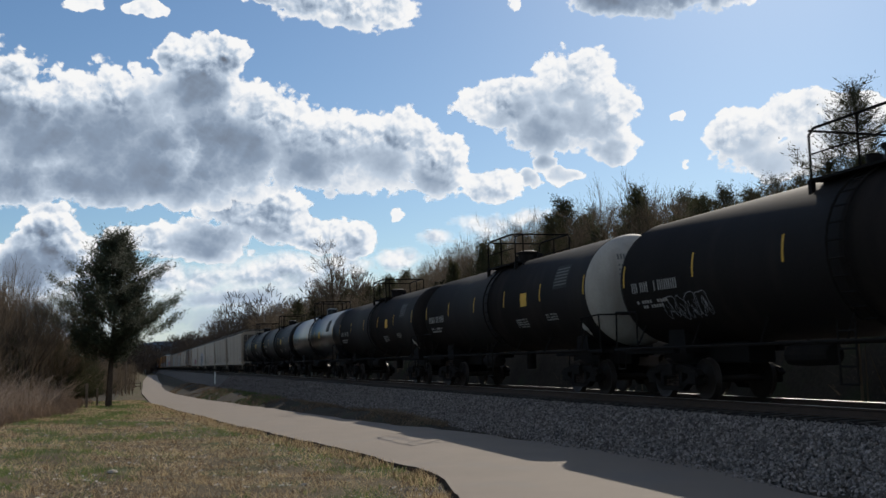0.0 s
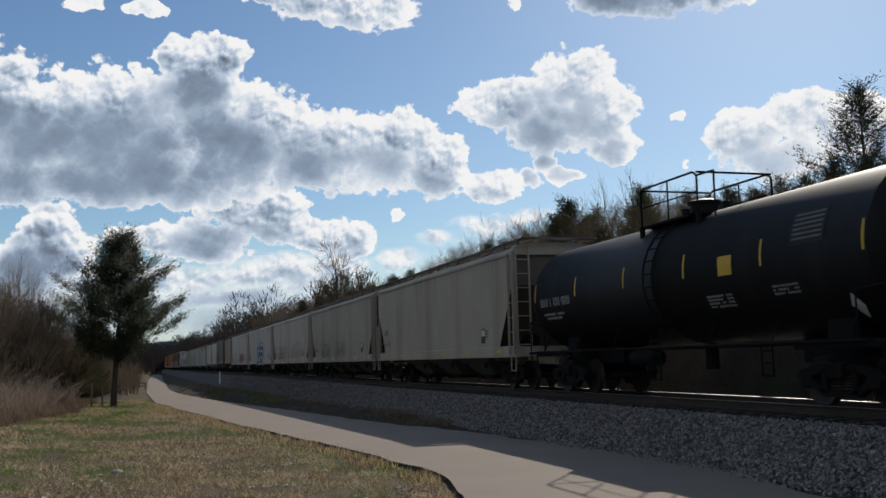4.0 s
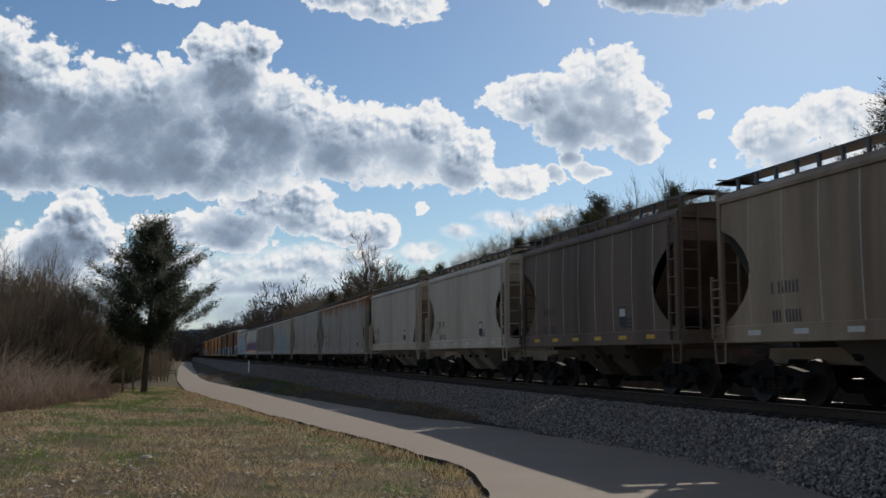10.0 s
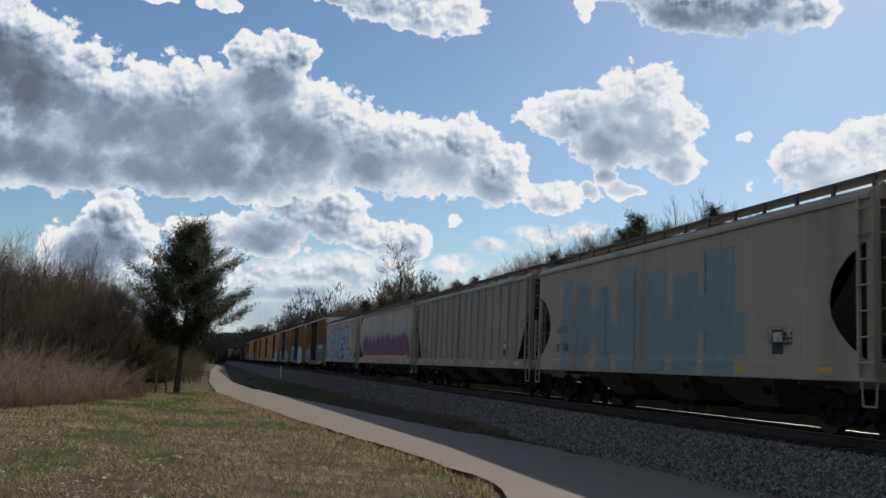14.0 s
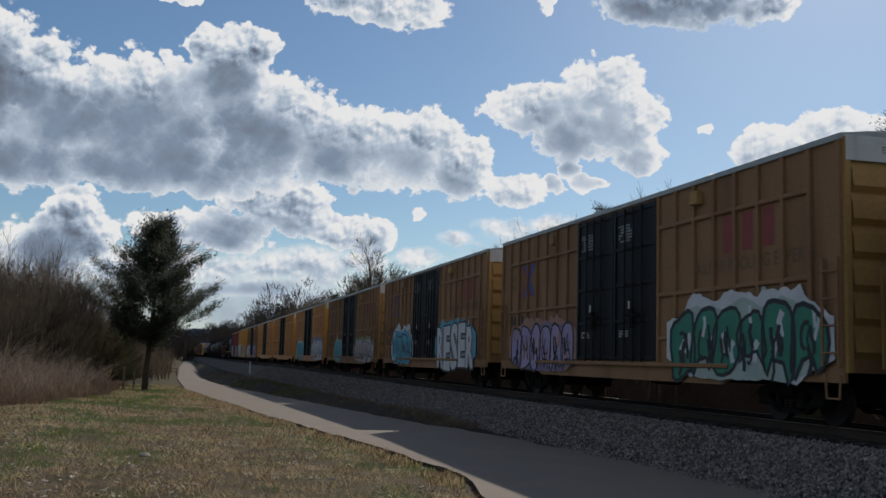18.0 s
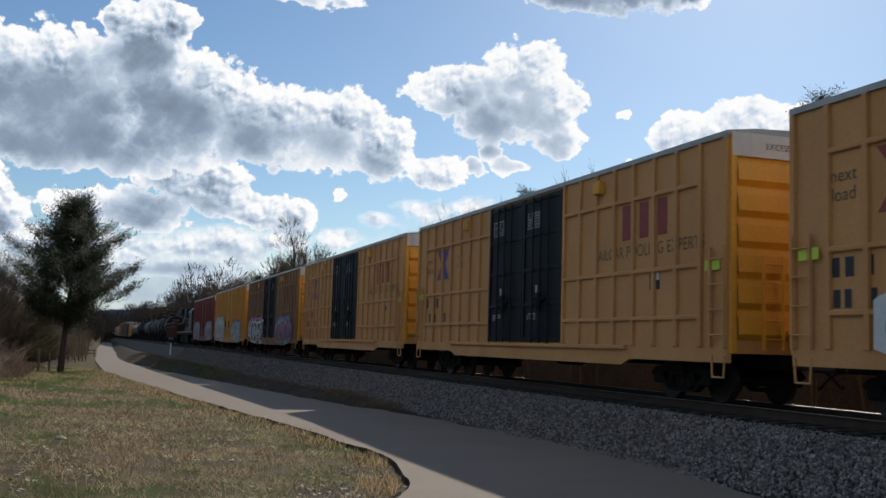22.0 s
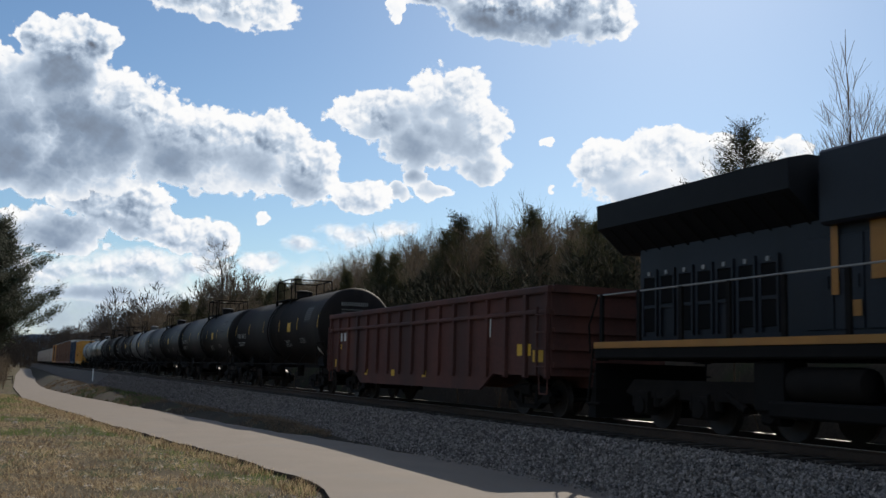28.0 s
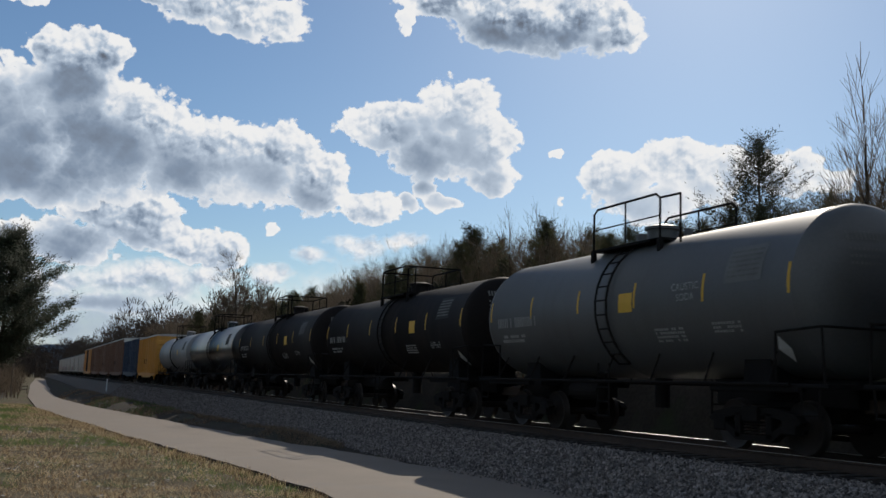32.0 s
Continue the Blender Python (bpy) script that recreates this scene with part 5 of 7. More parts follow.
    line = [(-1.5, half - 1.15, 2.72), (-1.5, 1.6, 2.78), (-1.5, 1.1, 3.35), (-1.5, -5.2, 3.42)]
    hr.bent(line, 0.017)
    part("handrail", hr, mat("handrail_paint", (0.24, 0.23, 0.22), 0.5), car)
    for i in range(12):
        y = half - 1.3 - i * 1.35
        zt = 2.74 if y > 1.6 else 3.36
        part("stanchion", Shape().box(-1.53, -1.47, y - 0.05, y + 0.05, 1.66 if y > 1.6 else 2.3, zt), DARK, car)
    st2 = Shape()
    for k in (-1, 1):
        for x in (-1.5, 1.5):
            st2.bent([(x, k * (half - 1.0), 1.7), (x, k * (half - 0.75), 0.45), (x, k * (half - 1.25), 0.45)], 0.025)
            for q in range(4):
                st2.box(*sorted((x, x - math.copysign(0.3, x))), k * (half - 0.98) - 0.12, k * (half - 0.98) + 0.12, 0.45 + q * 0.3, 0.48 + q * 0.3)
        st2.bent([(-1.5, k * (half - 1.15), 2.72), (-1.5, k * (half - 0.8), 2.1), (-1.5, k * (half - 0.85), 1.5)], 0.022)
    part("step_well", st2, GRIME, car)
    tank = Shape()
    tank.prism([(-1.35, 0.45), (-1.0, 0.28), (1.0, 0.28), (1.35, 0.45), (1.4, 1.3), (-1.4, 1.3)], -3.6, 1.0)
    part("fuel_tank", tank, DARK, car)
    for y in (1.3, 3.3):
        part("air_reservoir", Shape().revolve([(0.02, y), (0.25, y + 0.08), (0.28, y + 0.25), (0.28, y + 1.45), (0.25, y + 1.62), (0.02, y + 1.7)], 18, "y", (-1.2, 0, 0.98)), GRIME, car, smooth=True)
    part("battery_box", Shape().box(-1.45, 1.45, 1.05, 5.3, 0.42, 0.7, 0.04).box(-1.4, -0.9, 5.0, 5.7, 0.5, 1.35, 0.04), DARK, car)
    part("exhaust_stack", Shape().box(-0.35, 0.35, 0.8, 1.6, 4.4, 4.8, 0.05), GRIME, car)
    for k in (-1, 1):
        three_axle_bogie(car, k * 7.3)
        part("snow_plough", Shape().plate([(k * (half - 1.0), 0.15), (k * (half - 0.7), 0.15), (k * (half - 1.0), 1.3)], -1.45, 1.45), DARK, car)
    couplers(car, half)
    return car


# ---- the train ----
C = lambda n, c: mat("spray_" + n, c, 0.55, vary=0.2, scale=2.0)
S_BLACK, S_WHITE, S_GREY = C("black", (0.02, 0.02, 0.025)), C("white", (0.55, 0.55, 0.56)), C("grey", (0.22, 0.23, 0.25))
S_RED, S_CYAN, S_BLUE = C("red", (0.30, 0.025, 0.04)), C("cyan", (0.06, 0.33, 0.45)), C("blue", (0.10, 0.15, 0.36))
S_GREEN, S_PINK, S_LILAC = C("green", (0.03, 0.19, 0.12)), C("pink", (0.42, 0.12, 0.25)), C("lilac", (0.33, 0.26, 0.42))
S_PALE, S_YEL, S_ORANGE = C("pale_blue", (0.27, 0.34, 0.42)), C("yellow", (0.5, 0.45, 0.06)), C("orange", (0.5, 0.13, 0.03))
S_INDIGO, S_MINT = C("indigo", (0.045, 0.045, 0.15)), C("mint", (0.20, 0.38, 0.30))


def tag_flox(car, xf, B, sill, h):
    spray(car, xf, 2.66, 5.75, 1.2, 2.3, S_WHITE, S_BLACK, 3, 5, outline_only=True, thick=0.13, label="black outlined graffiti")
    spray(car, xf, -2.0, 1.03, 1.2, 2.3, S_WHITE, S_BLACK, 4, 5, outline_only=True, thick=0.13)


def tag_wfrx(car, xf, B, sill, h):
    spray(car, xf, 1.84, 6.5, 1.2, 2.4, S_WHITE, S_BLACK, 8, 6, outline_only=True, thick=0.13, label="black outlined graffiti")
    spray(car, xf, -5.6, -1.1, 1.2, 2.6, S_WHITE, S_RED, 9, 5, outline_only=True, thick=0.1, label="red outlined graffiti")


def tag_finx(car, xf, B, sill, h):
    spray(car, xf, -3.4, 2.2, 1.1, 2.9, S_BLACK, S_WHITE, 12, 4, C("pale_cyan", (0.30, 0.40, 0.44)), 0.17, "black block graffiti with white and blue edges", 0.0, False, S_BLUE, "SPER")
    spray(car, xf, 2.7, 4.9, 1.45, 2.15, S_BLUE, S_BLUE, 13, 2, outline_only=True, thick=0.1)


def tag_furx(car, xf, B, sill, h):
    spray(car, xf, -5.2, -0.4, 1.2, 2.35, S_RED, S_BLACK, 21, 6, None, 0.22, "red bubble graffiti")
    spray(car, xf, 0.8, 5.4, 1.2, 2.2, S_WHITE, S_GREY, 22, 6, outline_only=True, thick=0.12)
    spray(car, xf, 5.2, 6.7, 1.2, 1.55, S_RED, S_RED, 23, 4, outline_only=True, thick=0.16)
    spray(car, xf, 8.1, 9.4, 3.0, 4.15, S_BLACK, S_BLACK, 24, 3, outline_only=True, thick=0.08)


def tag_loop(car, xf, B, sill, h):
    spray(car, xf, 3.2, 4.0, sill + 0.6, sill + 1.2, S_BLACK, S_BLACK, 31, 2, outline_only=True, thick=0.1)


def tag_rust(car, xf, B, sill, h):
    spray(car, xf, 1.6, 4.5, 1.2, 2.3, S_GREY, S_GREY, 41, 3, outline_only=True, thick=0.08)


def tag_dow(car, xf, B, sill, h):
    teal = C("faded_teal", (0.19, 0.235, 0.235))
    for i, (a, b) in enumerate(((5.7, 6.6), (4.2, 5.2), (2.6, 3.7), (0.9, 2.1), (-0.9, 0.3), (-2.6, -1.3), (-4.3, -2.9))):
        s = Shape()
        zt = h - 0.45 - 0.22 * (i % 3)
        side_quad(s, xf, a, b, sill + 0.05, zt, 0.006)
        side_quad(s, xf, a - 0.4, a, sill + 0.5 + 0.5 * (i % 2), sill + 1.4 + 0.5 * (i % 2), 0.0075)
        part("graffiti_letter", s, teal, car, "tall faded blue-grey roller graffiti" if i == 0 else "")
    spray(car, xf, -6.35, -5.6, 1.65, 2.15, S_BLACK, S_BLACK, 51, 3, outline_only=True, thick=0.1)


def tag_red_hopper(car, xf, B, sill, h):
    s = Shape()
    side_quad(s, xf, -B + 1.5, B - 2.0, sill + 0.36, sill + 1.05, 0.006)
    part("graffiti", s, S_ORANGE, car, "orange and blue graffiti along the sill")
    spray(car, xf, -B + 1.5, B - 2.2, sill + 0.4, sill + 1.9, S_RED, S_BLUE, 61, 9, None, 0.25)


def tag_kbt(car, xf, B, sill, h):
    spray(car, xf, -6.3, 7.0, 1.45, 3.75, S_PALE, S_INDIGO, 70, 4, None, 0.2, "huge pale blue block graffiti edged in indigo", 0.03, False, None, "CREL")
    low = flat(1.628)
    for i, (a, b) in enumerate(((4.0, 7.0), (0.9, 3.3), (-2.4, 0.6), (-6.1, -2.7))):
        s = Shape()
        side_quad(s, low, a, b, sill + 0.02, 1.42, 0.004)
        part("graffiti_foot", s, S_PALE, car)
    for words, y, z, k in (("KBT", -7.0, 3.45, 0.75), ("MWS", 7.75, 3.3, 0.5)):
        lettering(car, words, -xf(z) - 0.012, y, z, k, S_INDIGO, 0.95, name="graffiti_tag")


def box_tags(*items, gold=False):
    def put(car, xf, B):
        x = flat(1.637)
        for it in items:
            spray(car, x, it[0], it[1], max(it[2], 0.76), *it[3:])
        if car.name.startswith("box_car") and gold:
            shield_mark(car)
    return put


def shield_mark(car):
    """Striped fleet shield as plain shapes."""
    x = flat(1.56)
    for i in range(7):
        y = -6.45 - i * 0.064
        drop = 0.05 * abs(i - 3)
        plate_mark(car, x, y - 0.032, 4.28 + drop / 2, 0.064, 0.56 - drop, S_RED if i % 2 == 0 else S_WHITE, "shield_stripe", 0.008)
    plate_mark(car, x, -6.674, 4.68, 0.45, 0.24, S_BLUE, "shield_head", 0.008)


def pool(seed, *items, lime=True, letters=True):
    t = box_tags(*items)

    def put(car, xf, B):
        tbox_marks(car, B, seed, lime=lime, letters=letters)
        t(car, xf, B)
    return put


def tag_tank(car, xf, L, zc):
    spray(car, xf, L - 3.6, L - 1.8, zc - 1.0, zc - 0.4, S_GREY, S_GREY, 81, 4, outline_only=True, thick=0.09, label="pale scrawled graffiti")


def tag_caustic(car, xf, L, zc):
    lettering(car, "CAUSTIC\nSODA", -xf(zc + 0.1) - 0.02, -L * 0.5, zc + 0.1, 0.2, mat("tank_stencil"), 1.0)


GOLD_DOOR = BOX_GOLD
RED_DOOR = BOX_RED
CONSIST = [
    (-13.0, 5.0, lambda n: tank_car("black tank car with yellow reflectors", TANK_BLACK, n, seed=1)),
    (5.0, 23.0, lambda n: tank_car("dark blue-black tank car with scrawled graffiti", TANK_DULL, n, seed=2, tag=tag_tank)),
    (23.0, 40.3, lambda n: tank_car("dull black tank car with one white end", TANK_DULL, n, head_mat=mat("tank_head_cream", (0.34, 0.31, 0.275), 0.7, vary=0.2, scale=1.5, streak=((0.2, 0.17, 0.145), 1.5, 0.52)), seed=3)),
    (40.3, 58.4, lambda n: tank_car("dull black tank car with white stencils", TANK_DULL, n, seed=4)),
    (58.4, 76.2, lambda n: tank_car("glossy black tank car reflecting the sky", TANK_GLOSS, n, seed=5, tag=tag_tank)),
    (76.2, 94.0, lambda n: tank_car("black tank car with a yellow placard", TANK_BLACK, n, seed=6)),
    (94.0, 110.6, lambda n: tank_car("black tank car coupled to a pale hopper", TANK_BLACK, n, seed=7)),
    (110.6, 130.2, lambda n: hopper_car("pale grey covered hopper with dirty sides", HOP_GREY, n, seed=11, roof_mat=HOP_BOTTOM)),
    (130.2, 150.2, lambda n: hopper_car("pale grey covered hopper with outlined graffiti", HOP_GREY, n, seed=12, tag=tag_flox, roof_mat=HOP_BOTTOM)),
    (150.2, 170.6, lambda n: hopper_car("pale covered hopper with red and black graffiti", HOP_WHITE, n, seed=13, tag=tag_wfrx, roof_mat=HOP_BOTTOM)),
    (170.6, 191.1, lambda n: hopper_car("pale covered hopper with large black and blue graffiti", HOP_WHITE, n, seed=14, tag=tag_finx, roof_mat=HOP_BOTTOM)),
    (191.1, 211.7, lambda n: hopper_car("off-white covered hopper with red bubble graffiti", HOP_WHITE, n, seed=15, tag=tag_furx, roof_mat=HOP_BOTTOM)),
    (211.7, 223.9, lambda n: hopper_car("short tan covered hopper stained brown", HOP_TAN, n, 4.33, 0.95, sill=1.25, bays=2, cut=(1.3, 2.1), curved=True, bulge=0.05, walk_high=0.42, seed=16, roof_mat=HOP_BOTTOM)),
    (223.9, 236.2, lambda n: hopper_car("short brown covered hopper caked with dirt", HOP_BROWN, n, 4.33, 0.95, sill=1.25, bays=2, cut=(1.3, 2.1), curved=True, bulge=0.05, walk_high=0.42, seed=17, roof_mat=HOP_BROWN)),
    (236.2, 248.9, lambda n: hopper_car("short off-white covered hopper", HOP_WHITE, n, 4.33, 0.95, sill=1.25, bays=2, cut=(1.2, 2.0), curved=True, bulge=0.04, walk_high=0.42, seed=18, tag=tag_loop, roof_mat=HOP_GREY)),
    (248.9, 262.2, lambda n: hopper_car("short pale covered hopper with yellow end ladders", HOP_WHITE, n, 4.33, 0.95, sill=1.25, bays=2, cut=(1.1, 2.0), walk_high=0.42, seed=19, tag=tag_loop, roof_mat=HOP_GREY)),
    (262.2, 281.6, lambda n: hopper_car("grey covered hopper with rust running from the roof", HOP_RUST, n, cut=(1.2, 2.0), curved=True, seed=20, tag=tag_rust, roof_mat=HOP_BOTTOM)),
    (281.6, 300.3, lambda n: hopper_car("grey covered hopper with rounded end openings", HOP_COOL, n, bays=3, cut=(1.5, 2.4), curved=True, bulge=0.08, seed=21, roof_mat=HOP_BOTTOM)),
    (300.3, 319.2, lambda n: hopper_car("pale covered hopper with tall faded blue graffiti", HOP_GREY, n, cut=(1.3, 2.2), curved=True, seed=23, tag=tag_dow, roof_mat=HOP_BOTTOM)),
    (319.2, 339.6, lambda n: hopper_car("grey ribbed covered hopper", HOP_COOL, n, ribs=18, seed=24, roof_mat=HOP_BOTTOM)),
    (339.6, 360.6, lambda n: hopper_car("white round-sided covered hopper with orange graffiti", HOP_WHITE, n, bulge=0.22, seed=26, tag=tag_red_hopper, roof_mat=HOP_BOTTOM)),
    (360.6, 381.3, lambda n: hopper_car("off-white covered hopper with huge pale blue graffiti", HOP_WHITE, n, seed=28, tag=tag_kbt, roof_mat=HOP_BOTTOM)),
    (381.3, 401.9, lambda n: box_car("faded yellow box car with green graffiti", BOX_TAN, n, end_paint=BOX_END_DIRTY, seed=31, tag=pool(31, (-8.9, -3.3, 0.62, 2.4, S_GREEN, S_BLACK, 91, 6, C("pale_mint", (0.36, 0.42, 0.38)), 0.24, "green graffiti with a white edge", 0.1, False, S_WHITE), (2.7, 8.1, 0.72, 2.25, S_LILAC, S_BLACK, 92, 6, C("dusk", (0.20, 0.15, 0.24)), 0.2, "", 0.1, False, C("peach", (0.34, 0.17, 0.13))), lime=False))),
    (401.9, 422.4, lambda n: box_car("faded yellow box car with white and blue graffiti", BOX_TAN, n, end_paint=BOX_END_DIRTY, seed=32, tag=pool(32, (-7.9, -2.35, 0.62, 2.5, S_WHITE, S_BLACK, 93, 5, S_GREY, 0.16, "white block graffiti on blue", 0.0, False, S_CYAN, "RESER"), (2.5, 6.8, 0.7, 2.5, S_WHITE, S_BLACK, 94, 4, S_CYAN, 0.17, "", 0.0, True, S_WHITE), lime=False))),
    (422.4, 443.1, lambda n: box_car("faded yellow box car with pale pink and olive graffiti", BOX_TAN, n, end_paint=BOX_END_DIRTY, seed=33, tag=pool(33, (-8.6, -2.2, 0.58, 2.15, C("rose_white", (0.42, 0.36, 0.35)), S_BLACK, 95, 6, C("rose_white", (0.42, 0.36, 0.35)), 0.17, "pale pink and olive graffiti", 0.0, True, C("olive", (0.17, 0.18, 0.07))), (2.7, 5.7, 0.6, 2.15, S_CYAN, S_GREEN, 96, 4, S_CYAN, 0.17, "", 0.0, True, S_MINT), lime=False))),
    (443.1, 463.8, lambda n: box_car("yellow box car with cyan and white graffiti", BOX_YELLOW, n, end_paint=BOX_END, seed=34, tag=pool(34, (-9.3, -2.6, 0.58, 2.35, S_WHITE, S_BLACK, 97, 7, S_WHITE, 0.17, "white graffiti with black accents", 0.0, True, S_BLUE), (2.7, 7.2, 0.6, 2.3, S_CYAN, S_GREEN, 98, 4, S_CYAN, 0.2, "", 0.0, True, S_WHITE)))),
    (463.8, 484.5, lambda n: box_car("clean yellow box car with black doors", BOX_YELLOW, n, end_paint=BOX_END, seed=35, tag=pool(35))),
    (484.5, 505.1, lambda n: box_car("clean yellow box car with lime warning plates", BOX_YELLOW, n, end_paint=BOX_END, seed=36, tag=pool(36))),
    (505.1, 526.0, lambda n: box_car("faded yellow box car with pink and black graffiti", BOX_TAN, n, end_paint=BOX_END, seed=37, tag=pool(37, (-7.9, -2.6, 0.55, 2.25, S_PINK, S_BLACK, 99, 6, S_MINT, 0.26, "pink graffiti with dark edges", 0.1, False, S_BLUE), (2.0, 8.9, 0.52, 2.4, S_BLACK, S_WHITE, 100, 5, S_BLACK, 0.26, "black graffiti with white pieces", 0.1, False, S_PINK), lime=False))),
    (526.0, 546.8, lambda n: box_car("golden yellow ribbed box car with silver graffiti", BOX_GOLD, n, kind="rib", door=GOLD_DOOR, end_paint=BOX_END, seed=38, doors=(-2.2, 2.3), tag=box_tags((-7.75, -2.66, 0.6, 2.35, S_GREY, S_BLACK, 101, 5, S_WHITE, 0.15, "silver graffiti edged in indigo", 0.0, False, S_INDIGO, "APSOE"), (2.1, 9.4, 0.6, 2.7, S_WHITE, S_BLACK, 102, 5, S_WHITE, 0.17, "", 0.0, True, S_MINT), (-1.3, 1.1, 1.3, 2.1, S_GREEN, S_GREEN, 103, 4, None, 0.2), gold=True))),
    (546.8, 567.3, lambda n: box_car("dark red ribbed box car with silver graffiti", BOX_RED, n, height=5.2, kind="rib", door=RED_DOOR, end_paint=BOX_RED, seed=39, doors=(-2.8, 2.4), tag=box_tags((-9.4, -2.8, 0.6, 2.6, S_WHITE, S_BLACK, 104, 5, S_GREY, 0.16, "silver graffiti", 0.0, True), (1.8, 9.4, 0.75, 2.7, S_WHITE, S_BLACK, 105, 5, S_GREY, 0.16, "", 0.0, True)))),
    (567.3, 590.4, lambda n: locomotive("dark blue diesel locomotive with yellow sill stripe", n)),
    (590.4, 608.9, lambda n: gondola("rusty red ribbed open gondola", n)),
    (608.9, 626.8, lambda n: tank_car("dull black tank car with yellow reflectors", TANK_DULL, n, radius=1.56, seed=51)),
    (626.8, 645.2, lambda n: tank_car("black tank car with large white numerals", TANK_BLACK, n, radius=1.56, seed=52)),
    (645.2, 664.4, lambda n: tank_car("black tank car with a yellow placard", TANK_BLACK, n, radius=1.5, seed=53)),
    (664.4, 677.9, lambda n: tank_car("short grey tank car lettered caustic soda", TANK_GREY, n, radius=1.5, seed=54, tag=tag_caustic, platform="open", placard_at=-0.14)),
    (677.9, 693.8, lambda n: tank_car("dark tank car with yellow stripes", TANK_DULL, n, radius=1.4, seed=55)),
    (693.8, 711.4, lambda n: tank_car("dull black tank car", TANK_DULL, n, seed=56)),
    (711.4, 729.5, lambda n: tank_car("glossy dark tank car", TANK_GLOSS, n, seed=57)),
    (729.5, 747.5, lambda n: tank_car("silver grey tank car", TANK_SILVER, n, seed=58)),
    (747.5, 764.0, lambda n: box_car("golden yellow box car far down the train", BOX_GOLD, n, height=4.7, kind="rib", door=GOLD_DOOR, cap=False, seed=61, doors=(-1.5, 1.5))),
    (764.0, 781.0, lambda n: box_car("dark blue box car far down the train", mat("boxcar_blue", (0.025, 0.04, 0.075), 0.6, vary=0.25), n, height=4.9, kind="rib", door=mat("boxcar_blue"), cap=False, seed=62, doors=(-1.5, 1.5))),
    (781.0, 801.7, lambda n: box_car("brown box car far down the train", mat("boxcar_brown", (0.17, 0.085, 0.05), 0.7, vary=0.25), n, kind="rib", door=mat("boxcar_brown"), seed=63, doors=(-2, 2))),
    (801.7, 822.4, 43), (822.4, 843.1, 43), (843.1, 863.8, 26), (863.8, 884.2, 9), (884.2, 904.6, 9), (904.6, 925.0, 11), (925.0, 945.4, 9),
    (945.4, 966.0, 11), (966.0, 986.6, 11), (986.6, 1007.0, 9),
]
train = []
for head_u, tail_u, make in CONSIST:
    if callable(make):
        c = make(tail_u - head_u)
    else:
        c = copy_thing(train[make][0], Matrix())
    train.append((c, (head_u + tail_u) / 2))
SPEED = 20.4

# ---- vegetation ----


def limb(s, p, d, length, r, rng, depth, spread, bend, twigs, sides=5, thin=0.006):
    """A tapered, bending branch that divides; the finest twigs go into the list twigs."""
    n = 3 if depth > 2 else 2 if depth else 1
    pts = [Vector(p)]
    d = Vector(d).normalized()
    for i in range(n):
        d = (d + Vector((rng.uniform(-1, 1), rng.uniform(-1, 1), rng.uniform(-0.5, 0.9))) * bend).normalized()
        pts.append(pts[-1] + d * length / n)
    for i in range(n):
        ra, rb = r * (1 - 0.55 * i / n), r * (1 - 0.55 * (i + 1) / n)
        if depth > 2:
            s.tube(pts[i], pts[i + 1], ra, sides, rb)
            continue
        ra, rb = max(ra, thin), max(rb, thin * 0.7)
        side = (pts[i + 1] - pts[i]).cross(Vector((rng.uniform(-1, 1), rng.uniform(-1, 1), rng.uniform(-1, 1)))).normalized()
        o = len(twigs.v)
        twigs.v.extend((tuple(pts[i] - side * ra), tuple(pts[i] + side * ra), tuple(pts[i + 1] + side * rb), tuple(pts[i + 1] - side * rb)))
        twigs.f.append((o, o + 1, o + 2, o + 3))
    if depth == 0:
        return
    kids = rng.randint(3, 4) if depth > 1 else rng.randint(6, 9)
    turn = rng.uniform(0, 6.3)
    for k in range(kids):
        f = rng.uniform(0.35, 0.95) if k else 1.0
        i = min(int(f * n), n - 1)
        q = pts[i].lerp(pts[i + 1], f * n - i) if f < 1 else pts[-1]
        a1 = d.orthogonal().normalized()
        a2 = d.cross(a1)
        th = spread * (rng.uniform(0.7, 1.25) if k else rng.uniform(0.1, 0.45))
        ph = turn + k * 2.4 + rng.uniform(-0.5, 0.5)
        nd = d * math.cos(th) + (a1 * math.cos(ph) + a2 * math.sin(ph)) * math.sin(th)
        nd = (nd + Vector((0, 0, 0.22))).normalized()
        limb(s, q, nd, length * rng.uniform(0.58, 0.82), r * (0.62 if k == 0 else 0.42), rng, depth - 1, spread, bend, twigs, sides, thin)


def bare_tree_meshes(seed, height, r0, depth=4, spread=0.75, bend=0.12, stems=1, trunk_part=0.34, thin=0.006):
    rng = random.Random(seed)
    s, tw = Shape(), Shape()
    for q in range(stems):
        base = Vector((rng.uniform(-0.3, 0.3), rng.uniform(-0.3, 0.3), -0.2)) * (stems > 1)
        base.z = -0.2
        limb(s, base, (rng.uniform(-0.15, 0.15) * stems, rng.uniform(-0.15, 0.15) * stems, 1), height * trunk_part, r0, rng, depth, spread, bend, tw, 5, thin)
    top = max(v[2] for v in tw.v)
    k = height / top
    for q in (s, tw):
        q.v = [(a * k, b * k, c * k) for a, b, c in q.v]
    return s.mesh("trunk", BARK), tw.mesh("crown", TWIG)


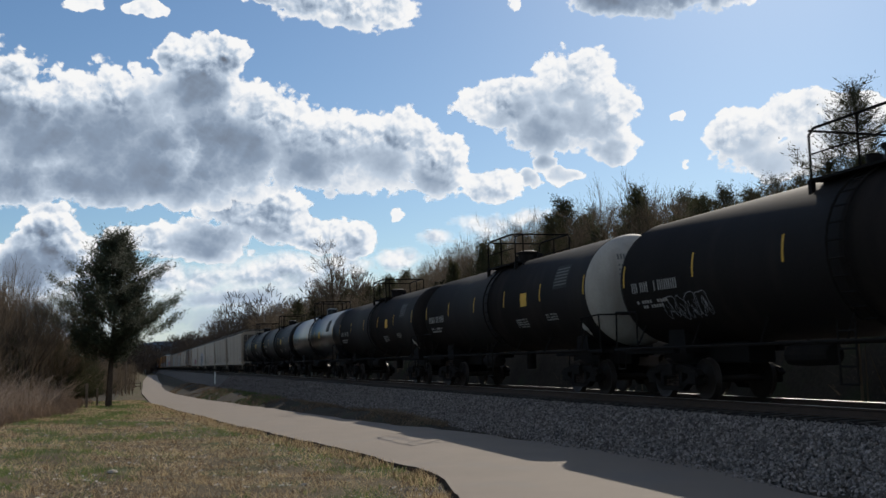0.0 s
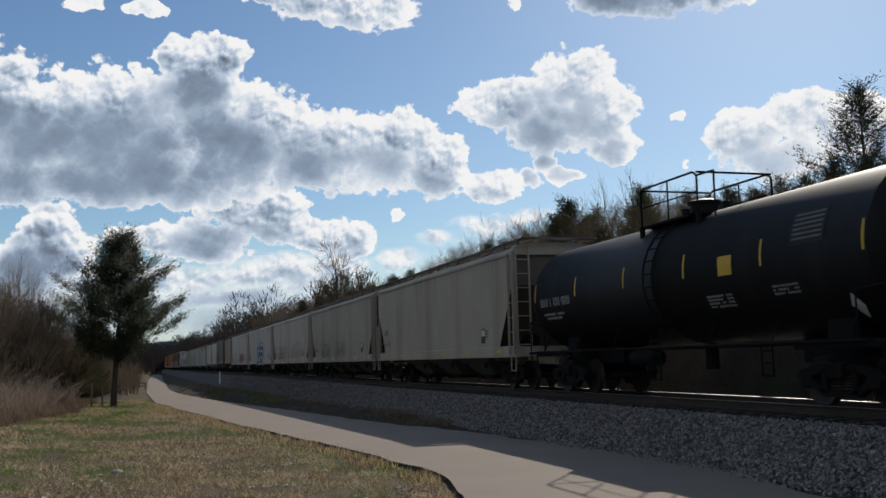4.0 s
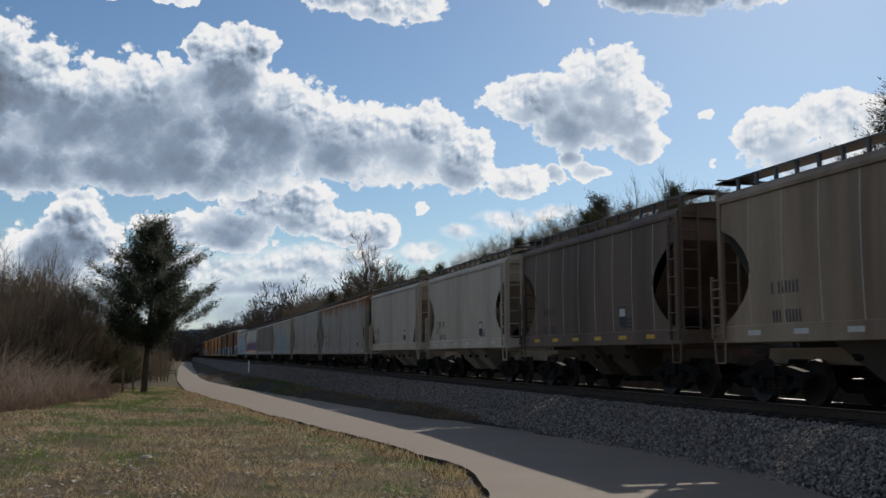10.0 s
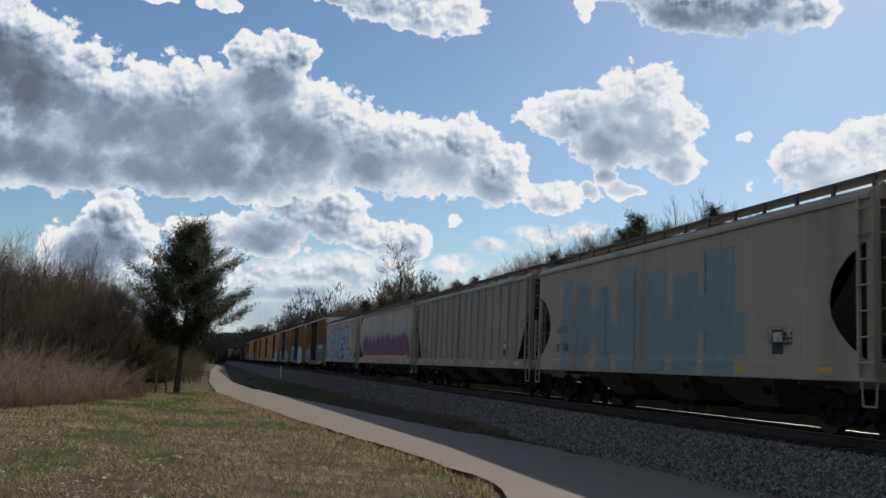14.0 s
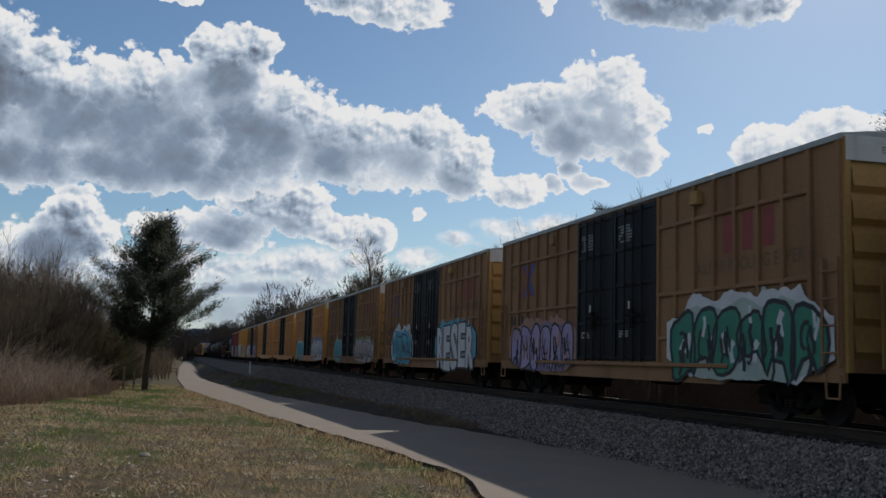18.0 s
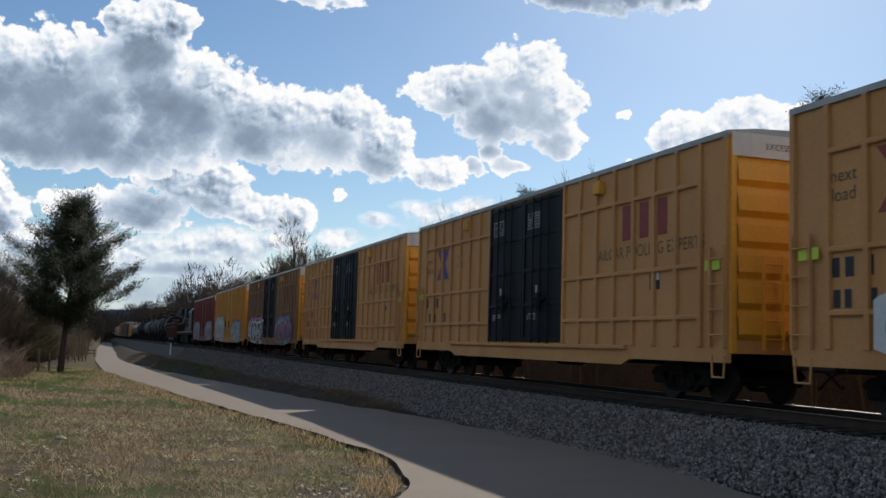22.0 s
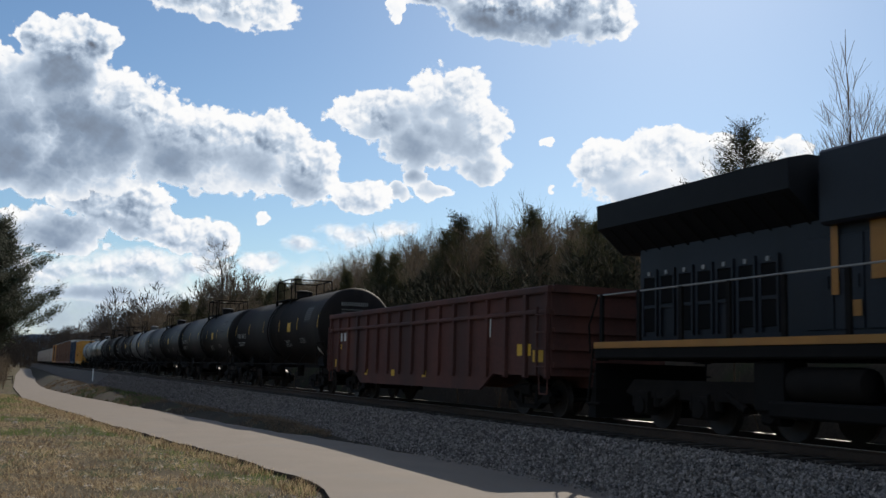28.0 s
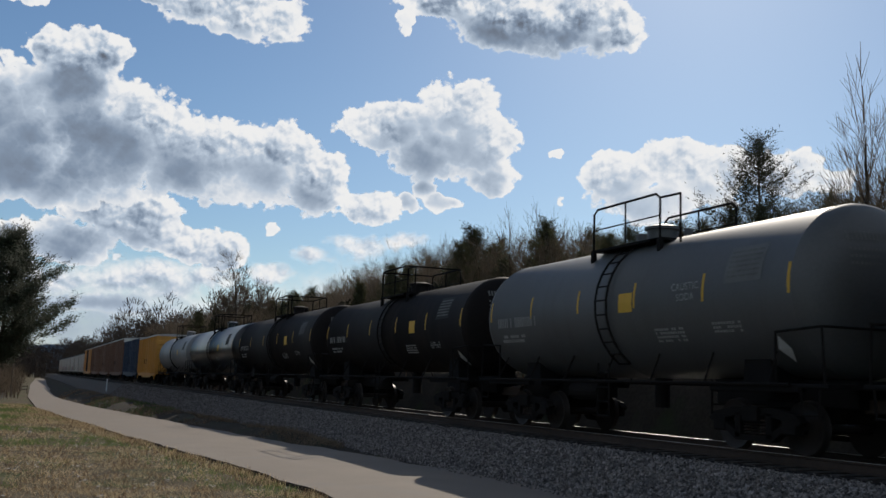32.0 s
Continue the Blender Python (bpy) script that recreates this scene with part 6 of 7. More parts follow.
def spray_of_needles(out, p, d, size, rng, n):
    """A clump of small scale-leaf sprays round a twig."""
    for i in range(n):
        q = p + d * rng.gauss(0.4, 1.1) * size + Vector((rng.gauss(0, 1), rng.gauss(0, 1), rng.gauss(0, 0.8))) * size * 0.5
        a = Vector((rng.uniform(-1, 1), rng.uniform(-1, 1), rng.uniform(-0.3, 1.0))).normalized()
        a = (a + d * 0.8).normalized()
        b = a.orthogonal().normalized() * size * rng.uniform(0.06, 0.12)
        l = size * rng.uniform(0.35, 0.75)
        o = len(out.v)
        out.v.extend((tuple(q - b), tuple(q + b), tuple(q + a * l)))
        out.f.append((o, o + 1, o + 2))


def cedar_meshes(seed, height, width, m, limbs=90, tufts=7, leaves=16, leaf=0.34, lean=0.0, bare=0.12, wide_at=0.5, point=1.05, inner=0.22, sweep=0.2, uneven=0.25, fan=0.28):
    """A red cedar: tapered trunk, upswept limbs that fork into tufts, a ragged crown with gaps and a pointed leader."""
    rng = random.Random(seed)
    s, cr = Shape(), Shape()
    k0 = height / 10.0

    def trunk_at(k):
        return Vector((lean * height * k + math.sin(k * 5 + seed) * 0.07, math.cos(k * 4 + seed) * 0.07, height * k))

    r0 = height * 0.021
    marks = (-0.02, 0.12, 0.3, 0.5, 0.75, 1.0)
    for i in range(5):
        s.tube(trunk_at(marks[i]), trunk_at(marks[i + 1]), r0 * (1 - 0.19 * i), 8, r0 * (1 - 0.19 * (i + 1)))
    lobes = [rng.uniform(0.75, 1.2) for i in range(9)]
    for i in range(limbs):
        k = bare + (0.985 - bare) * ((i + rng.random()) / limbs)
        ang = i * 2.4 + rng.uniform(-0.6, 0.6)
        if k > wide_at:
            shape = ((1 - k) / (1 - wide_at)) ** point
        else:
            shape = 1 - 0.6 * ((wide_at - k) / max(wide_at - bare, 0.05)) ** 2
        reach = width * 0.5 * (shape * rng.uniform(0.87 - uneven, 0.87 + uneven) * lobes[int(ang * 1.43) % 9] + 0.03)
        rise = sweep + 0.3 * k
        d = Vector((math.cos(ang), math.sin(ang), rise)).normalized()
        p0 = trunk_at(max(k - 0.04 - 0.05 * shape, 0.1))
        p1 = p0 + d * reach
        p2 = p1 + Vector((d.x * 0.4, d.y * 0.4, 0.8)).normalized() * reach * 0.16
        s.tube(p0, p1, 0.014 + 0.03 * (1 - k), 4, 0.012)
        s.tube(p1, p2, 0.012, 3, 0.006)
        n = max(3, int(tufts * (0.5 + shape)))
        for j in range(n):
            f = inner + (1.2 - inner) * (j + rng.random()) / n
            q = p0.lerp(p1, f) if f < 1 else p1.lerp(p2, (f - 1) * 5)
            side = Vector((-d.y, d.x, 0)) * rng.uniform(-1, 1) * reach * fan
            c = q + side + Vector((0, 0, rng.uniform(-0.05, 0.25) * k0))
            s.tube(q, c, 0.007, 3, 0.004)
            spray_of_needles(cr, c, (d + Vector((0, 0, 0.5))).normalized(), leaf * k0 * rng.uniform(0.8, 1.5), rng, leaves)
    for k in (0.9, 0.93, 0.955, 0.975, 0.995):
        spray_of_needles(cr, trunk_at(k), Vector((0, 0, 1)), leaf * k0 * (1.7 - 1.2 * k), rng, leaves // 2)
    return s.mesh("trunk", BARK), cr.mesh("crown", m)


def plant(name, meshes, label, category, group, x, y, scale=1.0, turn=0.0, z=None, crown="crown"):
    t = thing(name, label, category, group)
    part("trunk", meshes[0], BARK, t)
    part(crown, meshes[1], TWIG, t)
    t.location = (x, y, ground_z(x, y) if z is None else z)
    t.rotation_euler = (0, 0, turn)
    t.scale = (scale, scale, scale)
    return t


rng = random.Random(11)
hero = cedar_meshes(5, 11.2, 6.9, CEDAR, limbs=80, tufts=10, leaves=95, leaf=0.25, lean=0.035, bare=0.31, wide_at=0.5, point=0.92, inner=0.3, sweep=0.22, uneven=0.38, fan=0.34)
plant("cedar_tree", hero, "tall dark green red cedar standing beside the path", "tree", "", -1.45, 66.5, 1.0, 0.4)

CEDARS = [cedar_meshes(20 + i, 10.0, w, WOOD_CEDAR, limbs=105, tufts=8, leaves=52, leaf=0.19, bare=0.03, wide_at=0.25, point=1.0, inner=0.3) for i, w in enumerate((7.0, 6.0, 7.8, 5.4))]
BARES = [bare_tree_meshes(40 + i, 11.0, 0.15, 5, 0.62, 0.14) for i in range(4)] + [bare_tree_meshes(50 + i, 8.0, 0.06, 4, 0.5, 0.16, stems=4) for i in range(2)]
BIG_BARE = bare_tree_meshes(79, 15.0, 0.2, 6, 0.72, 0.10, trunk_part=0.22, thin=0.012)


def cedar(x, y, h, group="wood beyond the track", label="dark green cedar in the wood beyond the track"):
    return plant("cedar_tree", rng.choice(CEDARS), label, "tree", group, x, y, h / 10.0, rng.uniform(0, 6.3))


def bare(x, y, h, group="wood beyond the track", label="leafless brown tree in the wood beyond the track", which=None):
    m = BARES[rng.randrange(6) if which is None else which]
    return plant("bare_tree", m, label, "tree", group, x, y, h / (11.0 if which is None or which < 4 else 8.0), rng.uniform(0, 6.3), crown="crown")


def by_view(az, dist):
    return dist * math.sin(radians(az)), dist * math.cos(radians(az))


# landmark trees beyond the track, by bearing and distance
TALL = bare_tree_meshes(81, 15.0, 0.24, 5, 0.5, 0.13, trunk_part=0.30, thin=0.009)
for az, dist, h, kind in ((40.5, 47, 12.8, 2), (42.4, 50, 9.8, 0), (38.9, 47, 9.6, 2), (37.4, 50, 9.4, 0), (36.2, 52, 9.7, 2), (44.2, 46, 9.8, 2), (45.3, 45, 9.2, 0), (41.6, 44, 8.8, 2), (34.9, 56, 9.6, 0), (24.4, 75, 12.9, 0), (23.4, 80, 11.6, 2),
                          (25.6, 78, 11.9, 0), (14.0, 120, 11.4, 0), (13.0, 130, 10.9, 1), (46.9, 43, 14.6, "b"), (45.9, 46, 12.4, "b"), (49.0, 42, 15.0, "b"), (48.0, 44, 14.0, "b"), (27.6, 66, 12.7, "b"), (29.4, 66, 13.2, "b"),
                          (28.5, 64, 12.2, "b"), (31.0, 66, 11.4, "b"), (21.0, 90, 12.7, "b"), (19.5, 95, 12.2, "b"), (33.4, 60, 10.6, 2), (31.9, 62, 10.4, 0), (47.5, 50, 11.0, 2), (50.5, 48, 11.5, 0)):
    x, y = by_view(az, dist)
    if kind == "b":
        plant("bare_tree", TALL, "tall slender leafless tree in the wood beyond the track", "tree", "wood beyond the track", x, y, (h - 1.7) / 15.0, rng.uniform(0, 6.3))
    else:
        plant("cedar_tree", CEDARS[kind], "broad dark green cedar in the wood beyond the track", "tree", "wood beyond the track", x, y, (h - 1.8) / 10.0, rng.uniform(0, 6.3))
x, y = by_view(10.9, 118)
plant("bare_tree", BIG_BARE, "wide leafless tree standing above the wood", "tree", "wood beyond the track", x, y, 0.97, 1.0)
# the wood itself, thick beyond the added bank; the tops rise towards the near end
SKYLINE = ((0, 2.2), (8, 3.6), (14, 5.0), (19, 7.2), (22, 8.7), (28.6, 10.0), (32, 9.6), (36, 10.2), (44, 11.6), (55, 14.0), (75, 16.0))


def tree_height(x, y):
    az = math.degrees(math.atan2(x, y))
    el = curve_through(SKYLINE, az)
    return min(max(1.95 + math.hypot(x, y) * math.tan(radians(el)) - ground_z(x, y), 6.0), 15.0)


for i in range(270):
    y = 14 + 215 * (i / 270) ** 1.15 + rng.uniform(-2, 2)
    x = (rng.uniform(24, 30), rng.uniform(28, 36), rng.uniform(34, 48))[i % 3]
    h = tree_height(x, y) * rng.uniform(0.76, 1.0)
    if rng.random() < (0.34 if y < 85 else 0.2):
        cedar(x, y, h * 0.97)
    else:
        bare(x, y, h * 1.05)

def far_wood(name, label, spots, seed, sprigs=110, fine=1.0, m=THICKET):
    """Distant wooded slopes: joined stems and fine upswept twigs, too far to tell apart."""
    r = random.Random(seed)
    s = Shape()
    for x, y, h in spots:
        z = ground_z(x, y)
        s.tube((x, y, z), (x + r.uniform(-0.5, 0.5), y, z + h * 0.7), 0.012 * h, 3, 0.004 * h)
        for k in range(sprigs):
            a, e, u = r.uniform(0, 6.3), r.random() ** 0.6, r.random() ** 0.8
            wide = h * 0.27 * math.sin(0.35 + u * 2.5)
            ca, sa = math.cos(a), math.sin(a)
            p = Vector((x + ca * wide * e, y + sa * wide * e, z + h * (0.05 + 0.85 * u)))
            q = Vector((ca * e * 0.6 + r.uniform(-0.5, 0.5), sa * e * 0.6 + r.uniform(-0.5, 0.5), r.uniform(0.3, 1.3))).normalized() * h * r.uniform(0.03, 0.10)
            b = q.orthogonal().normalized() * h * 0.0019 * fine * r.uniform(0.7, 1.6)
            o = len(s.v)
            s.v.extend((tuple(p - b), tuple(p + b), tuple(p + q + b * 0.4), tuple(p + q - b * 0.4)))
            s.f.append((o, o + 1, o + 2, o + 3))
    return solid(name, s, m, label, "woods", kind="stuff")


spots = []
for i in range(900):
    y = 190 + 600 * rng.random() ** 1.3
    x = rng.uniform(20, 95) + max(0, (y - 300) * 0.02)
    spots.append((x, y, rng.uniform(11, 17)))
far_wood("far_woods", "bare woods closing the view along the track", spots, 1, 150, 3.0, FARWOOD)
spots = []
for i in range(800):
    y = 170 + 480 * rng.random()
    x = rng.uniform(-70, -4.0 + (y - 230) * 0.02)
    spots.append((x, y, rng.uniform(0.7, 1.05) * (3 + y * 0.03)))
for i in range(220):
    y = 330 + 150 * rng.random()
    spots.append((rng.uniform(-34, 26), y + 130, rng.uniform(12, 17)))
far_wood("far_woods", "bare woods beyond the bend of the path", spots, 2, 120, 3.8, FARWOOD)
spots = [(rng.uniform(17, 30), rng.uniform(10, 200), rng.uniform(1.5, 4.2)) for i in range(600)]
far_wood("brush", "tangled dry undergrowth beyond the track", spots, 3, 110, 1.2)
spots = [(x, y, tree_height(x, y) * rng.uniform(0.55, 1.0)) for x, y in ((rng.uniform(26, 60), 15 + 200 * rng.random()) for i in range(1100))]
far_wood("thicket", "dense bare undergrowth of the wood beyond the track", spots, 6, 170, 1.15)

# hedge run along the whole bank and made dense to block the sun
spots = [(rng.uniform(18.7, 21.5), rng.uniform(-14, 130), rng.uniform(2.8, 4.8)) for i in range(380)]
far_wood("hedge", "dark overgrown hedge, lengthened and thickened to shade the added bank", spots, 9, 250, 5.0, HEDGE)

# distant ridge
rd = Shape()
xs = steps((-900, 1100, 50))
rd.v = [(x, 2600, -5) for x in xs] + [(x, 2750, 62 + 30 * noise.noise((x * 0.0022, 0, 3)) + 8 * noise.noise((x * 0.01, 0, 5))) for x in xs] + [(x, 3400, -5) for x in xs]
n = len(xs)
rd.f = [(j * n + i, j * n + i + 1, (j + 1) * n + i + 1, (j + 1) * n + i) for j in range(2) for i in range(n - 1)]
solid("distant_hills", rd, mat("hazy_hills", (0.10, 0.15, 0.20), 1.0, vary=0.1, scale=0.01, fine=0.05), "hazy blue wooded hills on the horizon", "hills", kind="structure")

# ---- the thicket on the left ----
wd = Shape()
r = random.Random(8)


def stalk(out, x, y, h, z):
    a, lean = r.uniform(0, 6.3), r.uniform(0, 0.7)
    p = Vector((x, y, z - 0.05))
    for k in range(2):
        q = p + Vector((math.cos(a) * lean * h * 0.5, math.sin(a) * lean * h * 0.5, h * 0.5 * (1 - lean * 0.3 * k)))
        b = Vector((math.sin(a + 1.57 + r.uniform(-1, 1)), math.cos(a), 0)).normalized() * (0.012 if k == 0 else 0.007)
        o = len(out.v)
        out.v.extend((tuple(p - b), tuple(p + b), tuple(q + b * 0.7), tuple(q - b * 0.7)))
        out.f.append((o, o + 1, o + 2, o + 3))
        if k == 0:
            for j in range(3):
                t = p.lerp(q, r.uniform(0.4, 1))
                e = t + Vector((r.uniform(-0.35, 0.35), r.uniform(-0.35, 0.35), r.uniform(0.1, 0.5))) * h * 0.35
                c = Vector((0.006, 0.004, 0))
                o = len(out.v)
                out.v.extend((tuple(t - c), tuple(t + c), tuple(e)))
                out.f.append((o, o + 1, o + 2))
        p, lean = q, lean * 1.6


def thicket_front(y):
    return -3.6 - max(0, 52 - y) * 0.085 - max(0, 40 - y) * 0.12


for i in range(30000):
    y = 30 + 48 * r.random()
    front = thicket_front(y) - 1.2 * noise.noise((y * 0.5, 7, 1))
    x = front - 10.5 * r.random() ** 1.5
    if y < 34 and r.random() < 0.5:
        continue
    tall = 0.75 + 0.55 * noise.noise((x * 0.6, y * 0.6, 11)) + 0.35 * noise.noise((x * 2.1, y * 2.1, 12))
    edge = smooth_step(0, 2.2, front - x)
    stalk(wd, x, y, max(r.uniform(0.35, 0.9) + edge * r.uniform(0.1, 1.2), 0.3) * tall, ground_z(x, y))
solid("dead_weeds", wd, WEED, "tall tangled dead weeds at the edge of the grass", "weeds", kind="stuff")


def cane(out, x, y, h):
    """A long arching bramble cane with short side twigs."""
    a, p = r.uniform(0, 6.3), Vector((x, y, ground_z(x, y) - 0.05))
    d = Vector((math.cos(a) * 0.25, math.sin(a) * 0.25, 1)).normalized()
    droop = Vector((math.cos(a), math.sin(a), -0.5)) * r.uniform(0.12, 0.45)
    n = 5
    for k in range(n):
        q = p + d * h / n
        b = d.cross(Vector((r.uniform(-1, 1), r.uniform(-1, 1), 0.1))).normalized() * 0.012 * (1 - 0.14 * k)
        o = len(out.v)
        out.v.extend((tuple(p - b), tuple(p + b), tuple(q + b * 0.8), tuple(q - b * 0.8)))
        out.f.append((o, o + 1, o + 2, o + 3))
        for j in range(3):
            t = p.lerp(q, r.random())
            e = t + (d * 0.5 + Vector((r.uniform(-1, 1), r.uniform(-1, 1), r.uniform(-0.2, 0.7)))) * h * r.uniform(0.06, 0.16)
            c = b * 0.55
            o = len(out.v)
            out.v.extend((tuple(t - c), tuple(t + c), tuple(e)))
            out.f.append((o, o + 1, o + 2))
        p, d = q, (d + droop * 0.6).normalized()


cn = Shape()
for i in range(5200):
    y = 34 + 46 * r.random()
    x = thicket_front(y) - 0.5 - 11 * r.random() ** 1.3
    if noise.noise((x * 0.45, y * 0.45, 21)) < -0.12:
        continue
    cane(cn, x, y, r.uniform(1.2, 2.4) + 1.9 * smooth_step(0.5, 5, thicket_front(y) - x) * r.random())
solid("bramble_canes", cn, CANE, "tangled grey-brown bramble canes behind the weeds", "brambles", kind="stuff")
LEFT_LINE = ((-25, 9.0), (-12, 7.6), (-8, 7.2), (-5, 6.3), (-3, 4.2), (0, 2.4), (10, 2.0))


def left_height(x, y):
    el = curve_through(LEFT_LINE, math.degrees(math.atan2(x, y)))
    return max(1.95 + math.hypot(x, y) * math.tan(radians(el)) - ground_z(x, y), 2.5)


for i in range(96):
    y = rng.uniform(46, 120)
    x = thicket_front(y) - rng.uniform(2.0, 20)
    bare(x, y, min(left_height(x, y), 12) * rng.uniform(0.7, 1.0), "left thicket", "leafless shrubby tree in the thicket", rng.choice((0, 1, 2, 3, 4, 5)))
for az, dist, h, k in ((-7.8, 58, 7.4, 2), (-8.6, 60, 7.0, 4), (-5.2, 66, 8.3, 1), (-5.9, 68, 7.6, 5), (-11.3, 44, 7.6, 3), (-4.3, 72, 6.6, 4), (-9.6, 62, 6.0, 5), (-3.4, 75, 5.6, 5)):
    x, y = by_view(az, dist)
    bare(x, y, h, "left thicket", "leafless tree rising from the thicket", k)
for az, dist, h in ((-6.1, 64, 4.4), (-7.0, 66, 3.8), (-3.0, 74, 5.0), (-3.9, 74, 4.6), (-2.4, 80, 4.2), (-9.2, 66, 4.0), (-5.0, 74, 4.4)):
    x, y = by_view(az, dist)
    cedar(x, y, h, "left thicket", "young cedar among the bare shrubs")
spots = [(x, y, min(left_height(x, y), 11) * rng.uniform(0.25, 0.68)) for x, y in ((rng.uniform(-36, -4.8), 48 + 72 * rng.random()) for i in range(620))]
spots += [(left_x(y) - rng.uniform(3.5, 22), y, rng.uniform(2.2, 6.0)) for y in (rng.uniform(88, 175) for i in range(260))]
spots += [(left_x(y) - rng.uniform(1.0, 6.5), y, rng.uniform(1.6, 4.4)) for y in (rng.uniform(104, 190) for i in range(220))]
far_wood("thicket", "dense bare undergrowth behind the weeds", spots, 4, 130, 1.05)

# ---- grass blades and litter near the camera ----
r = random.Random(9)


def blade(out, x, y, h, w, z, sway):
    a = r.uniform(0, 6.3)
    bx, by = math.cos(a) * w, math.sin(a) * w
    tx, ty = r.uniform(-1, 1) * h * sway, r.uniform(-1, 1) * h * sway
    o = len(out.v)
    out.v.extend(((x - bx, y - by, z), (x + bx, y + by, z), (x + tx, y + ty, z + h)))
    out.f.append((o, o + 1, o + 2))


straw, green, brown, flakes = Shape(), Shape(), Shape(), Shape()
for i in range(170000):
    y = 5.5 + 44 * r.random() ** 1.7
    x = left_x(y) - 0.14 - (y * 0.42 + 5) * r.random()
    kind = noise.noise((x * 0.30, y * 0.22, 1)) + 0.6 * noise.noise((x * 1.1, y * 0.9, 2)) + 0.9 * smooth_step(4, 0, abs(y - 40 + x * 0.6)) * (x < 1.5)
    clump = noise.noise((x * 1.6, y * 1.6, 4))
    if clump < -0.1 and r.random() < 0.75:
        continue
    z, w = ground_z(x, y) - 0.005, 0.002 + 0.00025 * y
    u = r.random()
    if kind + 0.5 * (u - 0.5) > 0.16:
        blade(green, x, y, r.uniform(0.025, 0.09) * (1.2 + clump), w, z, 1.0)
    elif u < 0.72:
        blade(straw, x, y, r.uniform(0.015, 0.085) * (1.3 + clump), w, z, 1.6)
    else:
        blade(brown, x, y, r.uniform(0.03, 0.14) * (1.1 + clump), w, z, 0.8)
for i in range(22000):
    y = 44 + 40 * r.random()
    x = left_x(y) - 0.2 - 7.5 * r.random()
    u = r.random()
    blade(green if noise.noise((x * 0.4, y * 0.2, 1)) + 0.4 * u > 0.2 else straw if u < 0.6 else brown, x, y, r.uniform(0.05, 0.16), 0.014, ground_z(x, y) - 0.01, 0.9)
for i in range(8000):
    y = 6 + 38 * r.random() ** 1.6
    x = left_x(y) - 0.05 - (y * 0.4 + 4) * r.random()
    if noise.noise((x * 0.5, y * 0.45, 8)) < 0.02:
        continue
    z, a, l = ground_z(x, y) + 0.012, r.uniform(0, 6.3), r.uniform(0.02, 0.07)
    u, v = Vector((math.cos(a), math.sin(a), r.uniform(-0.3, 0.3))) * l, Vector((-math.sin(a), math.cos(a), r.uniform(-0.4, 0.4))) * l * r.uniform(0.2, 0.6)
    c = Vector((x, y, z))
    o = len(flakes.v)
    flakes.v.extend((tuple(c - u), tuple(c + v), tuple(c + u), tuple(c - v)))
    flakes.f.append((o, o + 1, o + 2, o + 3))
for i in range(11000):
    y = 11 + 62 * r.random() ** 1.5
    x = left_x(y) - 0.16 - 0.6 * r.random() ** 1.5
    if noise.noise((y * 0.7, 3, 3)) > -0.05:
        blade(straw if r.random() < 0.6 else brown, x, y, r.uniform(0.05, 0.2), 0.003 + 0.0003 * y, ground_z(x, y), 0.6)
# taller dead stalks and dark tufts standing out of the turf
for i in range(5200):
    y = 7 + 42 * r.random() ** 1.5
    x = left_x(y) - 0.3 - (y * 0.42 + 4) * r.random()
    if noise.noise((x * 0.8, y * 0.6, 31)) < -0.05:
        continue
    blade(straw if r.random() < 0.55 else brown, x, y, r.uniform(0.12, 0.34), 0.0018 + 0.00016 * y, ground_z(x, y) - 0.01, 0.7)
solid("dry_grass", straw, STRAW, "short straw-coloured dry grass", "grass", kind="stuff")
solid("green_grass", green, GREEN, "patches of short green grass", "grass", kind="stuff")
solid("dead_stems", brown, UMBER, "brown dead stems among the grass", "grass", kind="stuff")
solid("leaf_litter", flakes, LITTER, "pale dead leaves and chips scattered on the grass", "litter", kind="stuff")

# washed gravel at the bend of the path
gr = Shape()
for i in range(2600):
    y = 8.5 + 7.0 * r.random()
    x = left_x(y) - 0.1 - 1.5 * r.random() ** 1.6
    if noise.noise((x * 1.2, y * 0.8, 12)) < -0.15:
        continue
    s0, z, a = r.uniform(0.008, 0.03), ground_z(x, y), r.uniform(0, 6.3)
    o = len(gr.v)
    gr.v.extend(((x + math.cos(a) * s0, y + math.sin(a) * s0, z), (x - math.sin(a) * s0, y + math.cos(a) * s0 * 0.8, z), (x - math.cos(a) * s0 * 0.9, y - math.sin(a) * s0, z), (x + math.sin(a) * s0, y - math.cos(a) * s0 * 0.8, z), (x, y, z + s0 * 0.8)))
    gr.f.extend(((o, o + 1, o + 4), (o + 1, o + 2, o + 4), (o + 2, o + 3, o + 4), (o + 3, o, o + 4)))
solid("gravel", gr, STONE, "loose grey gravel washed beside the path", "gravel", kind="stuff")

# dead brown growth on the bank beside the path
bank = Shape()
for i in range(26000):
    y = 24 + 110 * r.random() ** 1.3
    x0 = max(right_x(y) + 0.05, 0)
    x = x0 + (9.7 - x0) * r.random()
    if noise.noise((x * 0.5, y * 0.16, 16)) + 0.5 * noise.noise((x * 2, y * 0.7, 3)) < 0.0:
        continue
    blade(bank, x, y, r.uniform(0.04, 0.2), 0.006 + 0.0002 * y, ground_z(x, y), 1.3)
solid("bank_weeds", bank, BANKWEED, "low grey-brown dead weeds on the bank beside the path", "weeds", kind="stuff")

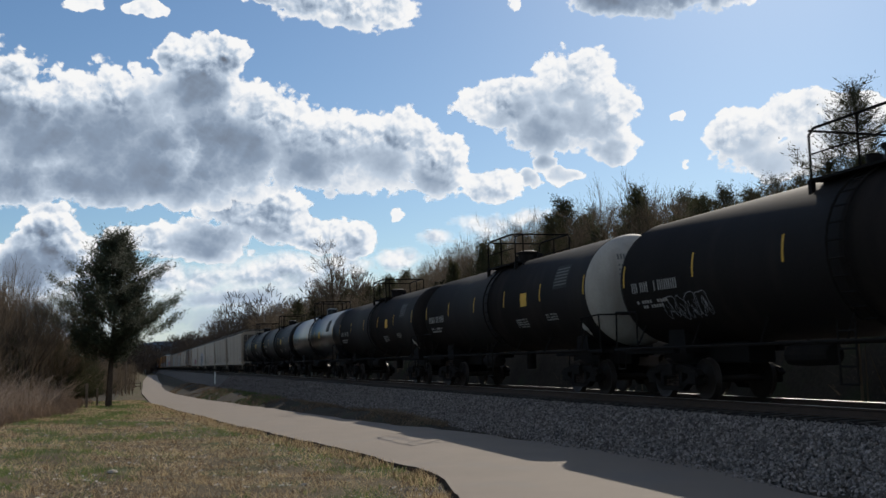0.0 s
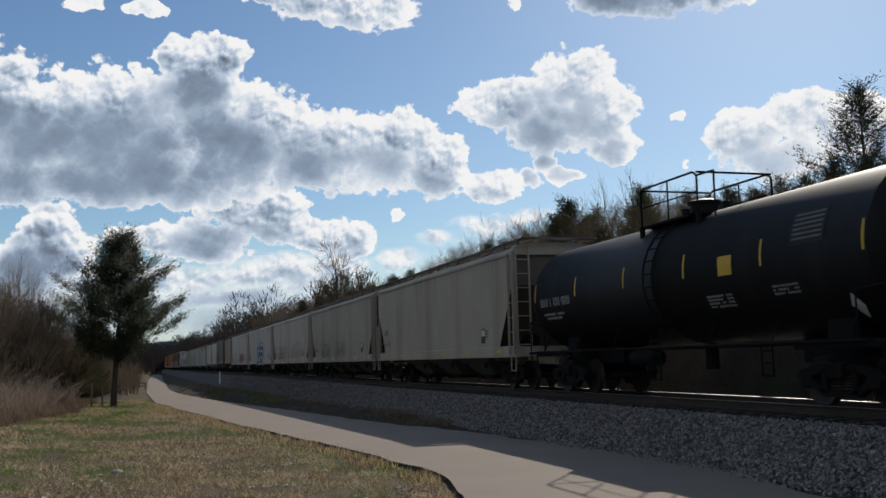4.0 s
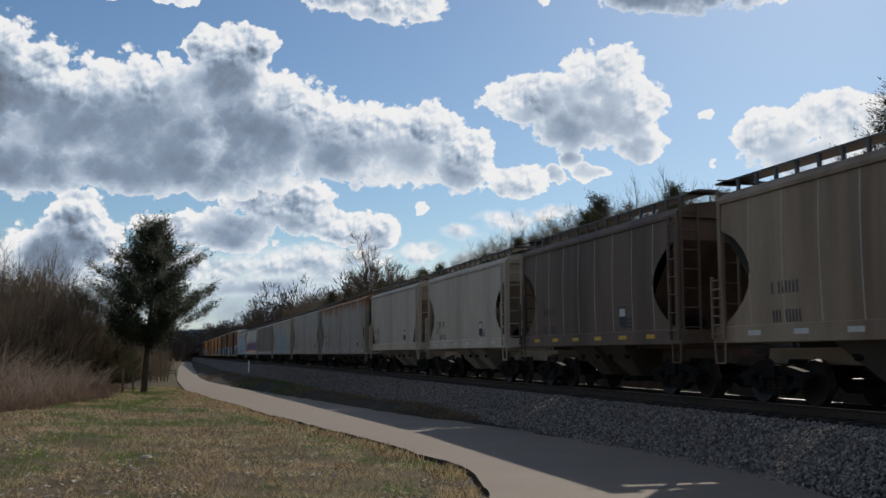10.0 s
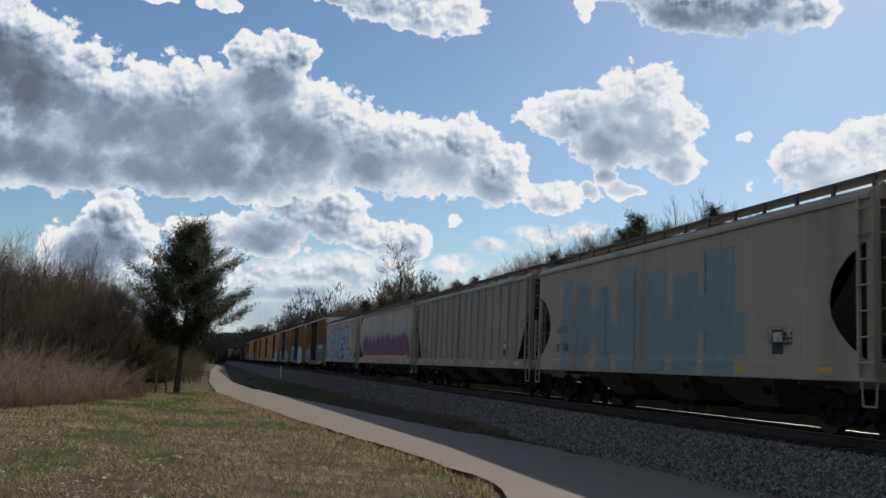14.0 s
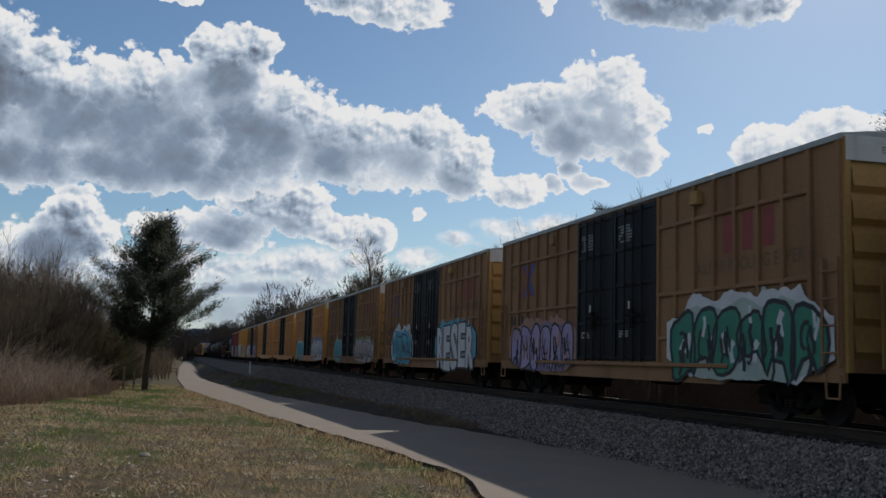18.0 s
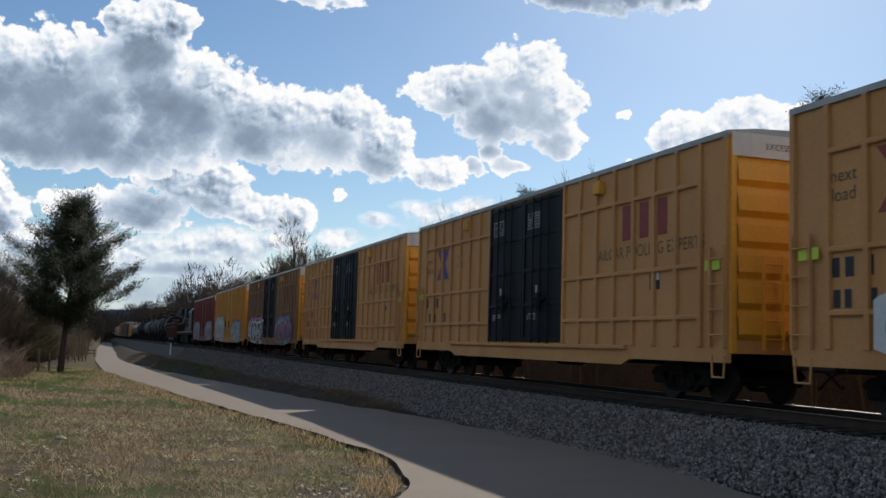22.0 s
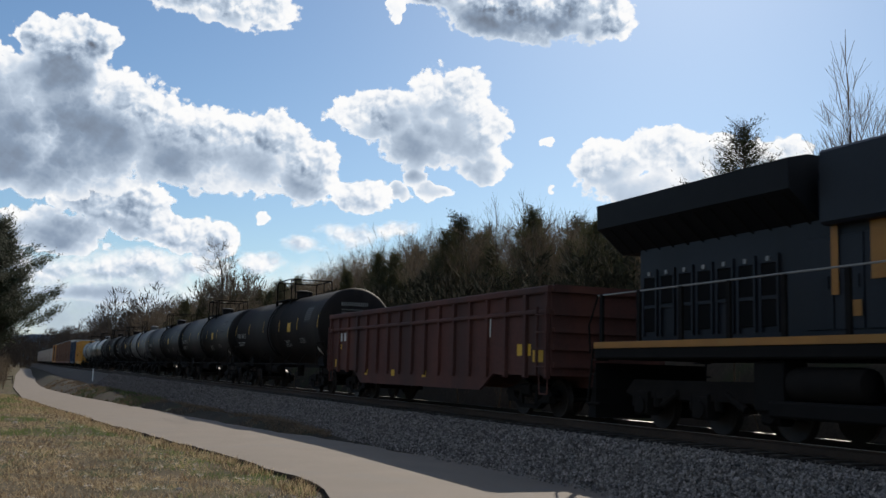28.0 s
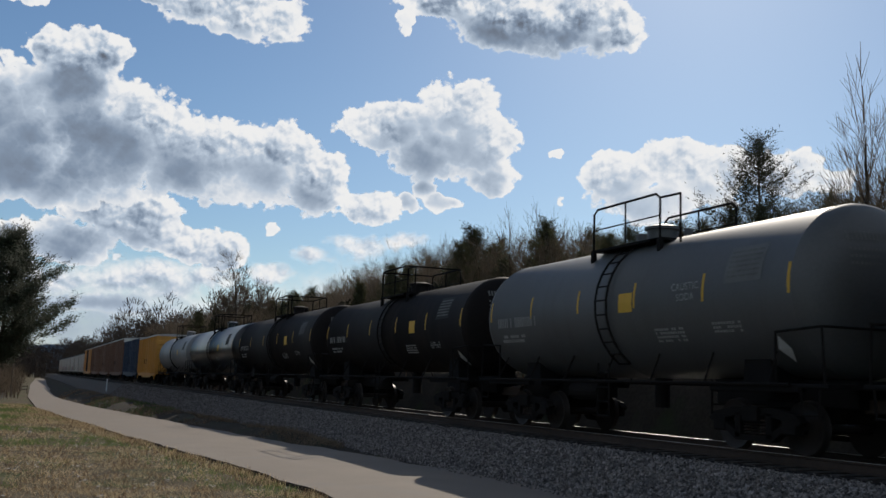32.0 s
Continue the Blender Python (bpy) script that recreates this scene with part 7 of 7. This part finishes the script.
# green verge between the path and the ballast
gv = Shape()
for i in range(4200):
    y = 56 + 34 * r.random()
    x0 = right_x(y) + 0.1
    x = x0 + (9.6 - x0) * r.random()
    if noise.noise((x * 0.5, y * 0.12, 6)) < -0.05:
        continue
    h, z, a = r.uniform(0.06, 0.22), ground_z(x, y), r.uniform(0, 6.3)
    b = Vector((math.cos(a), math.sin(a), 0)) * 0.025
    t = Vector((r.uniform(-1, 1), r.uniform(-1, 1), 0)) * h * 0.6
    o = len(gv.v)
    gv.v.extend(((x - b.x, y - b.y, z), (x + b.x, y + b.y, z), (x + t.x, y + t.y, z + h)))
    gv.f.append((o, o + 1, o + 2))
solid("verge_grass", gv, mat("fresh_grass", (0.075, 0.105, 0.03), 0.9, vary=0.45, scale=0.6), "fresh green grass on the bank beside the ballast", "grass", kind="stuff")

# ---- small things ----


def stone(x, y, size, seed):
    q = random.Random(seed)
    s = Shape()
    prof = [(0.02, -0.3), (0.7, -0.25), (1.0, 0.0), (0.8, 0.3), (0.35, 0.48), (0.02, 0.5)]
    s.revolve(prof, 9, "z")
    s.v = [(a * q.uniform(0.85, 1.15) * size, b * q.uniform(0.8, 1.1) * size, c * q.uniform(0.8, 1.2) * size) for a, b, c in s.v]
    ob = solid("rock", s, mat("pale_rock", (0.27, 0.24, 0.20), 0.9, vary=0.25, scale=8), "pale stone lying in the grass", "rock", "stones in the grass", smooth=True)
    ob.location = (x, y, ground_z(x, y) + size * 0.15)


for i, (px, py, sz) in enumerate(((-0.35, 18.6, 0.10), (-1.5, 26, 0.07), (-3.0, 22, 0.06), (2.6, 16, 0.06), (3.4, 19.5, 0.05), (-0.6, 33, 0.08), (0.4, 36, 0.09), (-1.2, 40, 0.09), (1.5, 24, 0.05), (-2.4, 31, 0.06), (3.0, 14.2, 0.05))):
    stone(px, py, sz, i)


def post(name, label, category, x, y, h, w, m, top=None, z=None):
    t = thing(name, label, category, at=(x, y, ground_z(x, y) if z is None else z))
    part("shaft", Shape().box(-w, w, -w, w, -0.3, h, w * 0.3), m, t)
    if top:
        part("cap", Shape().box(-w * 1.4, w * 1.4, -w * 1.4, w * 1.4, h, h + 0.08, 0.01), top, t)
    return t


post("marker_post", "white marker post at the foot of the ballast", "post", 9.8, 129.6, 1.15, 0.07, mat("post_white", (0.75, 0.75, 0.73), 0.6, vary=0.1), WHITE, -0.05)
WOODEN = mat("weathered_wood", (0.16, 0.12, 0.085), 0.9, vary=0.35, scale=4, fine=30, bump=0.4)
post("fence_post", "weathered wooden fence post by the weeds", "post", -2.75, 65.0, 1.5, 0.07, WOODEN)
post("fence_post", "short wooden fence post by the weeds", "post", -2.3, 70.0, 1.2, 0.06, WOODEN)


def rail_fence(x0, y0, n, step):
    t = thing("rail_fence", "low dark timber rail fence beside the far path", "fence", at=(x0, y0, ground_z(x0, y0)))
    for i in range(n):
        part("post", Shape().box(-0.07 + i * step, 0.07 + i * step, -0.07, 0.07, -0.3, 1.05), WOODEN, t)
    for z in (0.5, 0.9):
        part("rail", Shape().box(-0.1, (n - 1) * step + 0.1, -0.03, 0.03, z - 0.06, z + 0.06), WOODEN, t)


rail_fence(-3.6, 150, 4, 1.5)


def utility_pole(x, y, h):
    t = thing("utility_pole", "slim grey utility pole beside the path", "pole", at=(x, y, ground_z(x, y)))
    part("shaft", Shape().tube((0, 0, -0.5), (0, 0, h), 0.11, 10, 0.08), WOODEN, t)


utility_pole(-0.9, 122.0, 5.5)
utility_pole(-2.3, 128.0, 4.0)

# ---- clouds: thin far shells of vapour, their form and light in the material ----


def cloud_material(name, puffs, seed, dark=0.6, wisp=0.5, soft=0.08):
    m = bpy.data.materials.new(name)
    m.use_nodes = True
    nt = m.node_tree
    nt.nodes.clear()
    N = nt.nodes.new

    def link(a, b):
        nt.links.new(a, b)

    def math_node(op, a, b=None, c=None, clamp=False):
        n = N("ShaderNodeMath")
        n.operation, n.use_clamp = op, clamp
        for i, v in enumerate((a, b, c)):
            if v is None:
                continue
            if isinstance(v, (int, float)):
                n.inputs[i].default_value = v
            else:
                link(v, n.inputs[i])
        return n.outputs[0]

    def vec(op, a, b):
        n = N("ShaderNodeVectorMath")
        n.operation = op
        for i, v in enumerate((a, b)):
            if isinstance(v, tuple):
                n.inputs[i].default_value = v
            else:
                link(v, n.inputs[i])
        return n.outputs["Value" if op in ("LENGTH", "DOT_PRODUCT") else 0]

    def noise_node(p, scale, detail, rough, colour=False):
        n = N("ShaderNodeTexNoise")
        n.inputs["Scale"].default_value, n.inputs["Detail"].default_value, n.inputs["Roughness"].default_value = scale, detail, rough
        link(p, n.inputs["Vector"])
        return n.outputs["Color" if colour else "Fac"]

    uv = N("ShaderNodeUVMap").outputs[0]  # degrees along and above the horizon
    p0 = vec("ADD", uv, (seed * 3.7, seed * 1.9, seed * 0.7))

    def ramped(v, lo, hi):
        n = N("ShaderNodeMapRange")
        n.interpolation_type = "SMOOTHSTEP"
        n.inputs[1].default_value, n.inputs[2].default_value = lo, hi
        link(v, n.inputs[0])
        return n.outputs[0]

    def heads(p, scale, detail):
        """Rounded heads with creases between them."""
        n = N("ShaderNodeTexVoronoi")
        n.feature, n.voronoi_dimensions = "F1", "2D"
        n.inputs["Scale"].default_value, n.inputs["Detail"].default_value = scale, detail
        n.inputs["Roughness"].default_value, n.inputs["Lacunarity"].default_value = 0.55, 2.3
        link(p, n.inputs["Vector"])
        return math_node("SUBTRACT", 0.62, n.outputs["Distance"])

    def body(shift):
        """Warped union of puffs."""
        p = vec("ADD", p0, shift)
        u = vec("ADD", uv, shift)
        w1 = noise_node(p, 0.40, 3, 0.55, True)
        q = vec("ADD", u, vec("MULTIPLY", vec("SUBTRACT", w1, (0.5, 0.5, 0.5)), (2.6, 1.8, 0)))
        best = None
        for cx, cy, rx, ry in puffs:
            e = vec("MULTIPLY", vec("SUBTRACT", q, (cx, cy, 0)), (1 / rx, 1 / ry, 0))
            v = math_node("SUBTRACT", 1.0, vec("DOT_PRODUCT", e, e))
            best = v if best is None else math_node("SMOOTH_MAX", best, v, 0.35)
        return math_node("MAXIMUM", best, -1.5)

    def billows(shift, detail):
        p = vec("ADD", p0, shift)
        w2 = noise_node(p, 1.3, 4, 0.6, True)
        pw = vec("ADD", p, vec("MULTIPLY", vec("SUBTRACT", w2, (0.5, 0.5, 0.5)), (0.8, 0.8, 0)))
        return heads(vec("MULTIPLY", pw, (1, 1.12, 0)), 0.62, detail)

    base = body((0, 0, 0))
    bil = billows((0, 0, 0), 2.0)
    bil2 = billows((0.16, 0.24, 0), 2.0)
    bil3 = billows((0.5, 0.75, 0), 1.0)
    fray = math_node("SUBTRACT", noise_node(p0, 1.9, 6, 0.5), 0.5)
    d = math_node("ADD", base, math_node("ADD", math_node("MULTIPLY", bil, wisp * 1.25), math_node("MULTIPLY", fray, wisp * 1.0)))
    cover = ramped(d, -0.08, soft + 0.06)
    # vapour that the light has crossed on its way from the upper right
    deep = ramped(math_node("ADD", base, math_node("MULTIPLY", bil, 0.4)), 0.1, 1.1)
    mid_way = ramped(math_node("ADD", body((0.5, 1.0, 0)), math_node("MULTIPLY", bil, 0.35)), -0.2, 0.9)
    far_way = ramped(math_node("ADD", body((1.2, 2.3, 0)), math_node("MULTIPLY", bil, 0.12)), -0.6, 0.75)
    tau = math_node("ADD", math_node("MULTIPLY", deep, 0.30), math_node("ADD", math_node("MULTIPLY", mid_way, 0.34), math_node("MULTIPLY", math_node("MULTIPLY", far_way, 0.36), math_node("ADD", math_node("MULTIPLY", deep, 0.75), 0.25))))
    # heads that face the light are bright; the thick base stays smooth
    slope = math_node("ADD", math_node("MULTIPLY", math_node("SUBTRACT", bil2, bil), 0.5), math_node("MULTIPLY", math_node("SUBTRACT", bil3, bil), 0.3))
    crisp = math_node("SUBTRACT", 1.0, math_node("MULTIPLY", far_way, 0.85))
    wide = math_node("MULTIPLY", math_node("SUBTRACT", noise_node(p0, 0.16, 2, 0.4), 0.5), 0.9)
    form = math_node("ADD", math_node("MULTIPLY", slope, crisp), math_node("MULTIPLY", wide, mid_way))
    thin = math_node("MULTIPLY", math_node("SUBTRACT", 1.0, ramped(d, -0.06, 0.45)), math_node("SUBTRACT", 1.0, math_node("MULTIPLY", far_way, 0.5)))
    rim = math_node("SUBTRACT", 1.0, math_node("MULTIPLY", thin, 0.8))
    shade = math_node("MULTIPLY", math_node("ADD", math_node("MULTIPLY", tau, 0.80), form), rim, None, True)
    side = N("ShaderNodeSeparateXYZ")
    link(uv, side.inputs[0])
    glow = N("ShaderNodeMapRange")
    glow.inputs[1].default_value, glow.inputs[2].default_value = -10.0, 42.0
    glow.inputs[3].default_value, glow.inputs[4].default_value = 1.2, 0.62
    link(side.outputs[0], glow.inputs[0])
    shade = math_node("MULTIPLY", math_node("MULTIPLY", shade, glow.outputs[0]), dark, None, True)
    ramp = N("ShaderNodeValToRGB")
    ramp.color_ramp.elements[0].color = (1.0, 1.0, 1.0, 1)
    ramp.color_ramp.elements[1].color = (0.15, 0.175, 0.225, 1)
    for at, c in ((0.12, (0.93, 0.95, 0.98, 1)), (0.38, (0.55, 0.645, 0.77, 1)), (0.7, (0.265, 0.34, 0.455, 1))):
        ramp.color_ramp.elements.new(at).color = c
    link(shade, ramp.inputs[0])
    em = N("ShaderNodeEmission")
    em.inputs["Strength"].default_value = CLOUD_LIGHT
    link(ramp.outputs[0], em.inputs["Color"])
    tr = N("ShaderNodeBsdfTransparent")
    mix = N("ShaderNodeMixShader")
    link(cover, mix.inputs[0])
    link(tr.outputs[0], mix.inputs[1])
    link(em.outputs[0], mix.inputs[2])
    out = N("ShaderNodeOutputMaterial")
    link(mix.outputs[0], out.inputs[0])
    m.cycles.emission_sampling = "NONE"
    return m


CLOUD_LIGHT = 0.80
clouds = []


def cloud(label, puffs, seed, dist, **look_args):
    pad = 2.2
    a0, a1 = min(p[0] - p[2] for p in puffs) - pad, max(p[0] + p[2] for p in puffs) + pad
    e0, e1 = max(min(p[1] - p[3] for p in puffs) - pad, 0.3), max(p[1] + p[3] for p in puffs) + pad
    na, ne = int((a1 - a0) / 1.5) + 2, int((e1 - e0) / 1.5) + 2
    s = Shape()
    uvs = []
    for j in range(ne + 1):
        for i in range(na + 1):
            a, e = a0 + (a1 - a0) * i / na, e0 + (e1 - e0) * j / ne
            s.v.append((math.sin(radians(a)) * math.cos(radians(e)) * dist, math.cos(radians(a)) * math.cos(radians(e)) * dist, math.sin(radians(e)) * dist))
            uvs.append((a, e))
    s.f = [(j * (na + 1) + i, j * (na + 1) + i + 1, (j + 1) * (na + 1) + i + 1, (j + 1) * (na + 1) + i) for j in range(ne) for i in range(na)]
    ob = solid("cloud", s, cloud_material("cloud_vapour", puffs, seed, **look_args), label, "cloud", "clouds in the sky", "structure")
    lay = ob.data.uv_layers.new(name="sky_degrees")
    for lp in ob.data.loops:
        lay.data[lp.index].uv = uvs[lp.vertex_index]
    clouds.append(ob)
    return ob


cloud("large grey cumulus with bright sunlit rims", [(-5.3, 12.8, 4.2, 3.6), (-6.4, 15.1, 2.0, 1.8), (-0.6, 12.7, 5.5, 3.9), (3.4, 16.0, 2.9, 2.4), (5.1, 17.4, 1.6, 1.2), (1.6, 17.1, 1.4, 1.2), (5.9, 12.9, 4.9, 3.1), (10.1, 12.2, 4.2, 2.8), (14.0, 12.2, 3.6, 2.4), (17.0, 11.3, 2.4, 2.0), (19.9, 10.0, 2.1, 1.1), (0.3, 10.4, 9.1, 1.7), (-9.0, 14.2, 3.6, 3.9), (-10.4, 16.4, 2.6, 2.3), (-8.6, 10.2, 5.9, 1.8)], 1, 4000, dark=0.98)
cloud("towering cumulus with white edges", [(25.3, 15.8, 2.5, 2.0), (21.1, 14.7, 3.3, 1.5), (26.6, 13.8, 2.6, 2.4), (23.7, 13.1, 2.6, 1.8), (27.7, 11.7, 1.6, 1.0), (23.6, 11.0, 0.9, 0.7), (24.5, 10.2, 1.0, 0.55), (22.4, 10.3, 0.8, 0.5)], 2, 4040, dark=0.98)
cloud("bright cumulus low over the wood", [(34.7, 11.9, 2.4, 1.6), (37.9, 12.7, 2.8, 1.6), (40.1, 11.8, 2.3, 1.8), (36.3, 10.5, 2.9, 1.3), (43.7, 12.1, 2.3, 1.3), (46.1, 11.6, 1.8, 0.8)], 3, 4080, dark=0.9)
cloud("grey-bellied cloud high overhead", [(12.9, 20.1, 3.6, 1.6), (10.3, 20.7, 3.9, 1.3), (7.4, 21.0, 3.6, 1.0)], 4, 4120, dark=0.95)
cloud("dark-bellied cloud with a blazing rim", [(30.3, 20.8, 5.2, 2.0), (34.3, 20.1, 2.4, 1.5), (27.3, 20.5, 2.9, 1.6), (25.2, 22.0, 3.9, 1.3)], 5, 4160, dark=1.55)
cloud("small white clouds high up", [(-2.8, 19.6, 1.2, 0.45), (0.7, 19.6, 1.5, 0.5), (-5.5, 20.2, 1.6, 0.4)], 6, 4200, dark=0.5, wisp=0.75)
cloud("white cumulus bank below the large cloud", [(5.2, 9.3, 2.2, 1.6), (7.4, 8.5, 2.9, 1.6), (10.0, 7.5, 2.6, 1.2), (12.1, 7.0, 1.5, 1.1), (3.4, 7.0, 3.6, 1.3), (0.3, 7.3, 2.3, 1.0), (-4.4, 7.7, 1.5, 1.6), (-3.8, 6.2, 2.3, 1.6), (-6.0, 5.5, 2.6, 2.0)], 7, 4240, dark=0.95)
cloud("hazy layered clouds near the horizon", [(1.8, 5.0, 5.5, 1.0), (7.5, 5.3, 4.6, 1.2), (5.6, 3.7, 4.9, 0.8), (-2.3, 4.7, 3.9, 1.3), (11.3, 5.5, 2.3, 0.8), (14.6, 6.0, 2.0, 0.7), (16.9, 7.1, 1.4, 0.6), (19.9, 7.8, 2.0, 0.8), (22.5, 8.2, 1.6, 0.6)], 8, 4280, dark=0.8, wisp=0.4, soft=0.9)
cloud("pale haze along the horizon", [(-7.0, 2.2, 11.0, 4.2), (8.0, 2.4, 11.0, 4.0), (22.0, 3.4, 10.0, 3.6)], 11, 4400, dark=0.55, wisp=0.22, soft=1.2)
# three clouds out of view, added to take the blue from the fill light
cloud("unseen grey-bellied cumulus behind the camera, added for neutral fill light", [(150, 28, 26, 12), (185, 34, 24, 15), (215, 26, 24, 11), (165, 48, 22, 10)], 12, 4440, dark=1.5)
cloud("unseen heavy grey cumulus to the left, added for neutral fill light", [(262, 30, 20, 12), (285, 40, 18, 12), (300, 24, 14, 9), (250, 50, 20, 10)], 13, 4480, dark=1.5)
cloud("unseen broken grey cumulus overhead, added for neutral fill light", [(100, 40, 16, 10), (85, 30, 12, 8), (110, 56, 22, 9), (330, 44, 18, 10)], 14, 4520, dark=1.5)
cloud("tiny wisps of cloud", [(14.8, 8.5, 0.5, 0.5), (31.0, 13.2, 0.5, 0.3), (31.2, 10.8, 0.3, 0.3)], 9, 4320, dark=0.2, wisp=0.9)
cloud("small round cloud", [(21.9, 20.6, 0.7, 0.8)], 10, 4360, dark=0.3, wisp=0.8)

# ---- movement ----


def motions():
    # the train runs towards the camera's side at a steady pace
    for c, u in train:
        walk(c, [(t, pose(TRACK_X, u - SPEED * t, RAIL_Z)) for t in (0.0, 8.0, 16.0, 24.0, 32.0)])
    # wheels roll on the rail; alike wheelsets share one action
    turn = math.degrees(SPEED / WHEEL_R)
    lead = {}
    for ob in list(bpy.data.objects):
        if not ob.name.startswith("wheelset"):
            continue
        key = round(ob.location.y, 2)
        if key not in lead:
            lead[key] = ob
            x, y, z = ob.location
            walk(ob, [(i / FPS, pose(x, y, z, (i * turn / FPS) % 360)) for i in range(0, 32 * FPS + 1)])
        else:
            ob.rotation_mode = "QUATERNION"
            src = lead[key].animation_data
            ob.animation_data_create()
            ob.animation_data.action = src.action
            ob.animation_data.action_slot = src.action_slot
    # the clouds drift slowly to the left
    for c in clouds:
        walk(c, [(t, pose(0, 0, 0, 0, 0, 2.0 * t / 32.0)) for t in (0.0, 16.0, 32.0)])


motions()
